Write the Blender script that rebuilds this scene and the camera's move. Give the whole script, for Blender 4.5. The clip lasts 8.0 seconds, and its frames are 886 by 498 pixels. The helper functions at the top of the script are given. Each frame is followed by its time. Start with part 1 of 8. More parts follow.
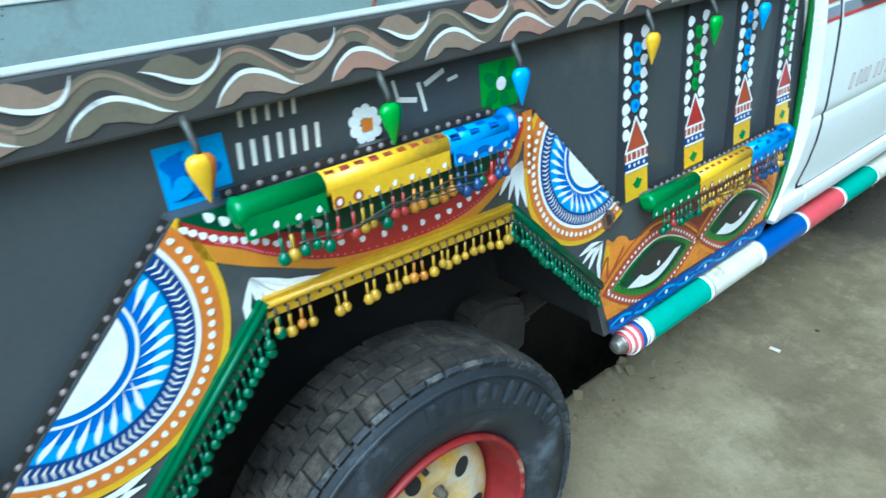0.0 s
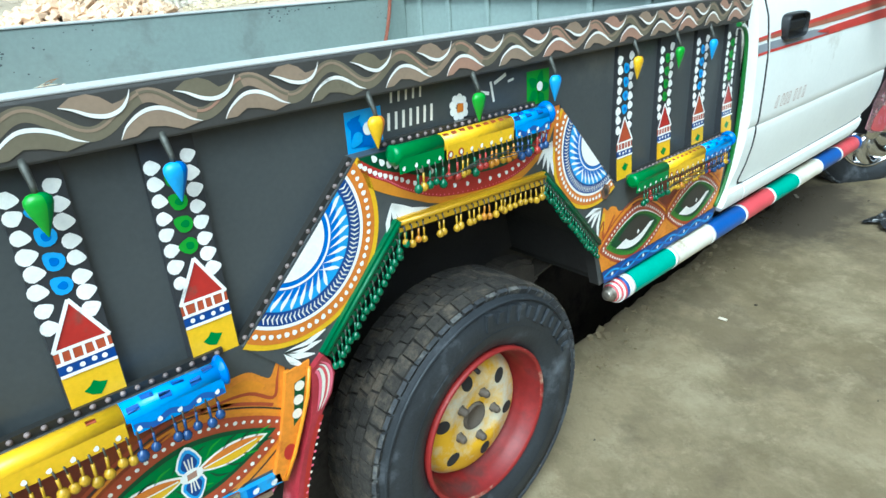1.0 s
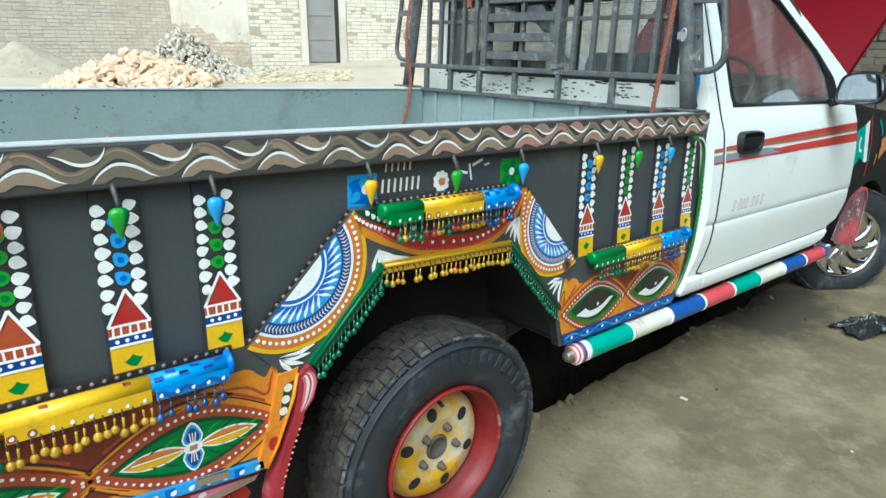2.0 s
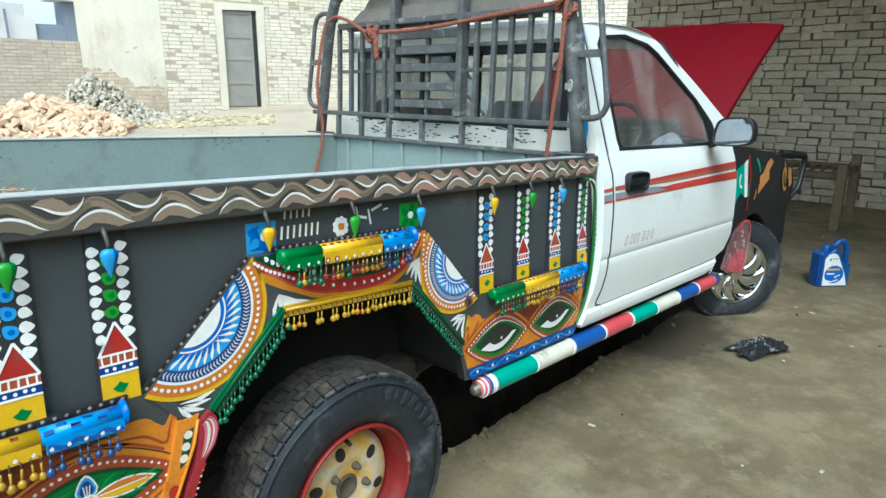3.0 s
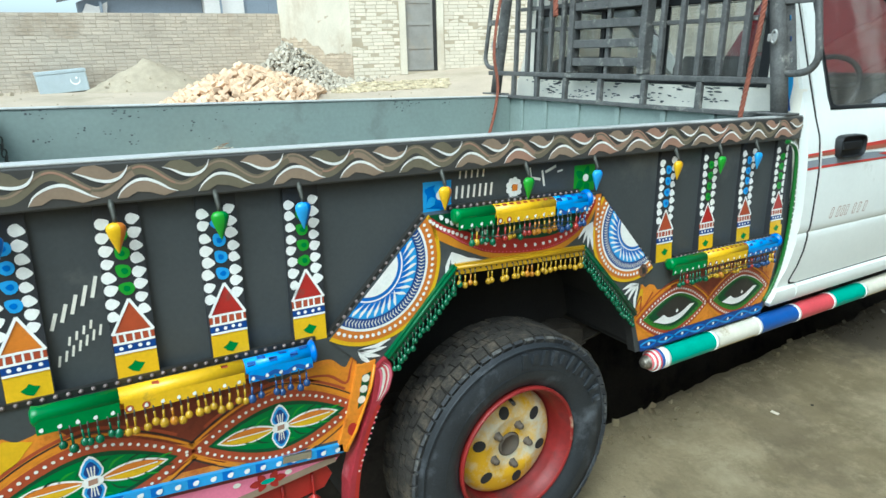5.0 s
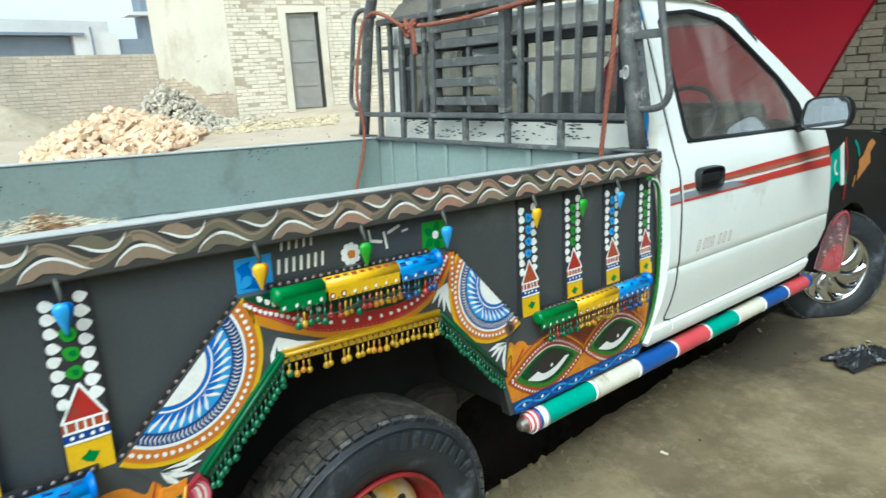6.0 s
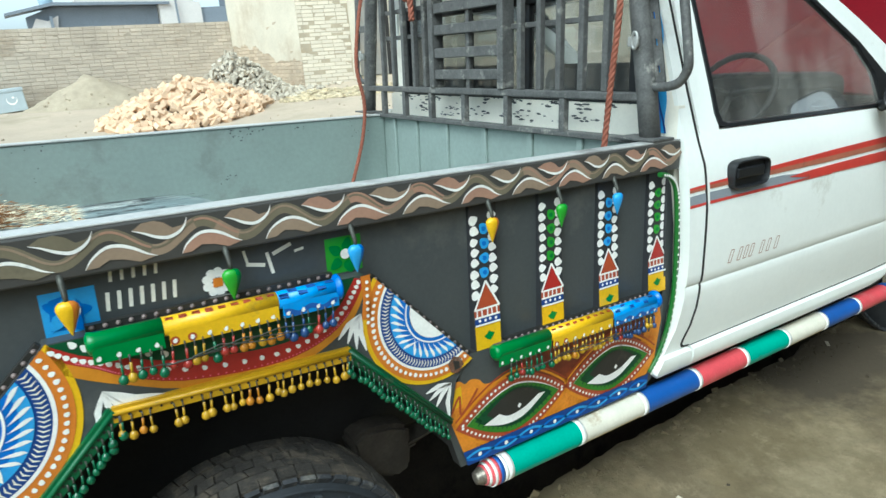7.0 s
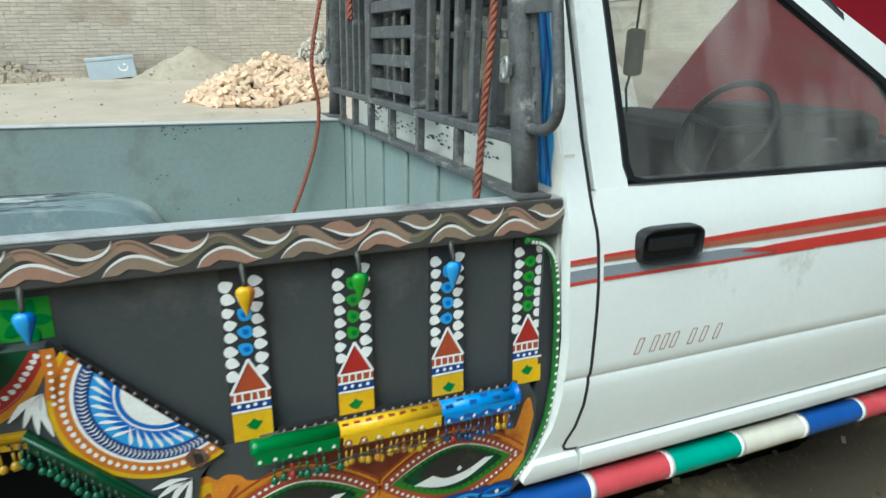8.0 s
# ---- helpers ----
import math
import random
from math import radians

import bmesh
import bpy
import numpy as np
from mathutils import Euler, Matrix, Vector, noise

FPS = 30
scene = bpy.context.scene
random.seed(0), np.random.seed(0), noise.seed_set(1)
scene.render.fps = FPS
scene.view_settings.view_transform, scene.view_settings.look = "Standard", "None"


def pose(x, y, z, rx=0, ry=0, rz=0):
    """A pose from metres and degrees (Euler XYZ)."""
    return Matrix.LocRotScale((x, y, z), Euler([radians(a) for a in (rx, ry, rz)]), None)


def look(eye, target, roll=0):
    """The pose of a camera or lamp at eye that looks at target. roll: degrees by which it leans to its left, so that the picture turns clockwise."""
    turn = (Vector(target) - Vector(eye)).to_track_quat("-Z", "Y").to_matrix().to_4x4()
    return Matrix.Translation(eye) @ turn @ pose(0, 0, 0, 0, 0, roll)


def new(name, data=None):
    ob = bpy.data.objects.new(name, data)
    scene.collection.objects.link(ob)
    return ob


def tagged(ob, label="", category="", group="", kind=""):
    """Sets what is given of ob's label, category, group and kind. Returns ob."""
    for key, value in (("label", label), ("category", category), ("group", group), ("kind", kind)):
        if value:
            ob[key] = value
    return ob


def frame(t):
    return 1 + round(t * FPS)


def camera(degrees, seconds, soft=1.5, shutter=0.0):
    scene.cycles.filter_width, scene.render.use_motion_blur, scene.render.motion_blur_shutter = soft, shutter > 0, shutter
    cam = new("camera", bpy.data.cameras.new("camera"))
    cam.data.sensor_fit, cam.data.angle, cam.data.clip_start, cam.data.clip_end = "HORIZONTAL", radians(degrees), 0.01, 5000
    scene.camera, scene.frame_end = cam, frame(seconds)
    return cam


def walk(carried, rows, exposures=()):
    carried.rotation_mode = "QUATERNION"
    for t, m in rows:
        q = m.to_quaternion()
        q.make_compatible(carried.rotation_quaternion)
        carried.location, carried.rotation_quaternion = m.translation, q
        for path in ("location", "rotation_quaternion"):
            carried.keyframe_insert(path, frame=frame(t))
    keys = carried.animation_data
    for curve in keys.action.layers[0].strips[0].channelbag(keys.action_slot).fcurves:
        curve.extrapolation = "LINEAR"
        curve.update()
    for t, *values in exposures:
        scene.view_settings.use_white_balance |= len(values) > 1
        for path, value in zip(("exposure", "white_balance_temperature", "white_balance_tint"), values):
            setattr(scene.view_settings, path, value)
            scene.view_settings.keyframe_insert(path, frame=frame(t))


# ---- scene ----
cam = camera(69.5, 8.0, soft=1.45, shutter=0.15)
PATH = [
    (0, (-0.366, -0.657, 1.281), (0.684, 0.768, 0.349), -7.2),
    (0.2, (-0.470, -0.705, 1.300), (0.472, 0.700, 0.435), -5.8),
    (0.5, (-0.598, -0.766, 1.319), (0.395, 0.753, 0.479), -5.6),
    (0.7, (-0.703, -0.776, 1.329), (0.347, 0.584, 0.517), -4.0),
    (1, (-0.785, -0.831, 1.331), (0.413, 0.521, 0.472), -4.5),
    (1.2, (-0.817, -0.867, 1.336), (0.428, 0.461, 0.508), -3.2),
    (2.3, (-0.923, -1.159, 1.384), (0.338, 0.305, 0.868), 1.4),
    (2.5, (-0.918, -1.175, 1.397), (0.429, 0.228, 0.93), 0.8),
    (2.8, (-0.913, -1.191, 1.400), (0.428, 0.068, 0.924), 0.9),
    (3, (-0.908, -1.203, 1.391), (0.509, 0.118, 0.895), 0.3),
    (3.3, (-0.911, -1.208, 1.403), (0.434, 0.057, 0.954), -0.2),
    (3.5, (-0.895, -1.207, 1.396), (0.446, 0.204, 0.937), -1.3),
    (3.8, (-0.938, -1.202, 1.391), (0.188, 0.255, 0.921), -0.8),
    (4, (-0.948, -1.195, 1.375), (0.095, 0.415, 0.809), -0.9),
    (4.2, (-0.957, -1.183, 1.37), (-0.01, 0.47, 0.763), -1.0),
    (5.3, (-0.874, -1.19, 1.386), (0.192, 0.399, 0.805), -2.0),
    (5.5, (-0.841, -1.185, 1.387), (0.284, 0.372, 0.83), -2.2),
    (5.8, (-0.751, -1.149, 1.409), (0.353, 0.308, 0.889), -1.8),
    (6, (-0.659, -1.114, 1.409), (0.585, 0.364, 0.891), -3.2),
    (6.3, (-0.535, -1.055, 1.420), (0.764, 0.230, 0.900), -2.5),
    (6.5, (-0.452, -1.021, 1.408), (0.849, 0.367, 0.791), -3.8),
    (6.8, (-0.314, -1.033, 1.412), (0.739, 0.440, 0.834), -5.1),
    (7, (-0.182, -1.044, 1.409), (0.84, 0.566, 0.806), -3.9),
    (7.1, (-0.121, -1.061, 1.424), (0.810, 0.491, 0.846), -3.9),
    (7.3, (0.012, -1.089, 1.439), (0.880, 0.502, 0.869), -3.3),
    (7.5, (0.138, -1.122, 1.451), (0.998, 0.568, 0.816), -1.5),
    (7.8, (0.341, -1.095, 1.452), (1.115, 0.518, 0.812), -1.9),
    (8, (0.521, -1.053, 1.452), (1.257, 0.696, 0.821), -0.9),
]
walk(cam, [(t, look(eye, target, roll)) for t, eye, target, roll in PATH], exposures=[(0.0, 0.28, 4550, -11), (0.5, 0.4, 4750, -12), (1.0, 0.36, 5100, -10), (2.5, 0.0, 5300, -6), (4.0, 0.0, 5350, -8), (5.5, 0.08, 5420, -9), (6.5, -0.04, 5550, -8), (7.0, 0.0, 5520, -8), (8.0, -0.26, 5500, -7)])

# ---- world and light ----
world = bpy.data.worlds.new("hazy_sky")
scene.world = world
world.use_nodes = True
wn = world.node_tree
sky = wn.nodes.new("ShaderNodeTexSky")
sky.sky_type = "NISHITA"
sky.sun_disc = False
sky.sun_elevation = radians(48)
sky.sun_rotation = radians(230)
sky.air_density, sky.dust_density, sky.ozone_density = 0.7, 3.0, 0.6
haze = wn.nodes.new("ShaderNodeHueSaturation")
haze.inputs["Saturation"].default_value = 0.32
wn.links.new(sky.outputs[0], haze.inputs["Color"])
wn.links.new(haze.outputs[0], wn.nodes["Background"].inputs[0])
wn.nodes["Background"].inputs[1].default_value = 0.3
sun = new("sun", bpy.data.lights.new("sun", "SUN"))
sun.data.energy, sun.data.angle, sun.data.color = 1.7, radians(30), (1.0, 0.97, 0.93)
sun.matrix_world = look((-6.4, -5.2, 12), (0, 0, 0))

# ---- materials ----
def srgb(h):
    c = [int(h[i:i + 2], 16) / 255 for i in (0, 2, 4)]
    return tuple(v / 12.92 if v <= 0.04045 else ((v + 0.055) / 1.055) ** 2.4 for v in c)


def mat(name, color, rough=0.5, metal=0.0, vary=0.15, scale=12.0, grain=90.0, bump=0.15, dirt=None, dirt_amount=0.0, rand=0.0, coat=0.0):
    """A surface with two scales of variation, a fine relief and, if asked, dirt in patches."""
    m = bpy.data.materials.new(name)
    m.use_nodes = True
    nt = m.node_tree
    n, l = nt.nodes, nt.links
    p = n["Principled BSDF"]
    p.inputs["Roughness"].default_value = rough
    p.inputs["Metallic"].default_value = metal
    p.inputs["Coat Weight"].default_value = coat
    p.inputs["Coat Roughness"].default_value = 0.15
    co = n.new("ShaderNodeTexCoord")
    big = n.new("ShaderNodeTexNoise")
    big.inputs["Scale"].default_value, big.inputs["Detail"].default_value, big.inputs["Roughness"].default_value = scale, 6, 0.62
    fine = n.new("ShaderNodeTexNoise")
    fine.inputs["Scale"].default_value, fine.inputs["Detail"].default_value = grain, 3
    l.new(co.outputs["Object"], big.inputs["Vector"])
    l.new(co.outputs["Object"], fine.inputs["Vector"])
    mix = n.new("ShaderNodeMix")
    mix.data_type, mix.blend_type = "RGBA", "MIX"
    mix.inputs[6].default_value = tuple(min(1, v * (1 - vary)) for v in color) + (1,)
    mix.inputs[7].default_value = tuple(min(1, v * (1 + vary)) for v in color) + (1,)
    add = n.new("ShaderNodeMath")
    add.operation = "MULTIPLY_ADD"
    add.inputs[1].default_value, add.inputs[2].default_value = 0.35, 0.0
    l.new(fine.outputs["Fac"], add.inputs[0])
    tot = n.new("ShaderNodeMath")
    tot.operation = "MULTIPLY_ADD"
    tot.inputs[1].default_value = 0.65
    l.new(big.outputs["Fac"], tot.inputs[0])
    l.new(add.outputs[0], tot.inputs[2])
    ramp = n.new("ShaderNodeMapRange")
    ramp.inputs["From Min"].default_value, ramp.inputs["From Max"].default_value = 0.32, 0.68
    l.new(tot.outputs[0], ramp.inputs["Value"])
    l.new(ramp.outputs[0], mix.inputs["Factor"])
    out = mix.outputs[2]
    if rand:
        info = n.new("ShaderNodeObjectInfo")
        geo = n.new("ShaderNodeNewGeometry")
        both = n.new("ShaderNodeMath")
        both.operation = "ADD"
        l.new(info.outputs["Random"], both.inputs[0])
        l.new(geo.outputs["Random Per Island"], both.inputs[1])
        fr = n.new("ShaderNodeMath")
        fr.operation = "FRACT"
        l.new(both.outputs[0], fr.inputs[0])
        mr = n.new("ShaderNodeMapRange")
        mr.inputs["To Min"].default_value, mr.inputs["To Max"].default_value = 1 - rand, 1 + rand
        l.new(fr.outputs[0], mr.inputs["Value"])
        hs = n.new("ShaderNodeHueSaturation")
        l.new(mr.outputs[0], hs.inputs["Value"])
        l.new(out, hs.inputs["Color"])
        out = hs.outputs[0]
    if dirt:
        d = n.new("ShaderNodeTexNoise")
        d.inputs["Scale"].default_value, d.inputs["Detail"].default_value, d.inputs["Roughness"].default_value = scale * 0.6, 8, 0.7
        l.new(co.outputs["Object"], d.inputs["Vector"])
        dr = n.new("ShaderNodeMapRange")
        dr.inputs["From Min"].default_value, dr.inputs["From Max"].default_value = 0.66 - 0.3 * dirt_amount, 0.8 - 0.25 * dirt_amount
        l.new(d.outputs["Fac"], dr.inputs["Value"])
        dm = n.new("ShaderNodeMix")
        dm.data_type = "RGBA"
        dm.inputs[7].default_value = dirt + (1,)
        l.new(out, dm.inputs[6])
        l.new(dr.outputs[0], dm.inputs["Factor"])
        out = dm.outputs[2]
        rr = n.new("ShaderNodeMapRange")
        rr.inputs["To Min"].default_value, rr.inputs["To Max"].default_value = rough, min(1, rough + 0.35)
        l.new(dr.outputs[0], rr.inputs["Value"])
        l.new(rr.outputs[0], p.inputs["Roughness"])
    l.new(out, p.inputs["Base Color"])
    if bump:
        b = n.new("ShaderNodeBump")
        b.inputs["Strength"].default_value, b.inputs["Distance"].default_value = bump, 0.01
        l.new(tot.outputs[0], b.inputs["Height"])
        l.new(b.outputs[0], p.inputs["Normal"])
    return m


def paint(name, h, rough=0.32, dirt=True):
    c = srgb(h)
    return mat("paint_" + name, c, rough, 0.0, 0.12, 14, 160, 0.05, srgb("5a5347") if dirt else None, 0.14)


GREY = mat("dark_grey_body_paint", srgb("484b4c"), 0.38, 0.0, 0.14, 4, 120, 0.05, srgb("6a6a65"), 0.3)
BLACK = mat("black_rib_paint", srgb("343538"), 0.42, 0, 0.12, 9, 120, 0.04, srgb("55504a"), 0.15)
WHITE = paint("white", "f2f0ea")
CREAM = paint("cream", "e9e4d6")
BLUE = paint("blue", "1a6cc6")
NAVY = paint("navy", "123f86")
SKYB = paint("sky_blue", "479fdf")
TEAL = paint("teal", "22a68e")
GREEN = paint("green", "157a35")
DGREEN = paint("dark_green", "0d4a2a")
LGREEN = paint("leaf_green", "3f9a2a")
YELLOW = paint("yellow", "e3b410")
ORANGE = paint("orange", "cf7a26")
RUST = paint("rust_orange", "a84a2a")
RED = paint("red", "a82a24")
PINK = paint("pink", "df6f86")
SALMON = paint("salmon", "a98470")
OLIVE = paint("olive", "776f5c")
TAN = paint("tan", "97836f")
CHAR = paint("charcoal", "2d2c2a")
CABWHITE = mat("white_cab_paint", srgb("f3f4ee"), 0.38, 0, 0.035, 3, 60, 0.03, srgb("b9b3a2"), 0.2, coat=0.15)
BEDBLUE = mat("grey_blue_bed_paint", srgb("8b9791"), 0.55, 0, 0.13, 2.4, 60, 0.08, srgb("6f6f69"), 0.3)
RAILTOP = mat("worn_rail_top", srgb("bab9b5"), 0.55, 0.0, 0.15, 4, 150, 0.06, srgb("716f6b"), 0.5)
RUBBER = mat("dusty_tyre_tread", srgb("36322d"), 0.9, 0, 0.45, 30, 140, 0.9, srgb("62584b"), 0.55, rand=0.2)
# tyre base darker than the blocks, deepening the shade in the grooves
GROOVE = mat("dark_tread_groove", srgb("24201c"), 0.95, 0, 0.3, 20, 120, 0.2)
SIDEWALL = mat("tyre_sidewall_rubber", srgb("2c2f33"), 0.55, 0, 0.3, 11, 120, 0.2, srgb("63666b"), 0.4)
SCUFF = mat("scuffed_shoulder_rubber", srgb("37383b"), 0.8, 0, 0.4, 45, 170, 0.5, srgb("74716b"), 0.48, rand=0.25)
RIMRED = mat("red_rim_paint", srgb("7a1c1c"), 0.5, 0, 0.25, 12, 90, 0.05, srgb("4f2b27"), 0.42)
RIMLIP = mat("chipped_red_lip", srgb("86211f"), 0.5, 0, 0.2, 14, 90, 0.06, srgb("c9b79a"), 0.34)
RIMCREAM = mat("chipped_yellow_cream_wheel_paint", srgb("d3cbb4"), 0.5, 0, 0.12, 12, 90, 0.06, srgb("d9a606"), 0.92)
BLACKMETAL = mat("worn_black_steel", srgb("565553"), 0.55, 0.0, 0.48, 26, 160, 0.16, srgb("a9a69d"), 0.32)
CHROME = mat("chrome", (0.75, 0.76, 0.78), 0.14, 1.0, 0.05, 8, 60, 0.02)
PLASTIC = mat("black_plastic", srgb("1f2022"), 0.42, 0, 0.1, 12, 200, 0.05)
MAROON = mat("maroon_hood_paint", srgb("680614"), 0.5, 0, 0.12, 2, 60, 0.02)
MAROON.node_tree.nodes["Principled BSDF"].inputs["Specular IOR Level"].default_value = 0.18
UNDER = mat("underbody_black", srgb("2a2826"), 0.85, 0, 0.3, 9, 90, 0.2)
ROPE = mat("rust_red_rope", srgb("8d5340"), 0.85, 0, 0.25, 40, 300, 0.4)
CABLE = mat("grey_wire", srgb("55554f"), 0.5, 0.5, 0.2, 40, 300, 0.1)
GLASS = bpy.data.materials.new("window_glass")
GLASS.use_nodes = True
gp = GLASS.node_tree.nodes["Principled BSDF"]
gp.inputs["Base Color"].default_value = (0.93, 0.95, 0.95, 1)
gp.inputs["Transmission Weight"].default_value = 1.0
gp.inputs["Roughness"].default_value = 0.02
gp.inputs["IOR"].default_value = 1.45
gn, gl = GLASS.node_tree.nodes, GLASS.node_tree.links
# pale diffuse film: dust on the panes plus their whitish reflections
film = gn.new("ShaderNodeBsdfDiffuse")
film.inputs[0].default_value = srgb("c9c6bd") + (1,)
gco = gn.new("ShaderNodeTexCoord")
gmap = gn.new("ShaderNodeMapping")
gmap.inputs["Scale"].default_value = (5.0, 5.0, 1.2)
gno = gn.new("ShaderNodeTexNoise")
gno.inputs["Scale"].default_value, gno.inputs["Detail"].default_value = 1.3, 5
grm = gn.new("ShaderNodeMapRange")
grm.inputs["From Min"].default_value, grm.inputs["From Max"].default_value = 0.42, 0.75
grm.inputs["To Min"].default_value, grm.inputs["To Max"].default_value = 0.03, 0.17
gmx = gn.new("ShaderNodeMixShader")
gl.new(gco.outputs["Object"], gmap.inputs["Vector"])
gl.new(gmap.outputs[0], gno.inputs["Vector"])
gl.new(gno.outputs["Fac"], grm.inputs["Value"])
gl.new(grm.outputs[0], gmx.inputs[0])
gl.new(gp.outputs[0], gmx.inputs[1])
gl.new(film.outputs[0], gmx.inputs[2])
gl.new(gmx.outputs[0], gn["Material Output"].inputs[0])
TINTED = GLASS.copy()
TINTED.name = "tinted_rear_glass"
TINTED.node_tree.nodes["Principled BSDF"].inputs["Base Color"].default_value = (0.5, 0.53, 0.53, 1)



# ---- mesh helpers ----
def part(name, bm, material, parent=None, label="", smooth=False):
    me = bpy.data.meshes.new(name)
    bm.normal_update()
    if smooth:
        for f in bm.faces:
            f.smooth = True
        for e in bm.edges:
            e.smooth = len(e.link_faces) == 2 and e.calc_face_angle(0) < radians(32)
    bm.to_mesh(me)
    bm.free()
    for m in material if isinstance(material, (list, tuple)) else [material]:
        me.materials.append(m)
    ob = new(name, me)
    if parent:
        ob.parent = parent
    if label:
        ob["label"] = label
    return ob


def shared(name, me, parent, m=None):
    ob = new(name, me)
    ob.parent = parent
    if m is not None:
        ob.matrix_basis = m
    return ob


def thing(name, label, category, group="", m=None):
    ob = new(name)
    ob.empty_display_size = 0.1
    if m is not None:
        ob.matrix_basis = m
    return tagged(ob, label, category, group)


def box(bm, x0, x1, y0, y1, z0, z1, bevel=0.0, m=None, mi=0):
    vs = [bm.verts.new((x, y, z)) for x in (x0, x1) for y in (y0, y1) for z in (z0, z1)]
    fs = [bm.faces.new([vs[i] for i in q]) for q in ((0, 1, 3, 2), (4, 6, 7, 5), (0, 4, 5, 1), (2, 3, 7, 6), (0, 2, 6, 4), (1, 5, 7, 3))]
    for f in fs:
        f.material_index = mi
    if bevel:
        es = list({e for f in fs for e in f.edges})
        r = bmesh.ops.bevel(bm, geom=es, offset=bevel, segments=2, profile=0.5, affect="EDGES")
        vs = list({v for v in vs if v.is_valid} | set(r["verts"]))
        for f in r["faces"]:
            f.material_index = mi
    if m is not None:
        for v in vs:
            v.co = m @ v.co
    return vs


def sweep(bm, pts, r, n=10, cap=True, radii=None, mi=0, closed=False):
    """A round bar along a line of points."""
    pts = [Vector(p) for p in pts]
    rings, side = [], None
    for i, p in enumerate(pts):
        a, b = pts[max(i - 1, 0)], pts[min(i + 1, len(pts) - 1)]
        if closed:
            a, b = pts[i - 1], pts[(i + 1) % len(pts)]
        d = (b - a).normalized()
        if side is None:
            side = d.orthogonal().normalized()
        side = (side - d * side.dot(d)).normalized()
        up = d.cross(side)
        rr = radii[i] if radii else r
        rings.append([bm.verts.new(p + rr * (math.cos(k * math.tau / n) * side + math.sin(k * math.tau / n) * up)) for k in range(n)])
    pairs = list(zip(rings, rings[1:])) + ([(rings[-1], rings[0])] if closed else [])
    for a, b in pairs:
        for k in range(n):
            f = bm.faces.new((a[k], a[(k + 1) % n], b[(k + 1) % n], b[k]))
            f.smooth, f.material_index = True, mi
    if cap and not closed:
        bm.faces.new(rings[0][::-1]).material_index = mi
        bm.faces.new(rings[-1]).material_index = mi
    return rings


def lathe(bm, profile, n=48, axis="y", centre=(0, 0, 0), mi=0, span=math.tau):
    """A turned shape: profile rows are (radius, along)."""
    c = Vector(centre)
    closed = span >= math.tau - 1e-6
    rows = []
    for r, h in profile:
        ring = []
        for k in range(n if closed else n + 1):
            a = k * span / n
            u, v = r * math.cos(a), r * math.sin(a)
            ring.append(bm.verts.new(c + Vector({"y": (u, h, v), "x": (h, u, v), "z": (u, v, h)}[axis])))
        rows.append(ring)
    for a, b in zip(rows, rows[1:]):
        for k in range(len(a) if closed else len(a) - 1):
            f = bm.faces.new((a[k], a[(k + 1) % len(a)], b[(k + 1) % len(b)], b[k]))
            f.smooth, f.material_index = True, mi
    return rows


def slab(bm, poly, y0, y1, mi=0, shape=None, levels=()):
    """A plate: an outline in x and z, from y0 (outside) to y1; shape(z) moves it in y."""
    vs = [bm.verts.new((x, 0, z)) for x, z in poly]
    face = bm.faces.new(vs)
    new_geo = [face] + list(face.edges) + vs
    for lv in levels:
        r = bmesh.ops.bisect_plane(bm, geom=new_geo, plane_co=(0, 0, lv), plane_no=(0, 0, 1))
        new_geo = list(set(r["geom"]) | set(g for g in new_geo if g.is_valid))
    faces = [g for g in new_geo if isinstance(g, bmesh.types.BMFace) and g.is_valid]
    ex = bmesh.ops.extrude_face_region(bm, geom=faces)
    back = {g for g in ex["geom"] if isinstance(g, bmesh.types.BMVert)}
    front = {v for f in faces if f.is_valid for v in f.verts}
    for v in back:
        v.co.y = y1 + (shape(v.co.z) if shape else 0)
    for v in front - back:
        v.co.y = y0 + (shape(v.co.z) if shape else 0)
    done = {f for v in front | back for f in v.link_faces}
    for f in done:
        f.material_index = mi
    bmesh.ops.recalc_face_normals(bm, faces=list(done))
    return done


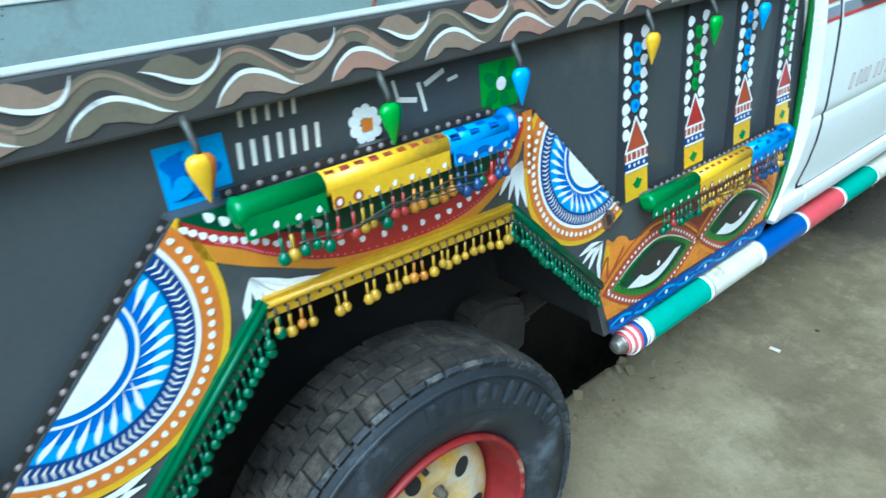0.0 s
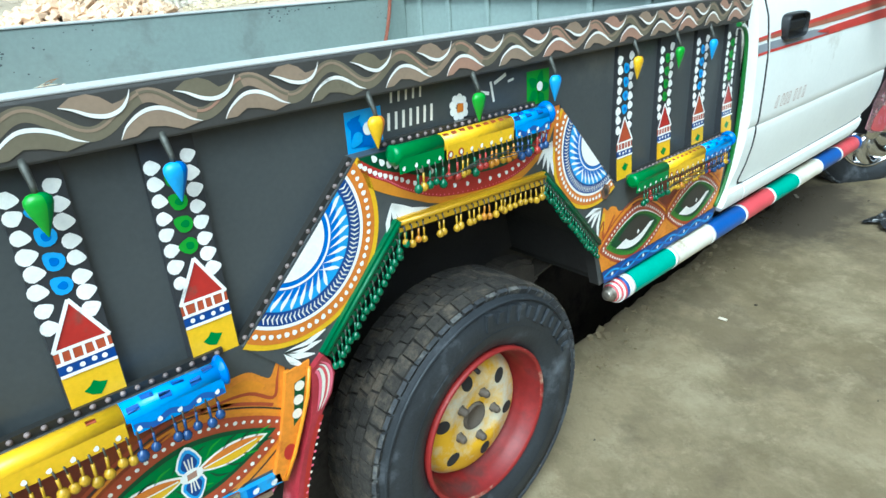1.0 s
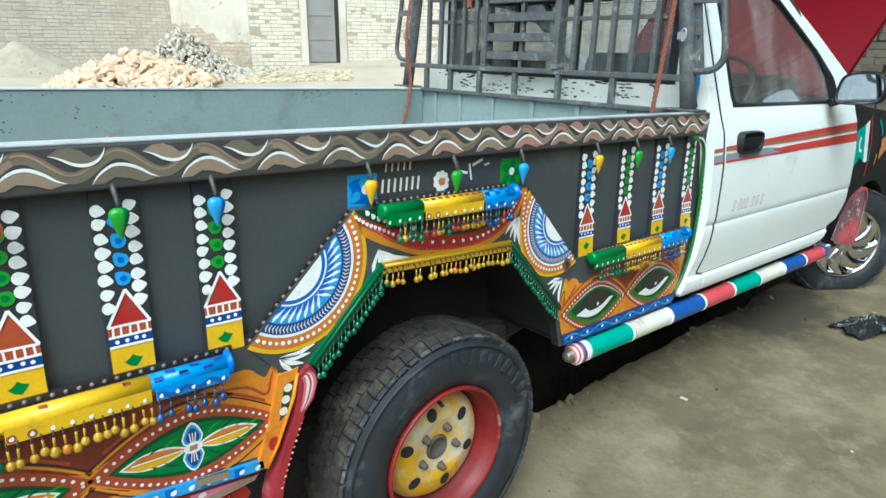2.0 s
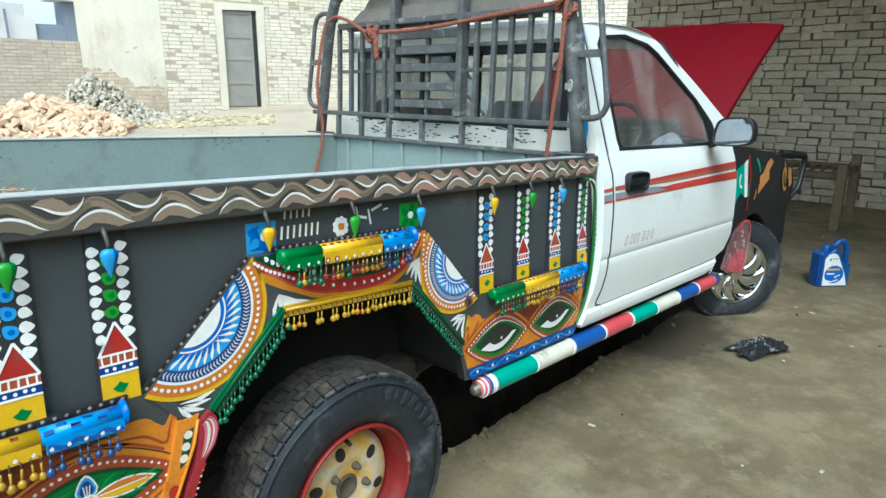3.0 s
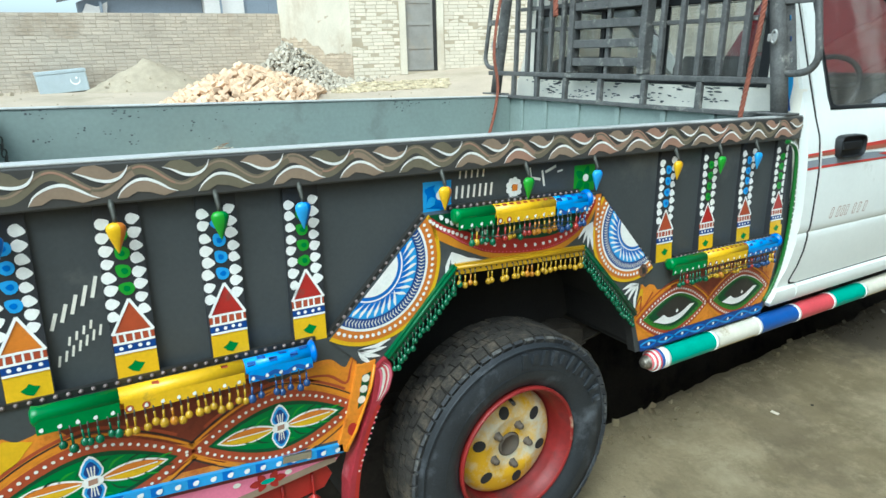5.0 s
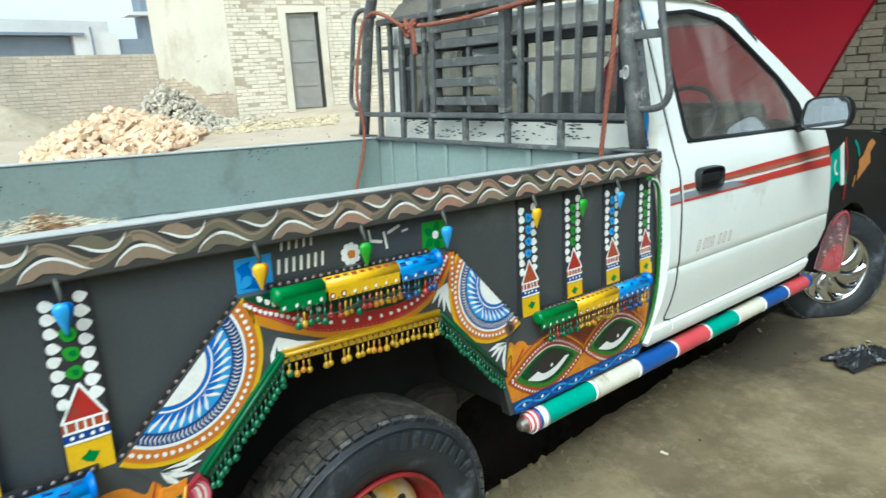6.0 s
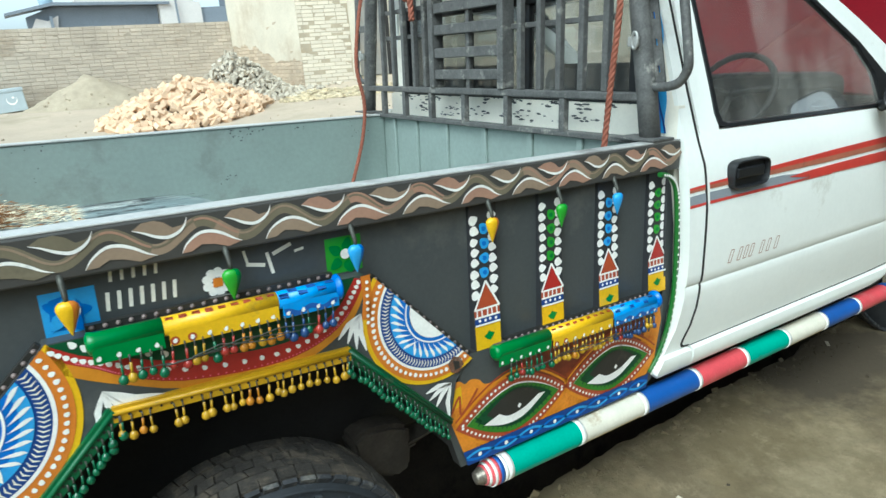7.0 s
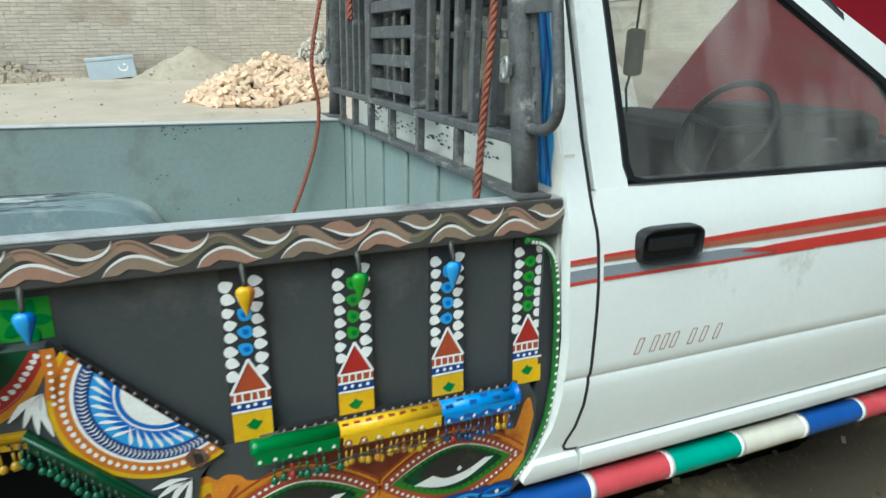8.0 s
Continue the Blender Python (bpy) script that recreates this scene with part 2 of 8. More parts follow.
class Art:
    """Painted shapes on an upright face: outlines in x and z, laid on one another."""

    def __init__(self, y, mats, step=0.0007, shape=None):
        self.bm, self.y, self.mats, self.step, self.shape = bmesh.new(), y, mats, step, shape

    def poly(self, pts, m, level=0):
        y = self.y - step_of(level, self.step)
        vs = [self.bm.verts.new((x, y + (self.shape(z) if self.shape else 0), z)) for x, z in pts]
        f = self.bm.faces.new(vs)
        f.material_index = self.mats.index(m)
        f.normal_update()
        if f.normal.y > 0:
            f.normal_flip()

    def disc(self, x, z, r, m, level=0, rz=None, n=14, turn=0.0):
        rz = rz or r
        c, s = math.cos(turn), math.sin(turn)
        self.poly([(x + r * math.cos(a) * c - rz * math.sin(a) * s, z + r * math.cos(a) * s + rz * math.sin(a) * c) for a in [k * math.tau / n for k in range(n)]], m, level)

    def drop(self, x, z, r, turn, m, level=0, long=1.7, sharp=0.35):
        """A brushed drop, blunt at one end and drawn out at the other."""
        pts = []
        for k in range(12):
            a = k * math.tau / 12
            u, v = math.cos(a) * r, math.sin(a) * r
            if u > 0:
                u *= long
                v *= 1 - sharp * math.cos(a)
            pts.append((x + u * math.cos(turn) - v * math.sin(turn), z + u * math.sin(turn) + v * math.cos(turn)))
        self.poly(pts, m, level)

    def stroke(self, pts, w, m, level=0, taper=False):
        n = len(pts)
        left, right = [], []
        for i, (x, z) in enumerate(pts):
            (ax, az), (bx, bz) = pts[max(0, i - 1)], pts[min(n - 1, i + 1)]
            d = math.hypot(bx - ax, bz - az) or 1
            ww = w / 2 * (max(0.12, math.sin(math.pi * (i + 0.3) / (n - 0.4))) if taper else 1)
            ox, oz = -(bz - az) / d * ww, (bx - ax) / d * ww
            left.append((x + ox, z + oz))
            right.append((x - ox, z - oz))
        for i in range(n - 1):
            self.poly([left[i], left[i + 1], right[i + 1], right[i]], m, level)

    def band(self, upper, lower, m, level=0):
        for i in range(len(upper) - 1):
            self.poly([upper[i], upper[i + 1], lower[i + 1], lower[i]], m, level)

    def done(self, name, parent, label=""):
        bmesh.ops.remove_doubles(self.bm, verts=self.bm.verts[:], dist=1e-6)
        big = [f for f in self.bm.faces if len(f.verts) > 4]
        bmesh.ops.triangulate(self.bm, faces=big)
        return part(name, self.bm, self.mats, parent, label)


def step_of(level, step):
    return (level + 1) * step


def span(a, b, n):
    return [a + (b - a) * i / (n - 1) for i in range(n)]


def lerp(table, x):
    for (x0, y0), (x1, y1) in zip(table, table[1:]):
        if x <= x1:
            return y0 + (y1 - y0) * max(0.0, (x - x0) / (x1 - x0))
    return table[-1][1]

# ---- ground, walls and shed ----
def rise(x, y):
    """Height of the ground: level round the truck, rising towards the yard's far side."""
    base = lerp([(2.4, 0.0), (9.9, 0.45), (13.0, 0.71), (18.0, 0.85), (4000, 0.85)], y)
    k = min(1, max(0, (y - 5) / 4)) * (1 if y < 16 else max(0, 1 - (y - 16) / 6))
    return base + k * max(0.0, min(x, 9) - 2) * 0.1


def pit_edge(x):
    """The worn lip of the service pit between the wheels."""
    return 0.312 + 0.020 * noise.noise((x * 2.3, 0.0, 5.0)) + 0.014 * noise.noise((x * 7, 0.0, 9.0)) + 0.013 * noise.noise((x * 19, 0.0, 2.0)) + 0.012 * noise.noise((x * 41, 0.0, 7.0))


def earth(name, dark, mid, pale, damp, stain_shade=()):
    """Trodden earth: broad damp stains, crumbly clods, pale grit."""
    m = mat(name, srgb(mid), 0.92, 0, 0.1, 2.2, 60, 0.0)
    nt = m.node_tree
    n, l = nt.nodes, nt.links
    p = n["Principled BSDF"]
    co = n.new("ShaderNodeTexCoord")
    def tex(scale, detail, rough, warp=0.0):
        t = n.new("ShaderNodeTexNoise")
        t.inputs["Scale"].default_value, t.inputs["Detail"].default_value, t.inputs["Roughness"].default_value, t.inputs["Distortion"].default_value = scale, detail, rough, warp
        l.new(co.outputs["Object"], t.inputs["Vector"])
        return t.outputs["Fac"]
    def ramp(v, a, b, top=1.0):
        r = n.new("ShaderNodeMapRange")
        r.inputs["From Min"].default_value, r.inputs["From Max"].default_value, r.inputs["To Max"].default_value = a, b, top
        l.new(v, r.inputs["Value"])
        return r.outputs[0]
    def blend(a, b, f):
        x = n.new("ShaderNodeMix")
        x.data_type = "RGBA"
        for s, v in ((6, a), (7, b)):
            if isinstance(v, tuple):
                x.inputs[s].default_value = v + (1,)
            else:
                l.new(v, x.inputs[s])
        l.new(f, x.inputs["Factor"])
        return x.outputs[2]
    broad, clods, grit = tex(0.9, 8, 0.6, 0.15), tex(8.0, 9, 0.68, 0.0), tex(46.0, 4, 0.7)
    out = blend(srgb(mid), srgb(dark), ramp(broad, 0.46, 0.60))
    out = blend(out, srgb(pale), ramp(tex(1.7, 7, 0.66, 0.2), 0.53, 0.70, 0.8))
    out = blend(out, srgb(damp), ramp(tex(1.25, 10, 0.7, 0.5), 0.52, 0.60, 0.55))
    out = blend(out, srgb(dark), ramp(tex(4.6, 11, 0.74, 0.3), 0.50, 0.57, 0.45))
    out = blend(out, srgb(pale), ramp(tex(6.3, 11, 0.74, 0.2), 0.55, 0.63, 0.5))
    out = blend(out, srgb(pale), ramp(clods, 0.52, 0.88))
    out = blend(out, srgb(damp), ramp(tex(2.6, 7, 0.72, 0.1), 0.58, 0.78))
    out = blend(out, srgb(damp), ramp(tex(19.0, 6, 0.75, 0.0), 0.62, 0.70, 0.6))
    out = blend(out, srgb(pale), ramp(grit, 0.68, 0.78, 0.7))
    if stain_shade:
        # old oil stain round (x, y), ragged, enlarged to carry shade beside the cab
        off = n.new("ShaderNodeVectorMath")
        off.operation = "SUBTRACT"
        off.inputs[1].default_value = (stain_shade[0], stain_shade[1], 0.0)
        l.new(co.outputs["Object"], off.inputs[0])
        size = n.new("ShaderNodeVectorMath")
        size.operation = "MULTIPLY"
        size.inputs[1].default_value = (1 / stain_shade[2], 1 / stain_shade[3], 0.0)
        l.new(off.outputs[0], size.inputs[0])
        far = n.new("ShaderNodeVectorMath")
        far.operation = "LENGTH"
        l.new(size.outputs[0], far.inputs[0])
        ragged = n.new("ShaderNodeMath")
        ragged.operation = "MULTIPLY_ADD"
        ragged.inputs[1].default_value = 1.7
        l.new(tex(3.4, 7, 0.68, 0.2), ragged.inputs[0])
        l.new(far.outputs["Value"], ragged.inputs[2])
        out = blend(srgb("4b4233"), out, ramp(ragged.outputs[0], 1.45, 1.95))
    l.new(out, p.inputs["Base Color"])
    h = n.new("ShaderNodeMath")
    h.operation = "MULTIPLY_ADD"
    h.inputs[1].default_value = 0.22
    l.new(grit, h.inputs[0])
    l.new(clods, h.inputs[2])
    b = n.new("ShaderNodeBump")
    b.inputs["Strength"].default_value, b.inputs["Distance"].default_value = 0.42, 0.03
    l.new(h.outputs[0], b.inputs["Height"])
    l.new(b.outputs[0], p.inputs["Normal"])
    return m


SOIL = earth("packed_earth", "716449", "8b7c5f", "9d8f72", "615540", (2.5, 0.16, 0.55, 0.32))
# pit earth coloured dark to stand in for the shade under the truck
SHADEDSOIL = mat("shade_darkened_pit_earth", srgb("453d33"), 0.9, 0, 0.3, 6, 60, 0.4, srgb("241f1a"), 0.5)
YARD = mat("dry_dusty_yard_earth", srgb("b5a591"), 0.95, 0, 0.14, 1.3, 40, 0.4, srgb("a39680"), 0.4)


def make_ground():
    bm = bmesh.new()
    xs = sorted(set([-3000, -800, -200, -60, -25] + [round(-14 + 0.5 * i, 2) for i in range(65)] + [24, 40, 120, 600, 3000] + [round(-1.0 + 0.03 * i, 2) for i in range(180)]))
    ys = [y for y in sorted(set([-3000, -800, -200, -60, -20, -12] + [round(-8 + 0.5 * i, 2) for i in range(57)] + [26, 40, 90, 400, 3000] + [round(-1.6 + 0.1 * i, 2) for i in range(30)])) if not 0.18 < y < 0.45]
    k = sum(y < 0.3 for y in ys)
    # rows that follow the lip: level ground, crumbled brink, pit wall, pit floor
    # the floor lies very deep so that little light reaches it
    lip = ((-0.055, 0.0), (-0.018, 0.006), (0.0, -0.006), (0.014, -0.05), (0.030, -1.9))
    grid = []
    for x in xs:
        inside = -0.9 < x < 4.2
        col = []
        for y, drop in [(y, 0.0) for y in ys[:k]] + [(pit_edge(x) + d, z) for d, z in lip] + [(y, -1.9 if y < 1.35 else 0.0) for y in ys[k:]]:
            near = 0.012 * noise.noise((x * 1.7, y * 1.7, 0)) + 0.007 * noise.noise((x * 6, y * 6, 3))
            col.append(bm.verts.new((x, y, rise(x, y) + (drop if inside else 0.0) + near)))
        grid.append(col)
    for i in range(len(xs) - 1):
        for j in range(len(grid[0]) - 1):
            q = (grid[i][j], grid[i + 1][j], grid[i + 1][j + 1], grid[i][j + 1])
            f = bm.faces.new(q)
            f.smooth = True
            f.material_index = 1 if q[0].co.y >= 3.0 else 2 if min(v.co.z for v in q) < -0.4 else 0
    ob = part("ground", bm, [SOIL, YARD, SHADEDSOIL])
    tagged(ob, "packed damp earth floor with fine scattered grit", "ground", kind="structure")


make_ground()

PLASTER = mat("pale_lime_plaster", srgb("cfc5b2"), 0.9, 0, 0.14, 0.9, 40, 0.3, srgb("b5a48d"), 0.55)
WHITEBRICK = mat("whitewashed_brick", srgb("d2c7b4"), 0.9, 0, 0.1, 2.2, 60, 0.3, srgb("c9bda9"), 0.4, rand=0.06)
MUDBRICK = mat("weathered_brick", srgb("b6aa9a"), 0.92, 0, 0.2, 0.9, 60, 0.3, srgb("94846f"), 0.5, rand=0.09)
SHEDBRICK = mat("dusty_shed_brick", srgb("bbaf99"), 0.9, 0, 0.25, 7, 60, 0.5, srgb("8d816b"), 0.42, rand=0.15)
MORTAR = mat("sandy_mortar", srgb("5c5344"), 0.95, 0, 0.2, 9, 90, 0.3)
HOUSEMORTAR = mat("pale_lime_mortar", srgb("aa9d87"), 0.95, 0, 0.2, 3, 90, 0.3, srgb("a8977f"), 0.4)
LIMEMORTAR = mat("grey_weathered_mortar", srgb("9e9485"), 0.95, 0, 0.2, 3, 90, 0.3, srgb("8a7965"), 0.4)
BASEBRICK = mat("stained_red_brown_brick", srgb("b8a791"), 0.92, 0, 0.2, 1.6, 60, 0.3, srgb("9b826c"), 0.5, rand=0.12)
BASEMORTAR = mat("brown_mortar", srgb("a3937e"), 0.95, 0, 0.2, 5, 90, 0.3)
TIN = mat("dull_tin_sheet", srgb("6f7a85"), 0.5, 0.4, 0.15, 3, 40, 0.1, srgb("6a5a4c"), 0.3)
PALEWALL = mat("pale_far_wall", srgb("d2cdc8"), 0.9, 0, 0.12, 0.6, 20, 0.1)
# blue-grey lightened so the colour itself carries the distant haze
DARKFAR = mat("haze_paled_blue_sheet", srgb("7d858f"), 0.7, 0.0, 0.15, 0.8, 20, 0.1)
TIMBER = mat("old_brown_timber", srgb("73634f"), 0.85, 0, 0.25, 9, 120, 0.3, srgb("544a3e"), 0.3)


def along(a, b):
    a, b = Vector((*a, 0)), Vector((*b, 0))
    d = (b - a).normalized()
    return Matrix.Translation(a) @ Matrix(((d.x, -d.y, 0, 0), (d.y, d.x, 0, 0), (0, 0, 1, 0), (0, 0, 0, 1))), (b - a).length


def wall(name, a, b, pieces, thick, material, label):
    """An upright wall from a to b, of pieces (s0, s1, z0, z1); its face lies on the line."""
    m, length = along(a, b)
    bm = bmesh.new()
    for s0, s1, z0, z1 in pieces:
        box(bm, s0, s1, 0.0, thick, z0, z1)
    ob = part(name, bm, material)
    ob.matrix_basis = m
    return tagged(ob, label, "wall", kind="structure")


shed_wall = wall("wall_east", (8.0, 3.5), (8.0, -8.0), [(0, 11.5, -0.2, 3.2)], 0.25, MORTAR, "dusty shed wall of bricks laid on edge")
house_wall = wall("wall_north", (3.45, 11.36), (9.6, 9.8), [(1.2, 2.30, 0.3, 5.4), (2.30, 2.98, 2.80, 5.4), (2.98, 6.35, 0.3, 5.4), (2.30, 2.98, 0.3, 0.95)], 0.32, HOUSEMORTAR, "whitewashed brick house wall with a grey door")
house_end = wall("wall_west_of_house", (4.37, 14.65), (4.612, 11.062), [(0, 3.596, 0.3, 5.4)], 0.3, BASEMORTAR, "brick end wall of the house under flaking plaster")
side_wall = wall("wall_northeast", (9.4, 10.4), (13.8, 3.6), [(0, 8.1, 0.2, 5.0)], 0.3, LIMEMORTAR, "pale brick wall at the end of the yard")
yard_wall = wall("wall_yard", (-16.0, 14.6), (4.40, 14.6), [(0, 20.4, 0.4, 2.28)], 0.25, LIMEMORTAR, "weathered brick boundary wall of the yard")
# out-of-view roof; its height and west edge are set to shade the shed
bm = bmesh.new()
box(bm, 2.6, 8.3, -8.2, 3.6, 3.20, 3.33)
tagged(part("ceiling", bm, TIN), "unseen tin shed roof, sized to shade floor and hood", "roof", kind="structure")
wall("wall_south", (8.0, -8.0), (3.0, -8.0), [(0, 5.0, -0.2, 3.2)], 0.25, MORTAR, "brick back wall of the shed")


def house_plaster():
    bm = bmesh.new()
    edge = [(0.0, 1.74), (0.7, 1.70), (1.3, 1.66), (1.8, 1.56), (2.2, 1.42), (2.5, 1.36), (2.8, 1.30), (3.1, 1.40), (3.35, 1.32), (3.594, 1.30)]
    fine = []
    for (a, za), (b, zb) in zip(edge, edge[1:]):
        for k in range(14):
            u = k / 14
            s, z = a + (b - a) * u, za + (zb - za) * u
            fine.append((s, z + 0.09 * noise.noise((s * 3.1, 0.0, 6.0)) + 0.045 * noise.noise((s * 9, 0.0, 1.0)) + 0.02 * noise.noise((s * 31, 0.0, 3.0))))
    slab(bm, [(0.0, 5.4)] + fine + [edge[-1], (3.594, 5.4)], -0.0125, 0.0)
    part("plaster_coat", bm, PLASTER, house_end, "flaking pale plaster").matrix_basis = Matrix()


house_plaster()


def house_door():
    d = thing("door_1", "closed grey metal house door in a plastered frame", "door", m=along((3.45, 11.36), (9.6, 9.8))[0])
    d["kind"] = "structure"
    leaf_paint = mat("dusty_grey_door_paint", srgb("8c8881"), 0.7, 0.0, 0.18, 4, 60, 0.15, srgb("968d80"), 0.45)
    bm = bmesh.new()
    slab(bm, [(2.17, 0.90), (2.31, 0.90), (2.31, 2.78), (2.97, 2.80), (2.97, 0.90), (3.12, 0.88), (3.10, 1.7), (3.13, 2.91), (2.16, 2.92), (2.18, 1.9)], -0.03, 0.02)
    part("door_frame", bm, PLASTER, d)
    bm = bmesh.new()
    box(bm, 2.31, 2.97, 0.05, 0.09, 0.96, 2.79, 0.004)
    leaf = part("door_leaf", bm, leaf_paint, d)
    # dark strip drawn for the shadow in the door's right reveal
    bm = bmesh.new()
    box(bm, 2.895, 2.972, 0.030, 0.049, 0.955, 2.79, 0.003)
    part("reveal_shadow_strip", bm, UNDER, d, "dark strip for the shadow beside the door leaf")
    for z in (1.0, 1.42, 1.88, 2.30, 2.74):
        bm = bmesh.new()
        box(bm, 2.33, 2.89, 0.035, 0.051, z - 0.03, z + 0.03, 0.004)
        part("rail", bm, leaf_paint, leaf)
    for s in (2.34, 2.865):
        bm = bmesh.new()
        box(bm, s - 0.03, s + 0.03, 0.037, 0.052, 0.97, 2.78, 0.004)
        part("stile", bm, leaf_paint, leaf)


house_door()


def far_buildings():
    b = thing("far_shed", "hazy dark blue shed with a sagging roof beyond the wall", "building")
    for nm, outline, y, d, m in (("wall", [(0.75, 0.8), (4.6, 0.8), (4.6, 3.36), (1.5, 3.38), (0.75, 3.1)], 23.5, 0.5, DARKFAR),
                                 ("roof", [(0.2, 3.12), (1.5, 3.40), (4.95, 3.37), (4.95, 3.45), (1.5, 3.49), (0.2, 3.2)], 23.1, 1.0, DARKFAR),
                                 ("cloth", [(0.8, 2.7), (1.55, 2.72), (1.62, 3.12), (1.3, 2.96), (1.0, 3.05)], 23.35, 0.08, PALEWALL),
                                 ("post", [(1.36, 0.8), (1.44, 0.8), (1.44, 3.1), (1.36, 3.1)], 23.2, 0.08, DARKFAR)):
        bm = bmesh.new()
        slab(bm, outline, y, y + d)
        part(nm, bm, m, b)
    w = thing("water_tank", "pale blue water tank on a far roof", "tank")
    bm = bmesh.new()
    lathe(bm, [(0.0, 3.3), (0.2, 3.3), (0.21, 3.7), (0.18, 3.78), (0.0, 3.8)], 16, "z", (1.42, 24.3, 0))
    sweep(bm, [(1.42, 24.3, 0.8), (1.42, 24.3, 3.3)], 0.1, 8)
    part("tank_body", bm, FARTANK, w)
    h = thing("far_house", "hazy pale house with a blue-grey tower beyond the yard wall", "building")
    for nm, outline, y, d, m in (("rear_wall", [(2.3, 0.8), (6.2, 0.8), (6.2, 4.0), (3.0, 4.05), (2.3, 3.85)], 25.0, 0.6, PALEWALL),
                                 ("wall", [(4.62, 0.8), (5.98, 0.8), (5.98, 3.42), (5.3, 3.52), (4.62, 3.46)], 23.2, 0.6, PALEWALL),
                                 ("post", [(5.14, 0.8), (5.20, 0.8), (5.16, 3.62), (5.10, 3.62)], 23.0, 0.06, DARKFAR),
                                 ("lower_wall", [(5.985, 0.8), (6.895, 0.8), (6.895, 3.28), (5.985, 3.26)], 23.3, 0.6, DARKFAR),
                                 ("tower", [(6.9, 0.8), (7.7, 0.8), (7.7, 5.2), (6.9, 5.2)], 23.3, 0.9, DARKFAR),
                                 ("eave", [(6.4, 4.02), (7.9, 4.02), (7.9, 4.16), (6.4, 4.12)], 23.0, 0.9, PALEWALL)):
        bm = bmesh.new()
        slab(bm, outline, y, y + d)
        part(nm, bm, m, h)


FARTANK = mat("pale_blue_tank", srgb("9fb4c2"), 0.6, 0, 0.1, 2, 20, 0.05)
far_buildings()


# unseen wall, added to cut low sky light and give reflections
wall("wall_opposite", (2.9, -4.6), (-12.0, -4.6), [(0, 14.9, -0.2, 3.2)], 0.25, MUDBRICK, "unseen brick wall added behind the camera to block low sky")

# ---- the truck ----
RAKE = 2.2
truck = thing("pickup_truck", "white pickup truck with painted cargo bed and raised maroon hood", "truck", m=pose(0, 0, 0, 0, RAKE, 0))
TOP, SILL = 1.185, 0.782      # top of the bed rail, ledge under the ribs
FAR = 1.55                    # far side of the truck


def lean(z):
    """The upper side panel leans in slightly."""
    return 0.022 * max(0.0, z - SILL)


def rib_lean(z):
    """The ribs stand proud at the ledge and taper in towards the rail."""
    return lerp([(0.70, 0.0), (SILL, 0.001), (0.94, 0.015), (1.12, 0.020)], z)


RUSTSPOT = mat("rusted_bare_steel", srgb("6b4a36"), 0.85, 0, 0.4, 60, 200, 0.3, srgb("8a8074"), 0.4)
SIDE_MATS = [RUSTSPOT, GREY, BLACK, WHITE, CREAM, BLUE, NAVY, SKYB, TEAL, GREEN, DGREEN, LGREEN, YELLOW, ORANGE, RUST, RED, PINK, SALMON, OLIVE, TAN, CHAR]


SCRAPED = mat("scraped_bed_paint", srgb("8a9899"), 0.5, 0.1, 0.15, 5, 90, 0.15, srgb("c9ccc6"), 0.55)
RAILCHAR = paint("dusty_charcoal", "454340", 0.5)
CHIPDARK = mat("bare_rusty_steel", srgb("555759"), 0.8, 0.1, 0.3, 60, 200, 0.1)


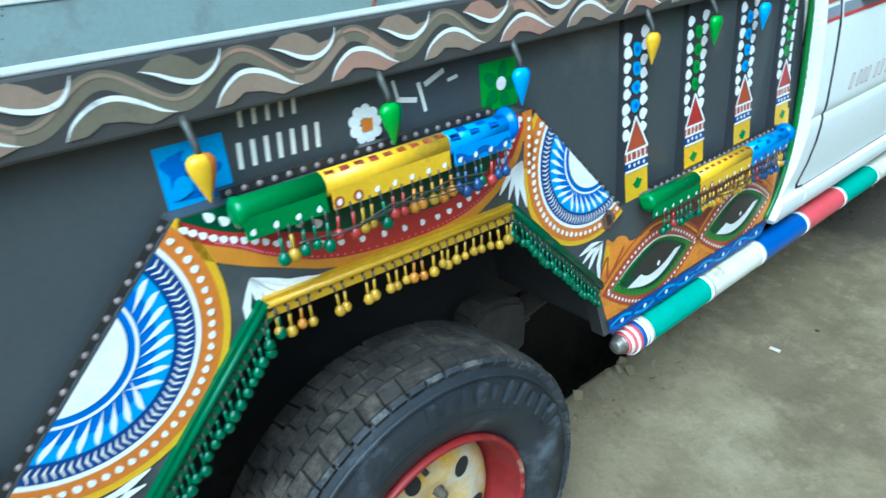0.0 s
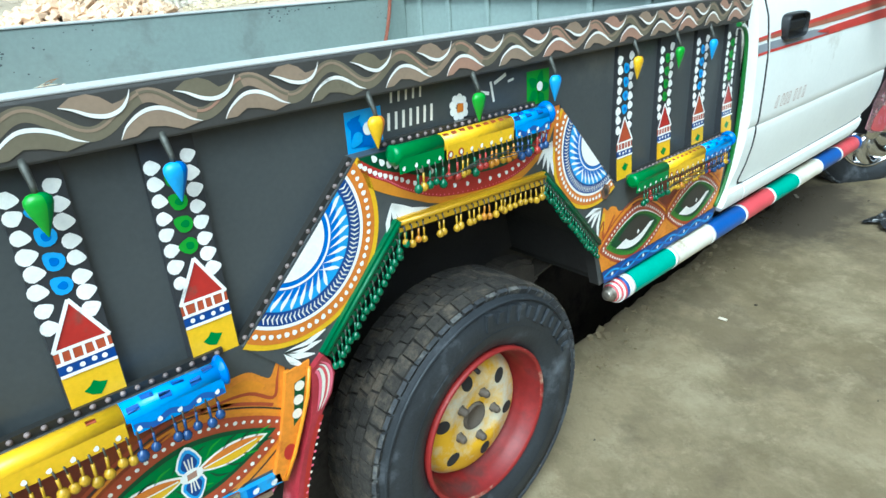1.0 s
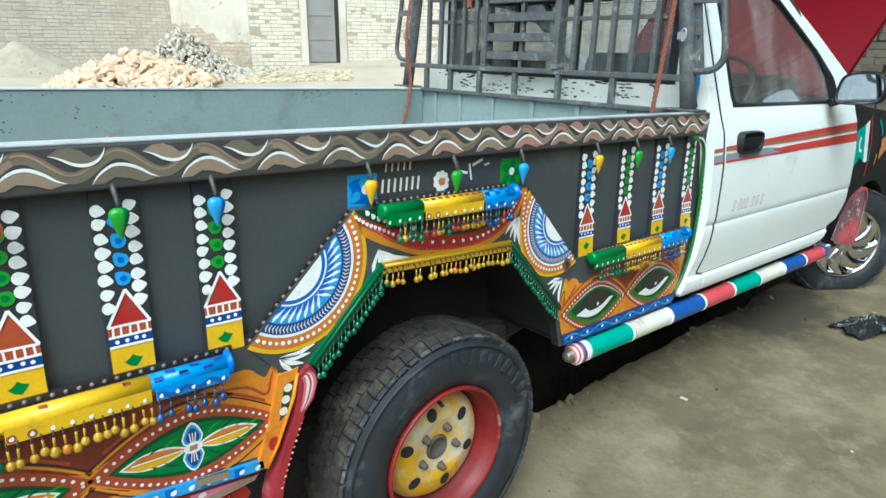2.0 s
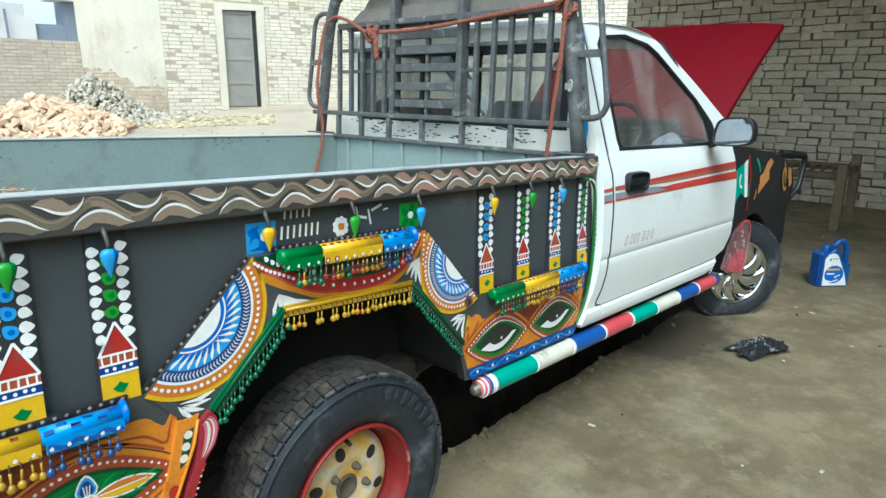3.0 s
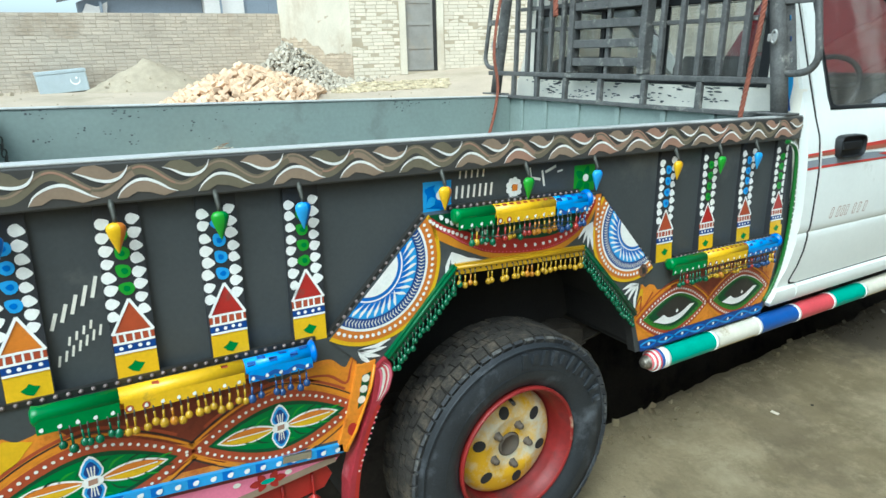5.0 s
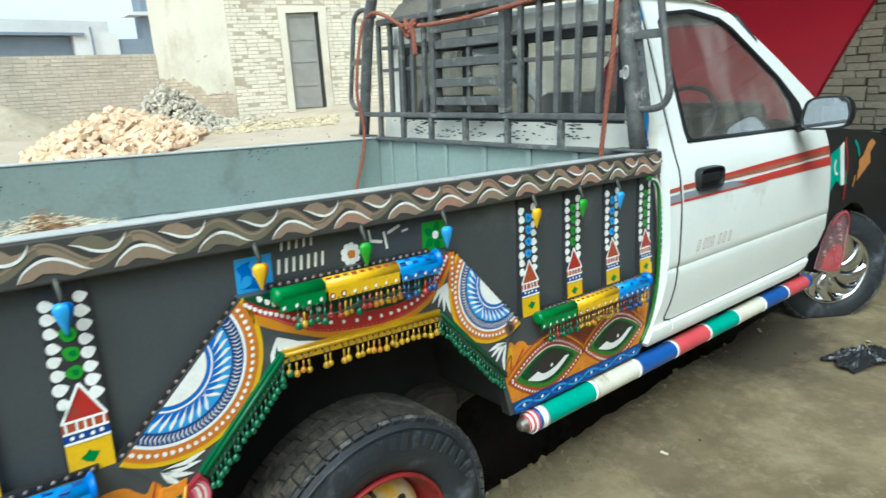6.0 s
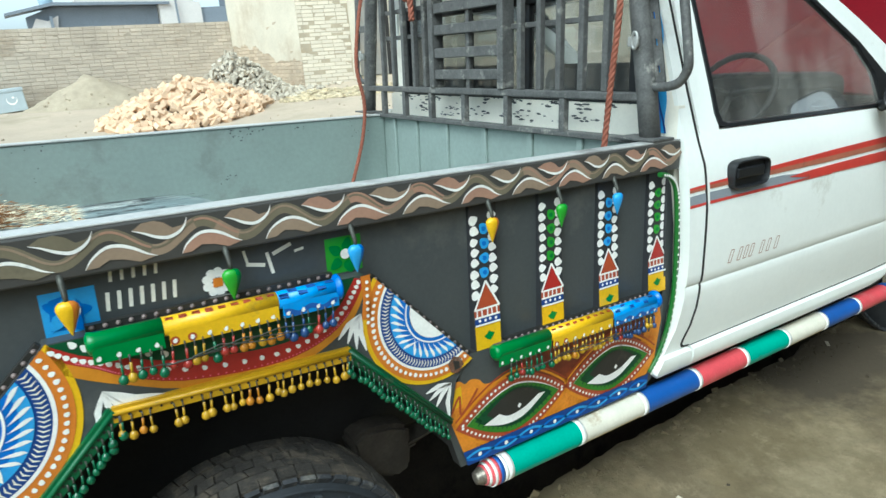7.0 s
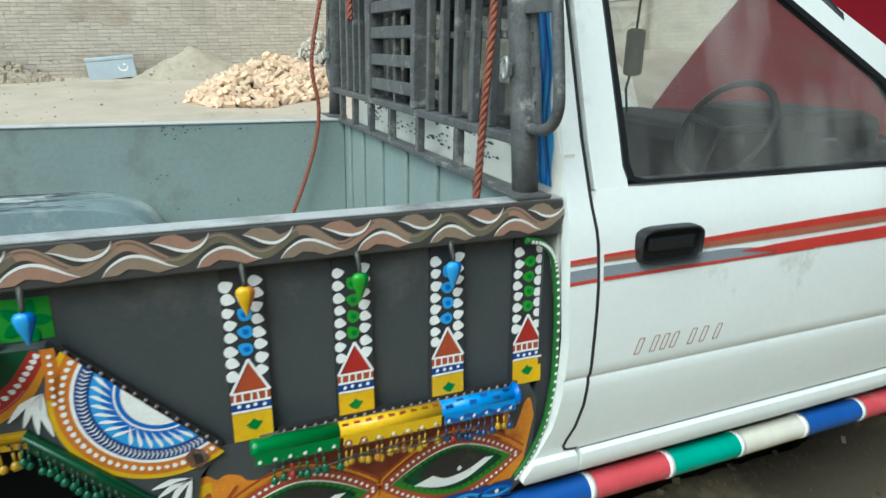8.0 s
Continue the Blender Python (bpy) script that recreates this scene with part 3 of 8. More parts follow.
def bed():
    bm = bmesh.new()
    slab(bm, [(-1.13, 0.75), (-0.32, 0.75), (-0.185, 0.888), (0.225, 0.872), (0.335, 0.75), (1.135, 0.75), (1.175, 0.78), (1.175, 1.05), (1.15, 1.13), (-1.13, 1.13)], 0.022, 0.05, shape=lean, levels=(SILL,))
    part("side_panel", bm, GREY, truck, "dark grey ribbed steel side panel")
    for name, xs in (("rear_lower_panel", [(-1.14, 0.784), (-0.50, 0.784), (-0.40, 0.715), (-0.43, 0.60), (-0.475, 0.505), (-1.12, 0.55)]),
                     ("front_lower_panel", [(0.43, 0.64), (0.49, 0.784), (1.13, 0.784), (1.155, 0.74), (1.15, 0.55), (1.10, 0.51), (0.47, 0.51)])):
        bm = bmesh.new()
        slab(bm, xs, 0.0, 0.03)
        bm.normal_update()
        # edge faces get a near-black colour that keeps them looking shaded
        for f in bm.faces:
            f.material_index = 0 if abs(f.normal.y) > 0.5 else 1
        part(name, bm, [GREY, UNDER], truck)
    # rail: a folded channel with a flat top
    bm = bmesh.new()
    box(bm, -1.16, 1.184, 0.0, 0.044, 1.113, TOP, 0.004)
    part("bed_rail", bm, RAILCHAR, truck, "charcoal bed rail painted with a brown vine")
    bm = bmesh.new()
    box(bm, -1.16, 1.184, 0.003, 0.046, TOP, TOP + 0.004, 0.0015)
    part("rail_cap", bm, RAILTOP, truck, "worn pale grey metal rail top")
    # inside of the bed
    bm = bmesh.new()
    box(bm, -1.13, 1.15, 0.32, FAR - 0.03, 0.62, 0.66)
    part("bed_floor", bm, BEDBLUE, truck)
    for xa, xb in ((-1.13, -0.46), (0.5, 1.15)):
        bm = bmesh.new()
        box(bm, xa, xb, 0.064, 0.3195, 0.622, 0.658)
        part("side_floor", bm, BEDBLUE, truck)
    bm = bmesh.new()
    near = [(0.475 * math.copysign(abs(math.cos(a)) ** 0.6, math.cos(a)) + 0.02, 0.665 + 0.29 * math.sin(a) ** 0.55) for a in [math.pi * (1 - q / 30) for q in range(31)]]
    rows = [[bm.verts.new((x, y, z)) for x, z in near] for y in (0.066, 0.325)]
    for q in range(30):
        bm.faces.new((rows[0][q], rows[0][q + 1], rows[1][q + 1], rows[1][q]))
    bm.faces.new(rows[1])
    part("near_wheelhouse", bm, SCRAPED, truck, "scraped grey-blue wheelhouse inside the bed", smooth=True)
    bm = bmesh.new()
    box(bm, -1.13, 1.15, 0.052, 0.064, 0.92, 1.118)
    part("near_inner_wall", bm, BEDBLUE, truck)
    bm = bmesh.new()
    box(bm, -1.13, 1.13, FAR - 0.05, FAR, 0.60, TOP - 0.004, 0.006)
    fw = part("far_wall", bm, BEDBLUE, truck, "scuffed grey-blue bed wall")
    # chipped spots
    r = random.Random(21)
    bm = bmesh.new()
    for i in range(34):
        cx, cz = r.uniform(-1.0, 1.05), (r.uniform(0.84, 1.15) if i < 18 else r.uniform(1.165, 1.176))
        for k in range(r.randint(1, 7)):
            px, pz, s = cx + r.gauss(0, 0.022), cz + r.gauss(0, 0.012), r.uniform(0.0012, 0.0045)
            vs = [bm.verts.new((px + s * r.uniform(0.5, 1.6) * math.cos(a), FAR - 0.0515, min(1.178, pz + s * r.uniform(0.4, 1.1) * math.sin(a)))) for a in [q * math.tau / 7 for q in range(7)]]
            bm.faces.new(vs)
    part("chipped_paint", bm, CHIPDARK, fw, "dark chipped spots")["kind"] = "stuff"
    bm = bmesh.new()
    box(bm, -1.16, 1.13, FAR - 0.055, FAR + 0.005, TOP - 0.004, TOP + 0.002, 0.002)
    part("far_rail_cap", bm, RAILTOP, truck)
    bm = bmesh.new()
    box(bm, 1.13, 1.16, 0.07, FAR, 0.62, 1.18, 0.004)
    head = part("bed_headboard", bm, BEDBLUE, truck, "grey-blue ribbed bed front wall")
    for y in (0.3, 0.52, 0.76, 1.0, 1.22, 1.4):
        bm = bmesh.new()
        box(bm, 1.118, 1.131, y - 0.012, y + 0.012, 0.66, 1.175, 0.004)
        part("pressed_rib", bm, BEDBLUE, head)
    bm = bmesh.new()
    box(bm, -1.175, -1.12, 0.085, FAR, 0.62, TOP - 0.02, 0.005)
    gate = part("tailgate", bm, SCRAPED, truck, "scuffed grey-blue tailgate, closed")
    bm = bmesh.new()
    box(bm, -1.178, -1.117, 0.085, FAR, TOP - 0.0195, TOP - 0.013, 0.002)
    part("worn_top_edge", bm, RAILTOP, gate, "worn pale top edge of the tailgate")
    bm = bmesh.new()
    sweep(bm, [(-1.15, 1.30, TOP - 0.012), (-1.15, 1.30, TOP + 0.012), (-1.15, 1.40, TOP + 0.014), (-1.15, 1.40, TOP - 0.012)], 0.007, 8)
    part("gate_latch", bm, CABLE, gate, "bent steel tailgate latch")
    for k in range(9):
        turn = pose(-1.095 + 0.003 * k, 1.472 - 0.002 * k, 1.165 - 0.021 * k, 12, 4, 90 * (k % 2) + 20)
        bm = bmesh.new()
        ring = [Vector((0.0075 * math.cos(a), 0, 0.0145 * math.sin(a))) for a in [q * math.tau / 14 for q in range(14)]]
        sweep(bm, [turn @ v for v in ring], 0.0028, 6, closed=True)
        part("chain_link", bm, CABLE, gate)
    bm = bmesh.new()
    hump = [(0.44 * math.copysign(abs(math.cos(a)) ** 0.6, math.cos(a)), 0.66 + 0.295 * math.sin(a) ** 0.55) for a in [math.pi * (1 - q / 30) for q in range(31)]]
    slab(bm, hump, 1.22, 1.5)
    wh = part("wheelhouse", bm, SCRAPED, truck, "scraped grey-blue wheelhouse inside the bed", smooth=True)
    bm = bmesh.new()
    for i in range(46):
        y, xa = 1.235 + 0.255 * r.random(), r.uniform(-0.30, 0.12)
        w, run = r.uniform(0.0012, 0.004), r.uniform(0.08, 0.24)
        q = [bm.verts.new((xa + run * k / 4, y + jy + 0.004 * r.uniform(-1, 1), 0.957)) for jy in (0.0, w) for k in range(5)]
        for k in range(4):
            bm.faces.new((q[k], q[k + 1], q[k + 6], q[k + 5]))
    part("scrape_marks", bm, CHIPDARK, wh, "dark scrape marks")["kind"] = "stuff"


bed()


LAMPRED = mat("dark_maroon_lamp_plastic", srgb("4a1c1a"), 0.3, 0, 0.15, 9, 90, 0.03, srgb("5c4038"), 0.3)
LAMPAMBER = mat("faded_amber_lamp_plastic", srgb("8a3a20"), 0.32, 0, 0.2, 9, 90, 0.03, srgb("5a3026"), 0.3)


def rear_corner():
    """Rounded lamp column behind the last rib, on a painted foot."""
    def column(name, z0, z1, k, mats, label, pick=None):
        bm = bmesh.new()
        n = 32
        plan = [(-1.131 + 0.040 * k * math.copysign(abs(math.cos(a)) ** 0.7, math.cos(a)), 0.048 + 0.037 * k * math.copysign(abs(math.sin(a)) ** 0.7, math.sin(a))) for a in [q * math.tau / n for q in range(n)]]
        rows = [[bm.verts.new((-1.131 + (x + 1.131) * g, 0.048 + (y - 0.048) * g, z)) for x, y in plan] for z, g in ((z0, 0.94), (z0 + 0.006, 1.0), (z1 - 0.006, 1.0), (z1, 0.94))]
        for a, b in zip(rows, rows[1:]):
            for q in range(n):
                f = bm.faces.new((a[q], a[(q + 1) % n], b[(q + 1) % n], b[q]))
                f.smooth = pick is None
                f.material_index = pick(q) if pick else 0
        bm.faces.new(rows[0][::-1])
        bm.faces.new(rows[-1])
        return part(name, bm, mats, truck, label)
    lamp = column("tail_lamp", 0.864, 1.02, 1.0, LAMPRED, "dark maroon tail lamp on the bed corner")
    top = column("upper_lens", 1.0205, 1.108, 0.985, LAMPAMBER, "faded amber lens of the tail lamp")
    top.parent = lamp
    column("painted_foot", 0.786, 0.8635, 1.03, [GREY, SKYB], "grey lamp foot with sky blue patches", lambda q: 1 if q in (17, 18, 22, 23, 24, 25, 29) else 0)
    bm = bmesh.new()
    slab(bm, [(-1.168, 0.83), (-1.160, 0.835), (-1.146, 0.70), (-1.168, 0.695)], 0.006, 0.012)
    band = part("yellow_ribbon", bm, YELLOW, truck, "yellow cloth ribbon hanging at the bed corner")
    bm = bmesh.new()
    lathe(bm, [(0.002, 0.70), (0.010, 0.692), (0.013, 0.672), (0.009, 0.655), (0.014, 0.64), (0.010, 0.615), (0.002, 0.605)], 12, "z", (-1.158, 0.009, 0))
    part("tassel", bm, CHAR, band, "dark frayed tassel")


rear_corner()


DUSTMETAL = mat("dust_caked_steel", srgb("3d3730"), 0.92, 0, 0.35, 14, 120, 0.5, srgb("332e28"), 0.45)


def fender():
    bm = bmesh.new()
    slab(bm, [(-0.505, 0.782), (-0.262, 1.022), (0.26, 1.02), (0.498, 0.785), (0.46, 0.735), (0.44, 0.635), (0.222, 0.868), (-0.19, 0.884), (-0.372, 0.695), (-0.43, 0.70)],
         -0.006, 0.03, shape=lean, levels=(SILL, 0.9))
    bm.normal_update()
    # downward faces coloured near-black, as if in shade
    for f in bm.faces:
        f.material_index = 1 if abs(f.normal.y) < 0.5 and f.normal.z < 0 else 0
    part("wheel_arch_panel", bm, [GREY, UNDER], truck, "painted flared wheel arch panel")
    # dark liner of the wheel well
    bm = bmesh.new()
    arc = [(-0.44, 0.28), (-0.44, 0.60), (-0.382, 0.70), (-0.20, 0.90), (0.232, 0.885), (0.45, 0.645), (0.478, 0.53)]
    rows = [[bm.verts.new((x, y, z)) for x, z in arc] for y in (0.035, 0.31)]
    for i in range(len(arc) - 1):
        bm.faces.new((rows[0][i], rows[0][i + 1], rows[1][i + 1], rows[1][i]))
    bm.faces.new(rows[1])
    bmesh.ops.triangulate(bm, faces=[f for f in bm.faces if len(f.verts) > 4])
    part("wheel_well_liner", bm, UNDER, truck)
    for y in (0.35, FAR - 0.45):
        bm = bmesh.new()
        box(bm, -1.1, 3.3, y, y + 0.1, 0.42, 0.55, 0.01)
        part("chassis_rail", bm, UNDER, truck)
    bm = bmesh.new()
    sweep(bm, [(0, 0.2, 0.36), (0, FAR - 0.2, 0.36)], 0.045, 14)
    lathe(bm, [(0.0, 0.62), (0.09, 0.65), (0.13, 0.72), (0.13, 0.84), (0.09, 0.9), (0.0, 0.93)], 20, "y", (0, 0, 0.36))
    part("rear_axle", bm, UNDER, truck)
    for y in (0.235, FAR - 0.235):
        # leaves of the spring, clamped over the axle
        for k in range(5):
            half = 0.56 - 0.09 * k
            bm = bmesh.new()
            rows = []
            for u in span(-1, 1, 15):
                z = 0.43 - 0.009 * k + 0.055 * (half * u / 0.56) ** 2
                rows.append([bm.verts.new((half * u, y + dy, z + dz)) for dy, dz in ((-0.03, 0), (0.03, 0), (0.03, 0.007), (-0.03, 0.007))])
            for a, b in zip(rows, rows[1:]):
                for q in range(4):
                    bm.faces.new((a[q], b[q], b[(q + 1) % 4], a[(q + 1) % 4]))
            bm.faces.new(rows[0])
            bm.faces.new(rows[-1][::-1])
            part("spring_leaf", bm, DUSTMETAL, truck)
    bm = bmesh.new()
    slab(bm, [(0.29, 0.535), (0.33, 0.555), (0.40, 0.548), (0.452, 0.525), (0.456, 0.47), (0.45, 0.405), (0.41, 0.39), (0.36, 0.415), (0.315, 0.45), (0.30, 0.49)], 0.195, 0.27)
    bmesh.ops.bevel(bm, geom=bm.edges[:], offset=0.012, segments=2, affect="EDGES")
    part("spring_hanger", bm, DUSTMETAL, truck, "dusty cast spring hanger in the wheel well", smooth=True)
    for xa, xb in ((0.5, 2.6), (-1.1, -0.45)):
        bm = bmesh.new()
        box(bm, xa, xb, 0.05, FAR - 0.05, 0.5, 0.55, 0.01)
        part("underfloor", bm, UNDER, truck)
    # unseen plates added on the far side to keep light from under the truck
    for xa, xb in ((-1.13, -0.45), (0.46, 2.6)):
        bm = bmesh.new()
        box(bm, xa, xb, FAR - 0.03, FAR - 0.006, 0.40, 0.6, 0.006)
        part("far_light_blocker", bm, GREY, truck)


fender()


def tyre_mesh(r, rim, y0, y1):
    """Tyre turned about y; y0 is the outer face."""
    bm = bmesh.new()
    h = r - rim
    prof = [(rim - 0.004, y0 + 0.03), (rim + 0.012, y0 + 0.012), (rim + 0.3 * h, y0 + 0.001), (rim + 0.55 * h, y0), (rim + 0.78 * h, y0 + 0.008), (r - 0.014, y0 + 0.022), (r - 0.004, y0 + 0.036),
            (r, y0 + 0.06), (r + 0.001, (y0 + y1) / 2), (r - 0.003, y1 - 0.06), (r - 0.016, y1 - 0.03), (rim + 0.55 * h, y1), (rim, y1 - 0.02)]
    lathe(bm, prof, 96, "y")
    for f in bm.faces:
        c = f.calc_center_median()
        f.material_index = 1 if math.hypot(c.x, c.z) < r - 0.012 else 2
    return bm


def sidewall_relief(owner):
    """Raised bars in place of lettering."""
    r = random.Random(2)
    for start, n in ((20, 11), (205, 9)):
        for k in range(n):
            a = radians(start + k * 7.2)
            h = 0.020 if k % 3 else 0.013
            bm = bmesh.new()
            box(bm, -h, h, -0.0058, 0.003, -0.0075, 0.0075, 0, Matrix.Rotation(-a, 4, "Y") @ Matrix.Translation((0.278, 0.0, 0)) @ Matrix.Rotation(r.uniform(-0.2, 0.2), 4, "Y"))
            part("raised_bar", bm, SIDEWALL, owner)


def rings(bm):
    for rr, y in ((0.245, 0.0005), (0.306, 0.003)):
        lathe(bm, [(rr - 0.003, y + 0.003), (rr, y - 0.002), (rr + 0.003, y + 0.003)], 96, "y", mi=1)


def tread(bm, r, y0, y1, n, rows):
    """Worn tread blocks in staggered rows with thin grooves, and lugs over the shoulder."""
    q = random.Random(rows * 100 + n)
    shares = [1.3, 0.9, 1.0, 0.9, 1.3][:rows]
    unit = (y1 - y0 - 0.036) / sum(shares)
    ya = y0 + 0.018
    for j, share in enumerate(shares):
        w = unit * share
        for k in range(n):
            a = (k + 0.37 * j + q.uniform(-0.03, 0.03)) * math.tau / n
            s = math.tau * r / n * q.uniform(0.42, 0.46)
            vs = box(bm, -0.006, 0.0022 + q.uniform(-0.0014, 0.0012), -w * q.uniform(0.44, 0.475), w * q.uniform(0.44, 0.475), -s, s)
            turn = Matrix.Rotation(-a, 4, "Y") @ Matrix.Translation((r - 0.002, ya + w / 2, 0))
            skew = (-0.12, 0.22, -0.18, 0.2, 0.12)[j] + q.uniform(-0.12, 0.12)
            for v in vs:
                v.co.z += skew * v.co.y
                u = abs(ya + w / 2 + v.co.y - (y0 + y1) / 2) / ((y1 - y0) / 2)
                v.co.x -= 0.012 * max(0.0, u - 0.55) ** 1.5 * 2
                v.co = turn @ v.co
        ya += w
    for k in range(n):
        a = (k + q.uniform(-0.05, 0.05)) * math.tau / n
        s = math.tau * r / n * q.uniform(0.36, 0.42)
        before = set(bm.faces)
        box(bm, -0.032 + q.uniform(-0.003, 0.003), 0.0, -0.0035, 0.006, -s, s, 0, Matrix.Rotation(-a, 4, "Y") @ Matrix.Translation((r - 0.010, y0 + 0.0145, 0)) @ Matrix.Rotation(radians(-28), 4, "Z"))
        for f in set(bm.faces) - before:
            f.material_index = 1
        if k % 2:
            # a sipe's pale lip between two lugs
            before = set(bm.faces)
            box(bm, -0.050, -0.034, -0.0012, 0.004, -s * 0.16, s * 0.16, 0, Matrix.Rotation(-a - 0.5 * math.tau / n, 4, "Y") @ Matrix.Translation((r - 0.006, y0 + 0.0135, 0)) @ Matrix.Rotation(radians(-22), 4, "Z"))
            for f in set(bm.faces) - before:
                f.material_index = 1


HUBDUST = mat("dusty_hub_steel", srgb("5f554a"), 0.75, 0.1, 0.2, 30, 150, 0.1, srgb("5b5145"), 0.3)


def rear_wheel(x, z, ysign, y):
    w = new("rear_wheel")
    w.parent = truck
    w.matrix_basis = Matrix.Translation((x, y, z)) @ Matrix.Diagonal((1, ysign, 1, 1))
    bm = tyre_mesh(0.3325, 0.189, 0.0, 0.188)
    rings(bm)
    t = part("tyre", bm, [RUBBER, SIDEWALL, GROOVE], w, "dusty black all-terrain tyre")
    sidewall_relief(t)
    bm = bmesh.new()
    tread(bm, 0.338, 0.0, 0.188, 58, 5)
    part("tread", bm, [RUBBER, SCUFF], t)["kind"] = "stuff"
    bm = bmesh.new()
    lathe(bm, [(0.185, 0.035), (0.192, 0.018), (0.192, 0.008), (0.187, 0.004), (0.182, 0.010)], 64, "y")
    part("rim_lip", bm, RIMLIP, w, "red rim lip with cream chips")
    bm = bmesh.new()
    lathe(bm, [(0.182, 0.010), (0.178, 0.026), (0.172, 0.034), (0.168, 0.05), (0.163, 0.085), (0.159, 0.09), (0.155, 0.082)], 64, "y")
    part("rim", bm, RIMRED, w, "faded red wheel rim")
    # wheel centre; its oval vents are dark discs laid on for the unlit openings
    bm = bmesh.new()
    prof = [(0.157, 0.082), (0.145, 0.066), (0.132, 0.058), (0.10, 0.052), (0.088, 0.050), (0.076, 0.054), (0.066, 0.057), (0.045, 0.058), (0.036, 0.060)]
    lathe(bm, prof, 64, "y")
    part("wheel_centre", bm, RIMCREAM, w, "cream wheel centre with chipped yellow paint")
    for k in range(6):
        bm = bmesh.new()
        a = k * math.tau / 6 + radians(44)
        ca, sa = math.cos(a), math.sin(a)
        edge = [((0.110 + 0.0195 * math.cos(t)) * ca - 0.0165 * math.sin(t) * sa, (0.110 + 0.0195 * math.cos(t)) * sa + 0.0165 * math.sin(t) * ca) for t in [i * math.tau / 16 for i in range(16)]]
        ring = [bm.verts.new((u, lerp([(0.088, 0.050), (0.10, 0.052), (0.132, 0.058)], math.hypot(u, v)) - 0.0012, v)) for u, v in edge]
        hub = bm.verts.new((0.110 * ca, 0.0523, 0.110 * sa))
        for q in range(16):
            bm.faces.new((hub, ring[q], ring[(q + 1) % 16]))
        part("vent_disc", bm, UNDER, w)
    bm = bmesh.new()
    lathe(bm, [(0.034, 0.066), (0.034, 0.057), (0.031, 0.054), (0.028, 0.054), (0.026, 0.059), (0.0, 0.059)], 32, "y")
    part("hub_cap", bm, HUBDUST, w, "dusty steel hub centre")
    bm = bmesh.new()
    sweep(bm, [(-0.012, 0.075, 0.148), (-0.012, 0.045, 0.146), (-0.012, 0.028, 0.141)], 0.0055, 10)
    part("valve_stem", bm, PLASTIC, w, "black rubber valve stem")
    for k in range(5):
        a = k * math.tau / 5 + radians(65)
        bm = bmesh.new()
        lathe(bm, [(0.0128, 0.064), (0.0128, 0.055), (0.0100, 0.051), (0.0100, 0.042), (0.006, 0.036), (0.0, 0.036)], 6, "y", (0.061 * math.cos(a), 0, 0.061 * math.sin(a)))
        part("lug_nut", bm, HUBDUST, w)
    return w


rear_wheel(0.017, 0.334, 1, -0.035)
rear_wheel(0.017, 0.334, -1, FAR + 0.035)


def front_wheel(x, z, ysign, y):
    w = new("front_wheel")
    w.parent = truck
    w.matrix_basis = Matrix.Translation((x, y, z)) @ Matrix.Rotation(radians(-35), 4, "Z") @ Matrix.Diagonal((1, ysign, 1, 1))
    r = 0.328
    bm = tyre_mesh(r - 0.0035, 0.198, 0.0, 0.21)
    t = part("tyre", bm, [RUBBER, SIDEWALL, GROOVE], w, "black road tyre")
    bm = bmesh.new()
    tread(bm, r - 0.001, 0.0, 0.21, 64, 5)
    part("tread", bm, [RUBBER, SCUFF], t)["kind"] = "stuff"
    bm = bmesh.new()
    lathe(bm, [(0.196, 0.03), (0.203, 0.014), (0.199, 0.004), (0.190, 0.008), (0.182, 0.02), (0.176, 0.06), (0.172, 0.12)], 64, "y")
    part("rim", bm, CHROME, w, "chrome alloy rim")
    bm = bmesh.new()
    lathe(bm, [(0.175, 0.085), (0.0, 0.085)], 40, "y")
    part("brake_disc", bm, UNDER, w)
    for k in range(9):
        bm = bmesh.new()
        a = k * math.tau / 9
        rows = []
        for i in range(7):
            t = i / 6
            rr = 0.04 + 0.148 * t
            tw = a + 0.62 * t * t
            wd = 0.018 + 0.020 * math.sin(math.pi * t) + 0.036 * t
            d = Vector((math.cos(tw), 0, math.sin(tw)))
            s = Vector((-math.sin(tw), 0, math.cos(tw)))
            yy = 0.012 + 0.02 * (1 - t) * 0.4
            rows.append([bm.verts.new(d * rr + s * wd * u + Vector((0, yy + dy, 0))) for u, dy in ((-1, 0.02), (-0.6, 0.0), (0.1, -0.004), (0.7, 0.004), (1, 0.022), (0, 0.04))])
        for p, q in zip(rows, rows[1:]):
            for i in range(6):
                f = bm.faces.new((p[i], p[(i + 1) % 6], q[(i + 1) % 6], q[i]))
                f.smooth = True
        part("spoke", bm, CHROME, w)
    bm = bmesh.new()
    lathe(bm, [(0.055, 0.05), (0.055, 0.018), (0.045, 0.008), (0.0, 0.004)], 32, "y")
    part("hub_cap", bm, CHROME, w)
    return w


front_wheel(3.09, 0.405, 1, 0.045)
front_wheel(3.09, 0.405, -1, FAR - 0.045)


def cab_y(z):
    return lerp([(0.50, 0.02), (0.525, -0.010), (0.537, -0.022), (0.565, -0.0285), (0.585, -0.0255), (0.592, -0.014), (0.62, -0.0185), (0.66, -0.025), (0.72, -0.0325), (0.76, -0.0355), (0.780, -0.0355), (0.788, -0.0325), (0.798, -0.0375), (0.82, -0.0385), (0.9, -0.038), (1.0, -0.036), (1.12, -0.022), (1.2, 0.002), (1.3, 0.03), (1.5, 0.09), (1.66, 0.14), (1.70, 0.17)], z)


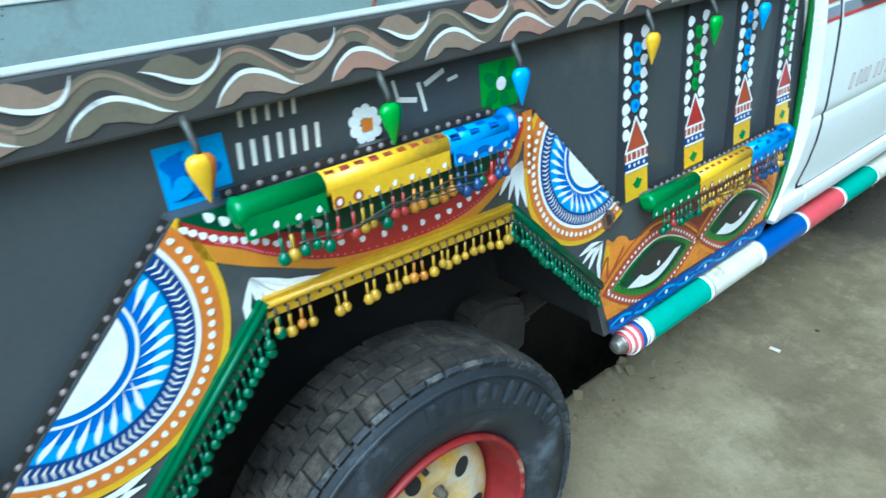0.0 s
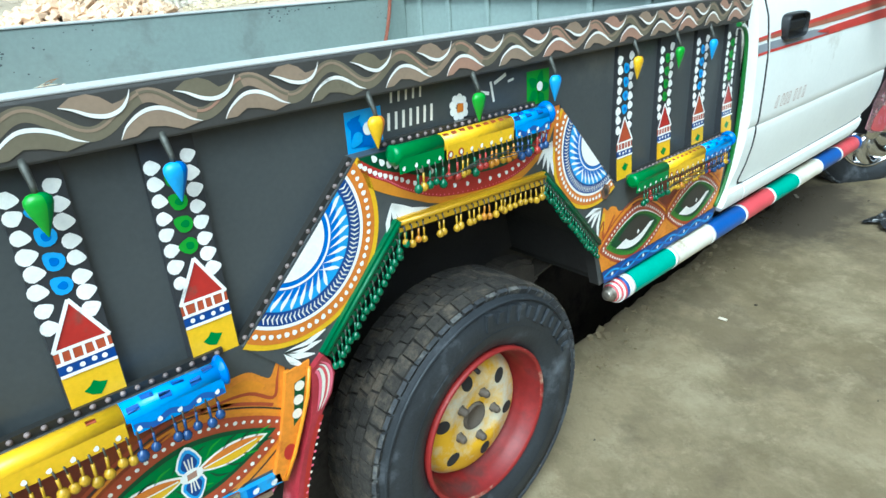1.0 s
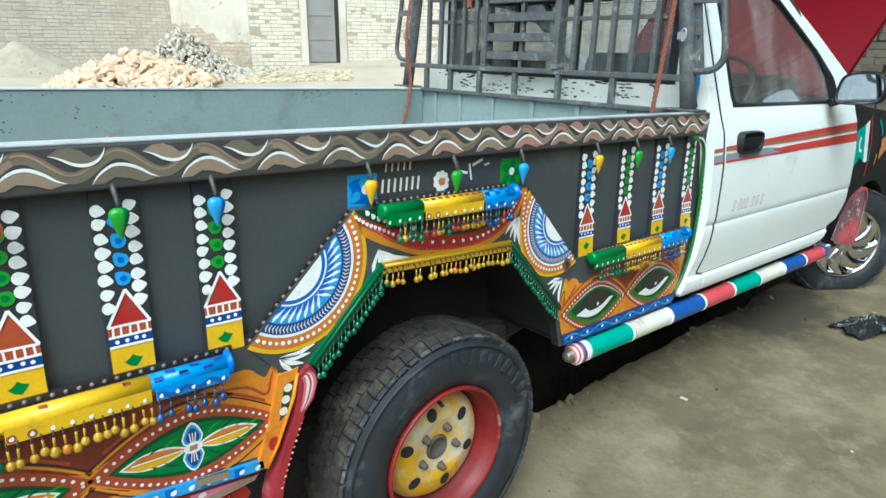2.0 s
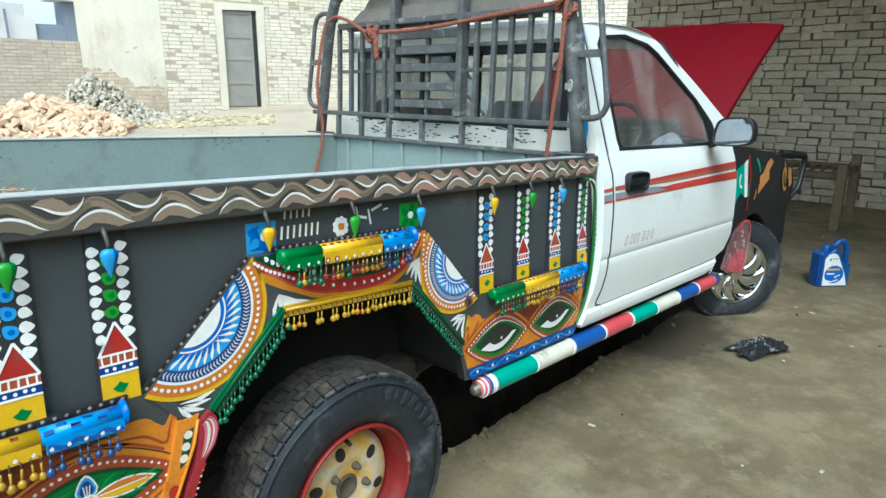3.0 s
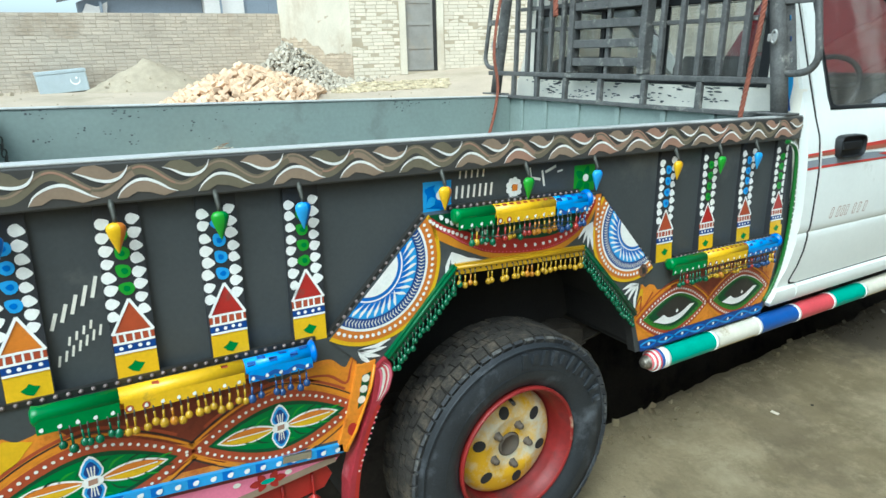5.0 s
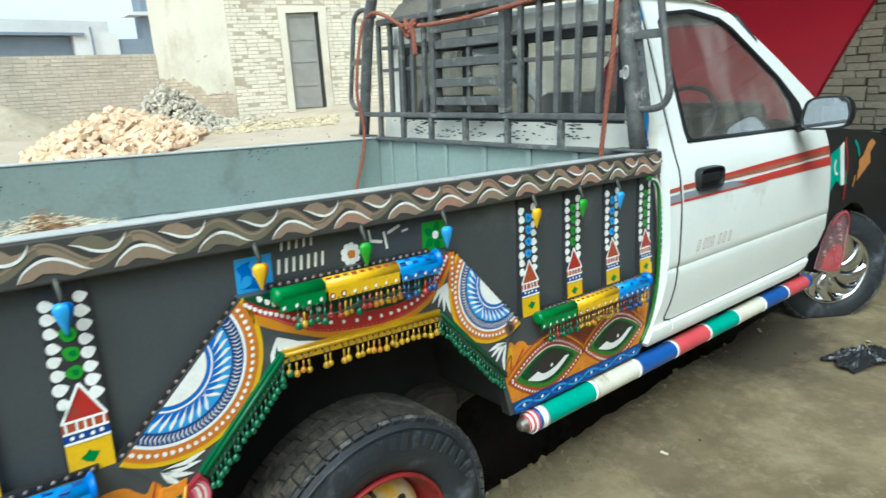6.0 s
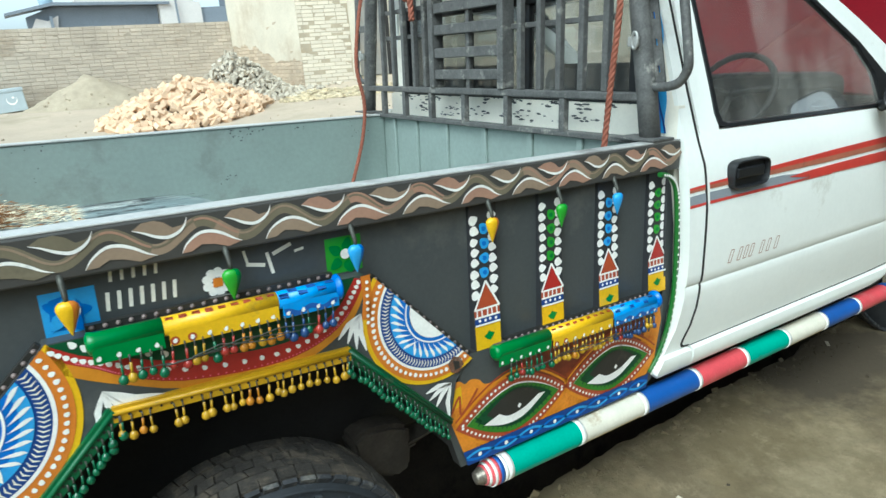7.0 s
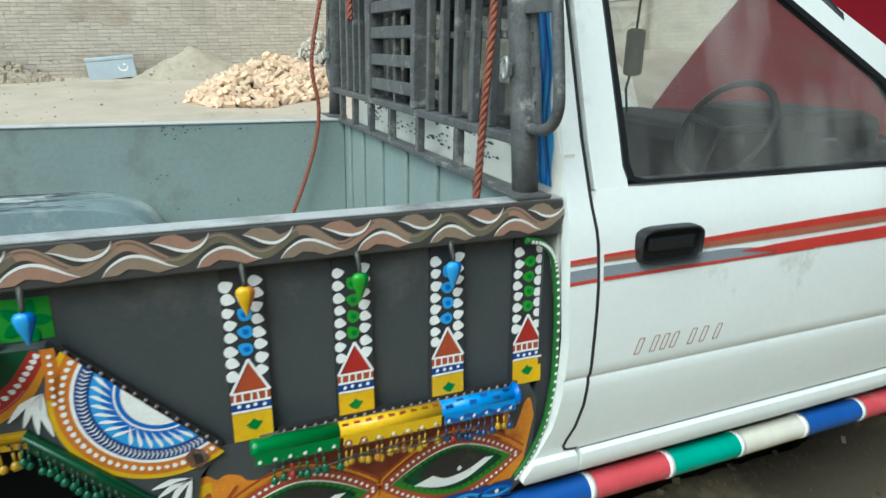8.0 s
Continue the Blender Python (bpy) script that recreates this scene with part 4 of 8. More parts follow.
CHIPPED = mat("chipped_white_back_paint", srgb("f3eee0"), 0.45, 0, 0.06, 9, 120, 0.1, srgb("a59a88"), 0.12)
CAB_LEVELS = (0.527, 0.537, 0.55, 0.565, 0.585, 0.592, 0.62, 0.66, 0.69, 0.72, 0.76, 0.780, 0.784, 0.788, 0.793, 0.798, 0.82, 0.9, 1.0, 1.06, 1.12, 1.16, 1.2, 1.25, 1.3, 1.4, 1.5, 1.6, 1.66)
SEAM = [(x - 0.011, z) for x, z in [(1.236, 1.66), (1.240, 1.5), (1.246, 1.3), (1.258, 1.17), (1.270, 1.09), (1.274, 0.95), (1.273, 0.82), (1.267, 0.72), (1.255, 0.665), (1.239, 0.630), (1.233, 0.612), (1.240, 0.601), (1.270, 0.597)]]


def cab():
    c = truck
    # quarter panel behind the door
    bm = bmesh.new()
    poly = [(1.19, 1.66), (1.19, 1.0), (1.2, 0.88), (1.197, 0.76), (1.184, 0.67), (1.155, 0.60), (1.122, 0.562), (1.118, 0.545), (1.130, 0.530), (1.27, 0.527)] + [(x - 0.0018, z) for x, z in SEAM[::-1]] + [(1.230, 1.66)]
    slab(bm, poly, 0.0, 0.03, shape=cab_y, levels=CAB_LEVELS)
    part("cab_rear_quarter", bm, CABWHITE, c, smooth=True)
    # raised dark strips along the seams imitate the shade in the door gaps
    bm = bmesh.new()
    slab(bm, [(x - 0.003, z - (0.002 if z < 0.61 else 0)) for x, z in SEAM] + [(x + 0.003, z + (0.003 if z < 0.61 else 0)) for x, z in SEAM[::-1]], -0.0028, 0.03, shape=cab_y, levels=CAB_LEVELS)
    part("door_seam_strip", bm, UNDER, c, "raised dark strip for the shaded gap at the door's rear edge")
    bm = bmesh.new()
    slab(bm, [(1.268, 0.6005), (2.30, 0.6005), (2.46, 0.607), (2.46, 0.600), (2.30, 0.5935), (1.268, 0.5935)], -0.0016, 0.03, shape=cab_y)
    part("door_bottom_strip", bm, UNDER, c, "raised dark strip for the shaded gap at the door's lower edge")
    # door skin with the window opening
    bm = bmesh.new()
    lower = [(1.262, 1.2)] + [(x + 0.0018, z) for x, z in SEAM if z < 1.2] + [(2.30, 0.5985), (2.46, 0.605), (2.57, 0.635), (2.618, 0.72), (2.60, 0.95), (2.575, 1.10), (2.56, 1.2)]
    slab(bm, lower, -0.002, 0.02, shape=cab_y, levels=CAB_LEVELS)
    door = part("door", bm, CABWHITE, c, "white cab door with red and grey stripes", smooth=True)
    bm = bmesh.new()
    slab(bm, [(1.258, 1.2), (1.342, 1.2), (1.318, 1.6), (1.244, 1.62), (1.250, 1.3)], -0.001, 0.03, shape=cab_y, levels=CAB_LEVELS)
    slab(bm, [(1.244, 1.62), (1.318, 1.6), (1.345, 1.634), (1.55, 1.657), (1.75, 1.638), (1.84, 1.605), (2.17, 1.42), (2.32, 1.31), (2.36, 1.2), (2.56, 1.2), (2.50, 1.335), (2.21, 1.492), (1.93, 1.632), (1.80, 1.682), (1.60, 1.70), (1.24, 1.69)], -0.001, 0.03, shape=cab_y, levels=CAB_LEVELS)
    part("door_frame", bm, CABWHITE, door, smooth=True)
    bm = bmesh.new()
    out = [(1.372, 1.206), (1.341, 1.215), (1.331, 1.243), (1.312, 1.6), (1.345, 1.636), (1.55, 1.659), (1.75, 1.640), (1.84, 1.607), (2.17, 1.422), (2.32, 1.312), (2.37, 1.206)]
    inn = [(1.398, 1.222), (1.374, 1.230), (1.365, 1.256), (1.342, 1.585), (1.362, 1.608), (1.55, 1.630), (1.74, 1.612), (1.82, 1.582), (2.14, 1.400), (2.235, 1.325), (2.26, 1.222)]
    inn = [(x + (u - x) * (0.45 if u < 2.2 else 0.9), z + (v - z) * 0.5) for (x, z), (u, v) in zip(out, inn)]
    n = len(out)
    for i in range(n):
        j = (i + 1) % n
        slab(bm, [out[i], out[j], inn[j], inn[i]], -0.006, 0.02, shape=cab_y, levels=(1.3, 1.4, 1.5))
    part("window_seal", bm, PLASTIC, door, "black rubber window seal")
    bm = bmesh.new()
    slab(bm, inn, 0.006, 0.010, shape=cab_y, levels=(1.3, 1.4, 1.5))
    g = part("window_pane", bm, GLASS, door, "tinted side window glass")
    g.visible_shadow = False
    bm = bmesh.new()
    def rounded(x0, x1, z0, z1, k):
        pts = []
        for q in range(32):
            a = q * math.tau / 32
            c_, s_ = math.cos(a), math.sin(a)
            pts.append(((x0 + x1) / 2 + (x1 - x0) / 2 * math.copysign(abs(c_) ** k, c_), (z0 + z1) / 2 + (z1 - z0) / 2 * math.copysign(abs(s_) ** k, s_)))
        return pts
    rows = []
    for k, y in ((1.0, -0.026), (1.0, -0.044), (0.96, -0.050), (0.90, -0.052), (0.84, -0.049), (0.80, -0.036)):
        cx, cz = 1.4385, 1.077
        rows.append([bm.verts.new((cx + (x - cx) * (0.92 + 0.08 * k if k < 1 else 1) * (1 - (1 - k) * 0.35), y, cz + (z - cz) * k)) for x, z in rounded(1.352, 1.525, 1.036, 1.118, 0.42)])
    for a, b in zip(rows, rows[1:]):
        for q in range(32):
            bm.faces.new((a[q], a[(q + 1) % 32], b[(q + 1) % 32], b[q]))
    bm.faces.new(rows[-1])
    bmesh.ops.recalc_face_normals(bm, faces=bm.faces[:])
    h = part("handle", bm, PLASTIC, door, "black plastic door handle", smooth=True)
    bm = bmesh.new()
    box(bm, 1.375, 1.50, -0.048, -0.036, 1.066, 1.096, 0.005)
    part("handle_pull", bm, PLASTIC, h)
    # stripes
    art = Art(-0.003, [STRIPERED, STRIPEBROWN, SIDEGREY, WHITE, SALMON], 0.0006, cab_y)
    def run(top, bot, m, lv):
        k = 24
        xs = span(top[0][0], top[-1][0], k)
        art.band([(x, lerp(top, x)) for x in xs], [(x, lerp(bot, x)) for x in xs], m, lv)
    run([(1.272, 1.069), (1.9, 1.092), (2.57, 1.112)], [(1.272, 1.062), (1.9, 1.074), (2.575, 1.088)], STRIPERED, 0)
    run([(1.272, 1.063), (1.9, 1.075), (2.58, 1.089)], [(1.272, 1.053), (1.9, 1.058), (2.58, 1.072)], STRIPEBROWN, 1)
    run([(1.272, 1.044), (1.62, 1.047), (1.86, 1.030)], [(1.272, 1.020), (1.62, 1.020), (1.86, 1.021)], SIDEGREY, 0)
    run([(1.66, 1.038), (1.80, 1.045), (2.59, 1.062)], [(1.66, 1.036), (1.80, 1.020), (2.60, 1.022)], STRIPERED, 2)
    run([(1.272, 1.021), (1.9, 1.024)], [(1.272, 1.013), (1.9, 1.018)], STRIPERED, 1)
    for x in (1.372, 1.415, 1.444, 1.472, 1.525, 1.560, 1.602):
        art.stroke([(x, 0.826), (x + 0.013, 0.862)], 0.0028, SALMON, 1)
        art.stroke([(x + 0.014, 0.827), (x + 0.027, 0.863)], 0.0028, SALMON, 1)
        art.stroke([(x, 0.827), (x + 0.014, 0.827)], 0.0024, SALMON, 1)
        art.stroke([(x + 0.013, 0.863), (x + 0.027, 0.863)], 0.0024, SALMON, 1)
    art.done("door_stripes", door, "red and grey stripes with a worn outline badge")
    art = Art(-0.001, [STRIPERED, STRIPEBROWN, SIDEGREY], 0.0006, cab_y)
    art.poly([(1.191, 1.063), (1.257, 1.066), (1.257, 1.059), (1.191, 1.057)], STRIPERED, 0)
    art.poly([(1.191, 1.057), (1.257, 1.059), (1.258, 1.052), (1.191, 1.050)], STRIPEBROWN, 0)
    art.poly([(1.191, 1.041), (1.258, 1.043), (1.258, 1.019), (1.191, 1.017)], SIDEGREY, 0)
    art.poly([(1.191, 1.017), (1.258, 1.019), (1.259, 1.012), (1.191, 1.010)], STRIPERED, 0)
    art.done("quarter_stripes", c)
    # sill
    bm = bmesh.new()
    slab(bm, [(1.2705, 0.595), (2.32, 0.595), (2.5, 0.600), (2.42, 0.55), (2.3, 0.529), (1.2705, 0.527)], 0.0, 0.05, shape=cab_y, levels=CAB_LEVELS)
    part("sill", bm, CABWHITE, c, smooth=True)
    # roof, back panel, far side, windscreen frame
    bm = bmesh.new()
    ys = span(0.14, FAR - 0.14, 12)
    prof = [(1.19, 1.655), (1.21, 1.685), (1.30, 1.70), (1.6, 1.715), (1.78, 1.70), (1.88, 1.672), (1.94, 1.64)]
    rows = []
    for y in ys:
        k = 1 - ((y - FAR / 2) / (FAR / 2 - 0.14)) ** 4
        rows.append([bm.verts.new((x, y, z - 0.02 + 0.025 * k)) for x, z in prof])
    for a, b in zip(rows, rows[1:]):
        for i in range(len(prof) - 1):
            f = bm.faces.new((a[i], b[i], b[i + 1], a[i + 1]))
            f.smooth = True
    part("roof", bm, CABWHITE, c)
    bm = bmesh.new()
    for y0, y1, z0, z1 in ((0.02, FAR - 0.02, 0.55, 1.272), (0.15, FAR - 0.15, 1.60, 1.67)):
        box(bm, 1.1895, 1.215, y0, y1, z0, z1)
    for far in (False, True):
        vs = box(bm, 1.1895, 1.215, 0.0, 0.15, 1.272, 1.60)
        for v in vs:
            y = v.co.y if v.co.y > 0.1 else cab_y(v.co.z) + 0.012
            v.co.y = FAR - y if far else y
    bmesh.ops.recalc_face_normals(bm, faces=bm.faces[:])
    back = part("cab_back", bm, CHIPPED, c, "chipped white cab back panel")
    r = random.Random(33)
    bm = bmesh.new()
    for i in range(30):
        cy, cz = r.uniform(0.2, 1.4), r.choice((1.205, 1.215, 1.225, 1.262, 1.27))
        for k in range(r.randint(3, 10)):
            py, pz, s = cy + r.gauss(0, 0.03), cz + r.gauss(0, 0.007), r.uniform(0.0025, 0.009)
            bm.faces.new([bm.verts.new((1.1885, py + s * r.uniform(0.8, 2.6) * math.cos(a), pz + s * r.uniform(0.2, 0.6) * math.sin(a))) for a in [-q * math.tau / 8 for q in range(8)]])
    part("chipped_paint", bm, CHIPDARK, back, "dark chipped spots")["kind"] = "stuff"
    bm = bmesh.new()
    for y0, y1, z0, z1 in ((0.15, FAR - 0.15, 1.272, 1.30), (0.15, FAR - 0.15, 1.565, 1.60), (0.15, 0.185, 1.278, 1.565), (FAR - 0.185, FAR - 0.15, 1.278, 1.565), (0.60, 0.625, 1.278, 1.565), (0.93, 0.955, 1.278, 1.565)):
        box(bm, 1.186, 1.214, y0, y1, z0, z1, 0.004)
    part("rear_window_frame", bm, PLASTIC, c, "black rubber frame of the sliding rear window")
    bm = bmesh.new()
    box(bm, 1.20, 1.206, 0.18, FAR - 0.18, 1.27, 1.57)
    g = part("rear_window", bm, TINTED, c)
    g.visible_shadow = False
    bm = bmesh.new()
    far = [(1.19, 0.55), (2.6, 0.55), (2.6, 1.1), (2.56, 1.2), (1.19, 1.2)]
    slab(bm, far, FAR + 0.03, FAR)
    slab(bm, [(1.19, 1.2), (1.345, 1.2), (1.32, 1.62), (1.19, 1.66)], FAR - 0.08, FAR - 0.1)
    slab(bm, [(1.19, 1.62), (1.82, 1.59), (2.42, 1.2), (2.56, 1.2), (1.9, 1.66), (1.19, 1.69)], FAR - 0.09, FAR - 0.12)
    part("far_cab_side", bm, CABWHITE, c)
    bm = bmesh.new()
    slab(bm, [(1.345, 1.2), (1.32, 1.62), (1.82, 1.59), (2.42, 1.2)], FAR - 0.09, FAR - 0.095)
    g = part("far_window", bm, TINTED, c)
    g.visible_shadow = False
    bm = bmesh.new()
    vs = [bm.verts.new(p) for p in ((1.92, 0.15, 1.635), (2.58, 0.06, 1.2), (2.58, FAR - 0.06, 1.2), (1.92, FAR - 0.15, 1.635))]
    ex = bmesh.ops.extrude_face_region(bm, geom=[bm.faces.new(vs)])
    for v in ex["geom"]:
        if isinstance(v, bmesh.types.BMVert):
            v.co += Vector((-0.003, 0, -0.0045))
    bmesh.ops.recalc_face_normals(bm, faces=bm.faces[:])
    g = part("windscreen", bm, GLASS, c)
    g.visible_shadow = False
    for y0, y1 in ((0.012, 0.15), (FAR - 0.012, FAR - 0.15)):
        bm = bmesh.new()
        sweep(bm, [(2.60, y0 + 0.02, 1.19), (1.90, y1, 1.65)], 0.020, 8)
        part("screen_pillar", bm, PLASTIC, c)
    # inside
    bm = bmesh.new()
    box(bm, 2.16, 2.6, 0.06, FAR - 0.06, 0.85, 1.22, 0.06)
    dash = part("dashboard", bm, DASH, c, "dark grey dashboard")
    bm = bmesh.new()
    box(bm, 2.10, 2.45, 0.20, 0.66, 1.10, 1.315, 0.05)
    part("instrument_hood", bm, DASH, dash)
    for y in (0.4, FAR - 0.4):
        bm = bmesh.new()
        box(bm, 1.27, 1.40, y - 0.24, y + 0.24, 0.75, 1.38, 0.05)
        box(bm, 1.3, 1.8, y - 0.25, y + 0.25, 0.68, 0.85, 0.05)
        part("seat", bm, SEATCLOTH, c, "dark cloth cab seat")
    bm = bmesh.new()
    cw = Vector((2.04, 0.43, 1.245))
    ax = Matrix.Rotation(radians(30), 3, "Y")
    sweep(bm, [cw + ax @ Vector((0, 0.163 * math.cos(a), 0.163 * math.sin(a))) for a in [k * math.tau / 28 for k in range(28)]][::1], 0.0115, 8, closed=True)
    for a in (0.2, math.pi - 0.2, -math.pi / 2):
        sweep(bm, [cw, cw + ax @ Vector((0, 0.158 * math.cos(a), 0.158 * math.sin(a)))], 0.012, 6)
    sweep(bm, [cw, cw + Vector((0.25, 0, -0.13))], 0.03, 8)
    part("steering_wheel", bm, PLASTIC, c, "black steering wheel")
    bm = bmesh.new()
    sweep(bm, [(1.78, 0.56, 1.66), (1.775, 0.56, 1.55), (1.77, 0.56, 1.42), (1.765, 0.57, 1.36), (1.77, 0.56, 1.29)], 0.004, 6)
    tag = part("hanging_cord", bm, PLASTIC, c)
    bm = bmesh.new()
    box(bm, 1.742, 1.804, 0.545, 0.572, 1.40, 1.535, 0.013)
    part("hanging_tag", bm, TAGM, tag, "pale tag hanging inside the cab")
    # mirror: a rounded shell with the glass set in it
    key = [(-0.052, 1.215), (-0.056, 1.30), (-0.085, 1.332), (-0.15, 1.340), (-0.208, 1.334), (-0.232, 1.29), (-0.228, 1.24), (-0.205, 1.216), (-0.13, 1.206)]
    n = 40
    def outline(k, x):
        mid = Vector((-0.142, 1.273))
        pts = []
        for i in range(n):
            u = i * len(key) / n
            a, f = int(u), u - int(u)
            p = [Vector(key[(a + d) % len(key)]) for d in (-1, 0, 1, 2)]
            q = 0.5 * (2 * p[1] + (p[2] - p[0]) * f + (2 * p[0] - 5 * p[1] + 4 * p[2] - p[3]) * f * f + (3 * p[1] - p[0] - 3 * p[2] + p[3]) * f ** 3)
            q = mid + (q - mid) * k
            pts.append((x, q.x, q.y))
        return pts
    bm = bmesh.new()
    rows = [[bm.verts.new(p) for p in outline(k, x)] for k, x in ((0.86, 2.158), (0.90, 2.146), (0.97, 2.143), (1.0, 2.152), (0.99, 2.19), (0.90, 2.225), (0.70, 2.245))]
    for a, b in zip(rows, rows[1:]):
        for i in range(n):
            f = bm.faces.new((a[i], a[(i + 1) % n], b[(i + 1) % n], b[i]))
            f.smooth = True
    bm.faces.new(rows[-1])
    bmesh.ops.recalc_face_normals(bm, faces=bm.faces[:])
    mir = part("wing_mirror", bm, PLASTIC, c, "black wing mirror")
    bm = bmesh.new()
    vs = [bm.verts.new(p) for p in outline(0.88, 2.155)]
    f = bm.faces.new(vs)
    f.normal_update()
    if f.normal.x > 0:
        f.normal_flip()
    part("mirror_glass", bm, MIRROR, mir, "clear mirror glass")
    bm = bmesh.new()
    sweep(bm, [(2.2, -0.05, 1.22), (2.28, 0.02, 1.2)], 0.02, 8)
    part("mirror_arm", bm, PLASTIC, mir)


MIRROR = mat("mirror_glass", (0.58, 0.60, 0.61), 0.03, 1.0, 0.02, 8, 60, 0.0)
DASH = mat("dark_grey_dash_plastic", srgb("1d1e20"), 0.7, 0, 0.1, 12, 200, 0.05, srgb("55534d"), 0.15)
TAGM = mat("pale_tag", srgb("d6d0b6"), 0.7, 0, 0.2, 20, 90, 0.1)
SIDEGREY = paint("stripe_grey", "8d9298")
STRIPERED = paint("stripe_red", "c43f36")
STRIPEBROWN = paint("stripe_brown", "a8654f")
SEATCLOTH = mat("dark_seat_cloth", srgb("3c3d40"), 0.95, 0, 0.15, 20, 200, 0.2)
cab()


AMBERF = paint("dull_amber", "b98a3c")
MAPORANGE = paint("dusty_orange", "c9894a")


NOSEBLACK = mat("black_fender_paint", srgb("212223"), 0.4, 0, 0.15, 7, 120, 0.04, srgb("3a3733"), 0.2)


def nose():
    bm = bmesh.new()
    arch = [(3.0 + 0.37 * math.cos(a), 0.42 + 0.37 * math.sin(a)) for a in [radians(v) for v in range(170, 9, -16)]]
    slab(bm, [(2.63, 0.62), (2.61, 0.95), (2.58, 1.11), (2.565, 1.2), (2.9, 1.168), (3.29, 1.133), (3.5, 1.10), (3.66, 1.05), (3.74, 0.98), (3.76, 0.9), (3.70, 0.81), (3.66, 0.6)] + [(x, z) for x, z in arch[::-1]], -0.02, 0.04, shape=lambda z: 0.12 * max(0, z - 0.9))
    fen = part("front_fender", bm, NOSEBLACK, truck, "black front fender with painted flag badge")
    art = Art(-0.022, [TEAL, WHITE, RED, MAPORANGE, GREEN, TAN, RUST, AMBERF], 0.0008, lambda z: 0.12 * max(0, z - 0.9))
    art.poly([(2.68, 1.06), (2.80, 1.09), (2.80, 0.90), (2.74, 0.93), (2.66, 0.88)], TEAL, 0)
    art.stroke([(2.745, 1.03), (2.722, 1.0), (2.73, 0.965), (2.76, 0.96)], 0.016, WHITE, 1)
    art.poly([(2.80, 1.09), (2.86, 1.11), (2.85, 0.90), (2.80, 0.90)], WHITE, 0)
    art.stroke([(2.88, 1.13), (2.90, 1.0), (2.86, 0.82)], 0.018, RED, 1)
    art.done("flag_badge", fen, "green and white flag with a red pole")
    art = Art(-0.022, [TEAL, WHITE, RED, MAPORANGE, GREEN, TAN, RUST, AMBERF], 0.0008, lambda z: 0.12 * max(0, z - 0.9))
    art.poly([(3.20, 1.075), (3.27, 1.10), (3.33, 1.075), (3.24, 1.03), (3.24, 0.975), (3.15, 0.945), (3.11, 0.93), (3.03, 0.90), (3.045, 0.95), (3.07, 0.965), (3.06, 1.0), (3.13, 1.02)], MAPORANGE, 0)
    art.stroke([(3.01, 1.105), (3.05, 1.075), (3.07, 1.025)], 0.022, TEAL, 1)
    art.stroke([(3.00, 0.93), (2.985, 0.90), (2.97, 0.875)], 0.016, MAPORANGE, 1)
    art.stroke([(2.86, 0.965), (2.88, 0.945), (2.865, 0.92), (2.88, 0.90)], 0.010, TEAL, 1)
    art.done("orange_badge", fen, "orange map-shaped painting")
    art = Art(-0.022, [TEAL, WHITE, RED, MAPORANGE, GREEN, TAN, RUST, AMBERF], 0.0008, lambda z: 0.12 * max(0, z - 0.9))
    art.stroke([(3.56 + 0.045 * math.cos(a), 0.955 + 0.065 * math.sin(a)) for a in [k * math.tau / 14 for k in range(13)]], 0.022, AMBERF, 0)
    art.stroke([(3.555, 1.07), (3.57, 1.02), (3.555, 0.96), (3.58, 0.93)], 0.018, AMBERF, 1)
    art.done("ring_badge", fen, "amber ring painting")
    art = Art(-0.022, [TEAL, WHITE, RED, MAPORANGE, GREEN, TAN, RUST, AMBERF], 0.0008, lambda z: 0.12 * max(0, z - 0.9))
    art.poly([(3.63, 1.03), (3.70, 1.015), (3.71, 0.915), (3.64, 0.90)], MAPORANGE, 0)
    art.done("orange_patch", fen, "small orange painted patch")
    bm = bmesh.new()
    slab(bm, [(2.63, 0.62), (2.61, 0.95), (2.45, 1.2), (3.4, 1.12), (3.66, 1.0), (3.62, 0.6), (3.3, 0.6), (2.7, 0.6)], FAR - 0.04, FAR + 0.02)
    part("far_front_fender", bm, NOSEBLACK, truck)
    bm = bmesh.new()
    box(bm, 2.45, 3.6, 0.12, FAR - 0.12, 0.55, 0.9, 0.04)
    part("engine", bm, UNDER, truck, "dark engine block in the open bay")
    bm = bmesh.new()
    box(bm, 3.6, 3.68, 0.05, FAR - 0.05, 0.75, 1.05, 0.02)
    part("grille", bm, PLASTIC, truck)
    bm = bmesh.new()
    box(bm, 3.62, 3.80, 0.0, FAR, 0.48, 0.68, 0.03)
    part("front_bumper", bm, PLASTIC, truck, "black front bumper")
    # bull bar
    bar = new("bull_bar")
    bar.parent = truck
    for y in (-0.03, FAR + 0.03):
        bm = bmesh.new()
        sweep(bm, [(3.76, y + (0.05 if y < 1 else -0.05), 0.78), (3.84, y, 0.88), (3.90, y, 1.02), (3.90, y, 1.085), (3.86, y, 1.105), (3.50, y + (0.04 if y < 1 else -0.04), 1.125)], 0.018, 10)
        part("upright", bm, PLASTIC, bar)
    for z in (0.85, 1.09):
        bm = bmesh.new()
        sweep(bm, [(3.89, -0.04, z), (3.89, FAR + 0.04, z)], 0.018, 10)
        part("crossbar", bm, PLASTIC, bar)
    # raised hood, its painted face towards the screen
    bm = bmesh.new()
    m = Matrix.Translation((2.62, 0, 1.215)) @ Matrix.Rotation(radians(-44), 4, "Y")
    rows = []
    for i in range(9):
        u = i / 8 * 0.96
        inset = 0.12 - 0.07 * (i / 8)
        row = []
        for j in range(13):
            v = j / 12
            y = inset + (FAR - 2 * inset) * v
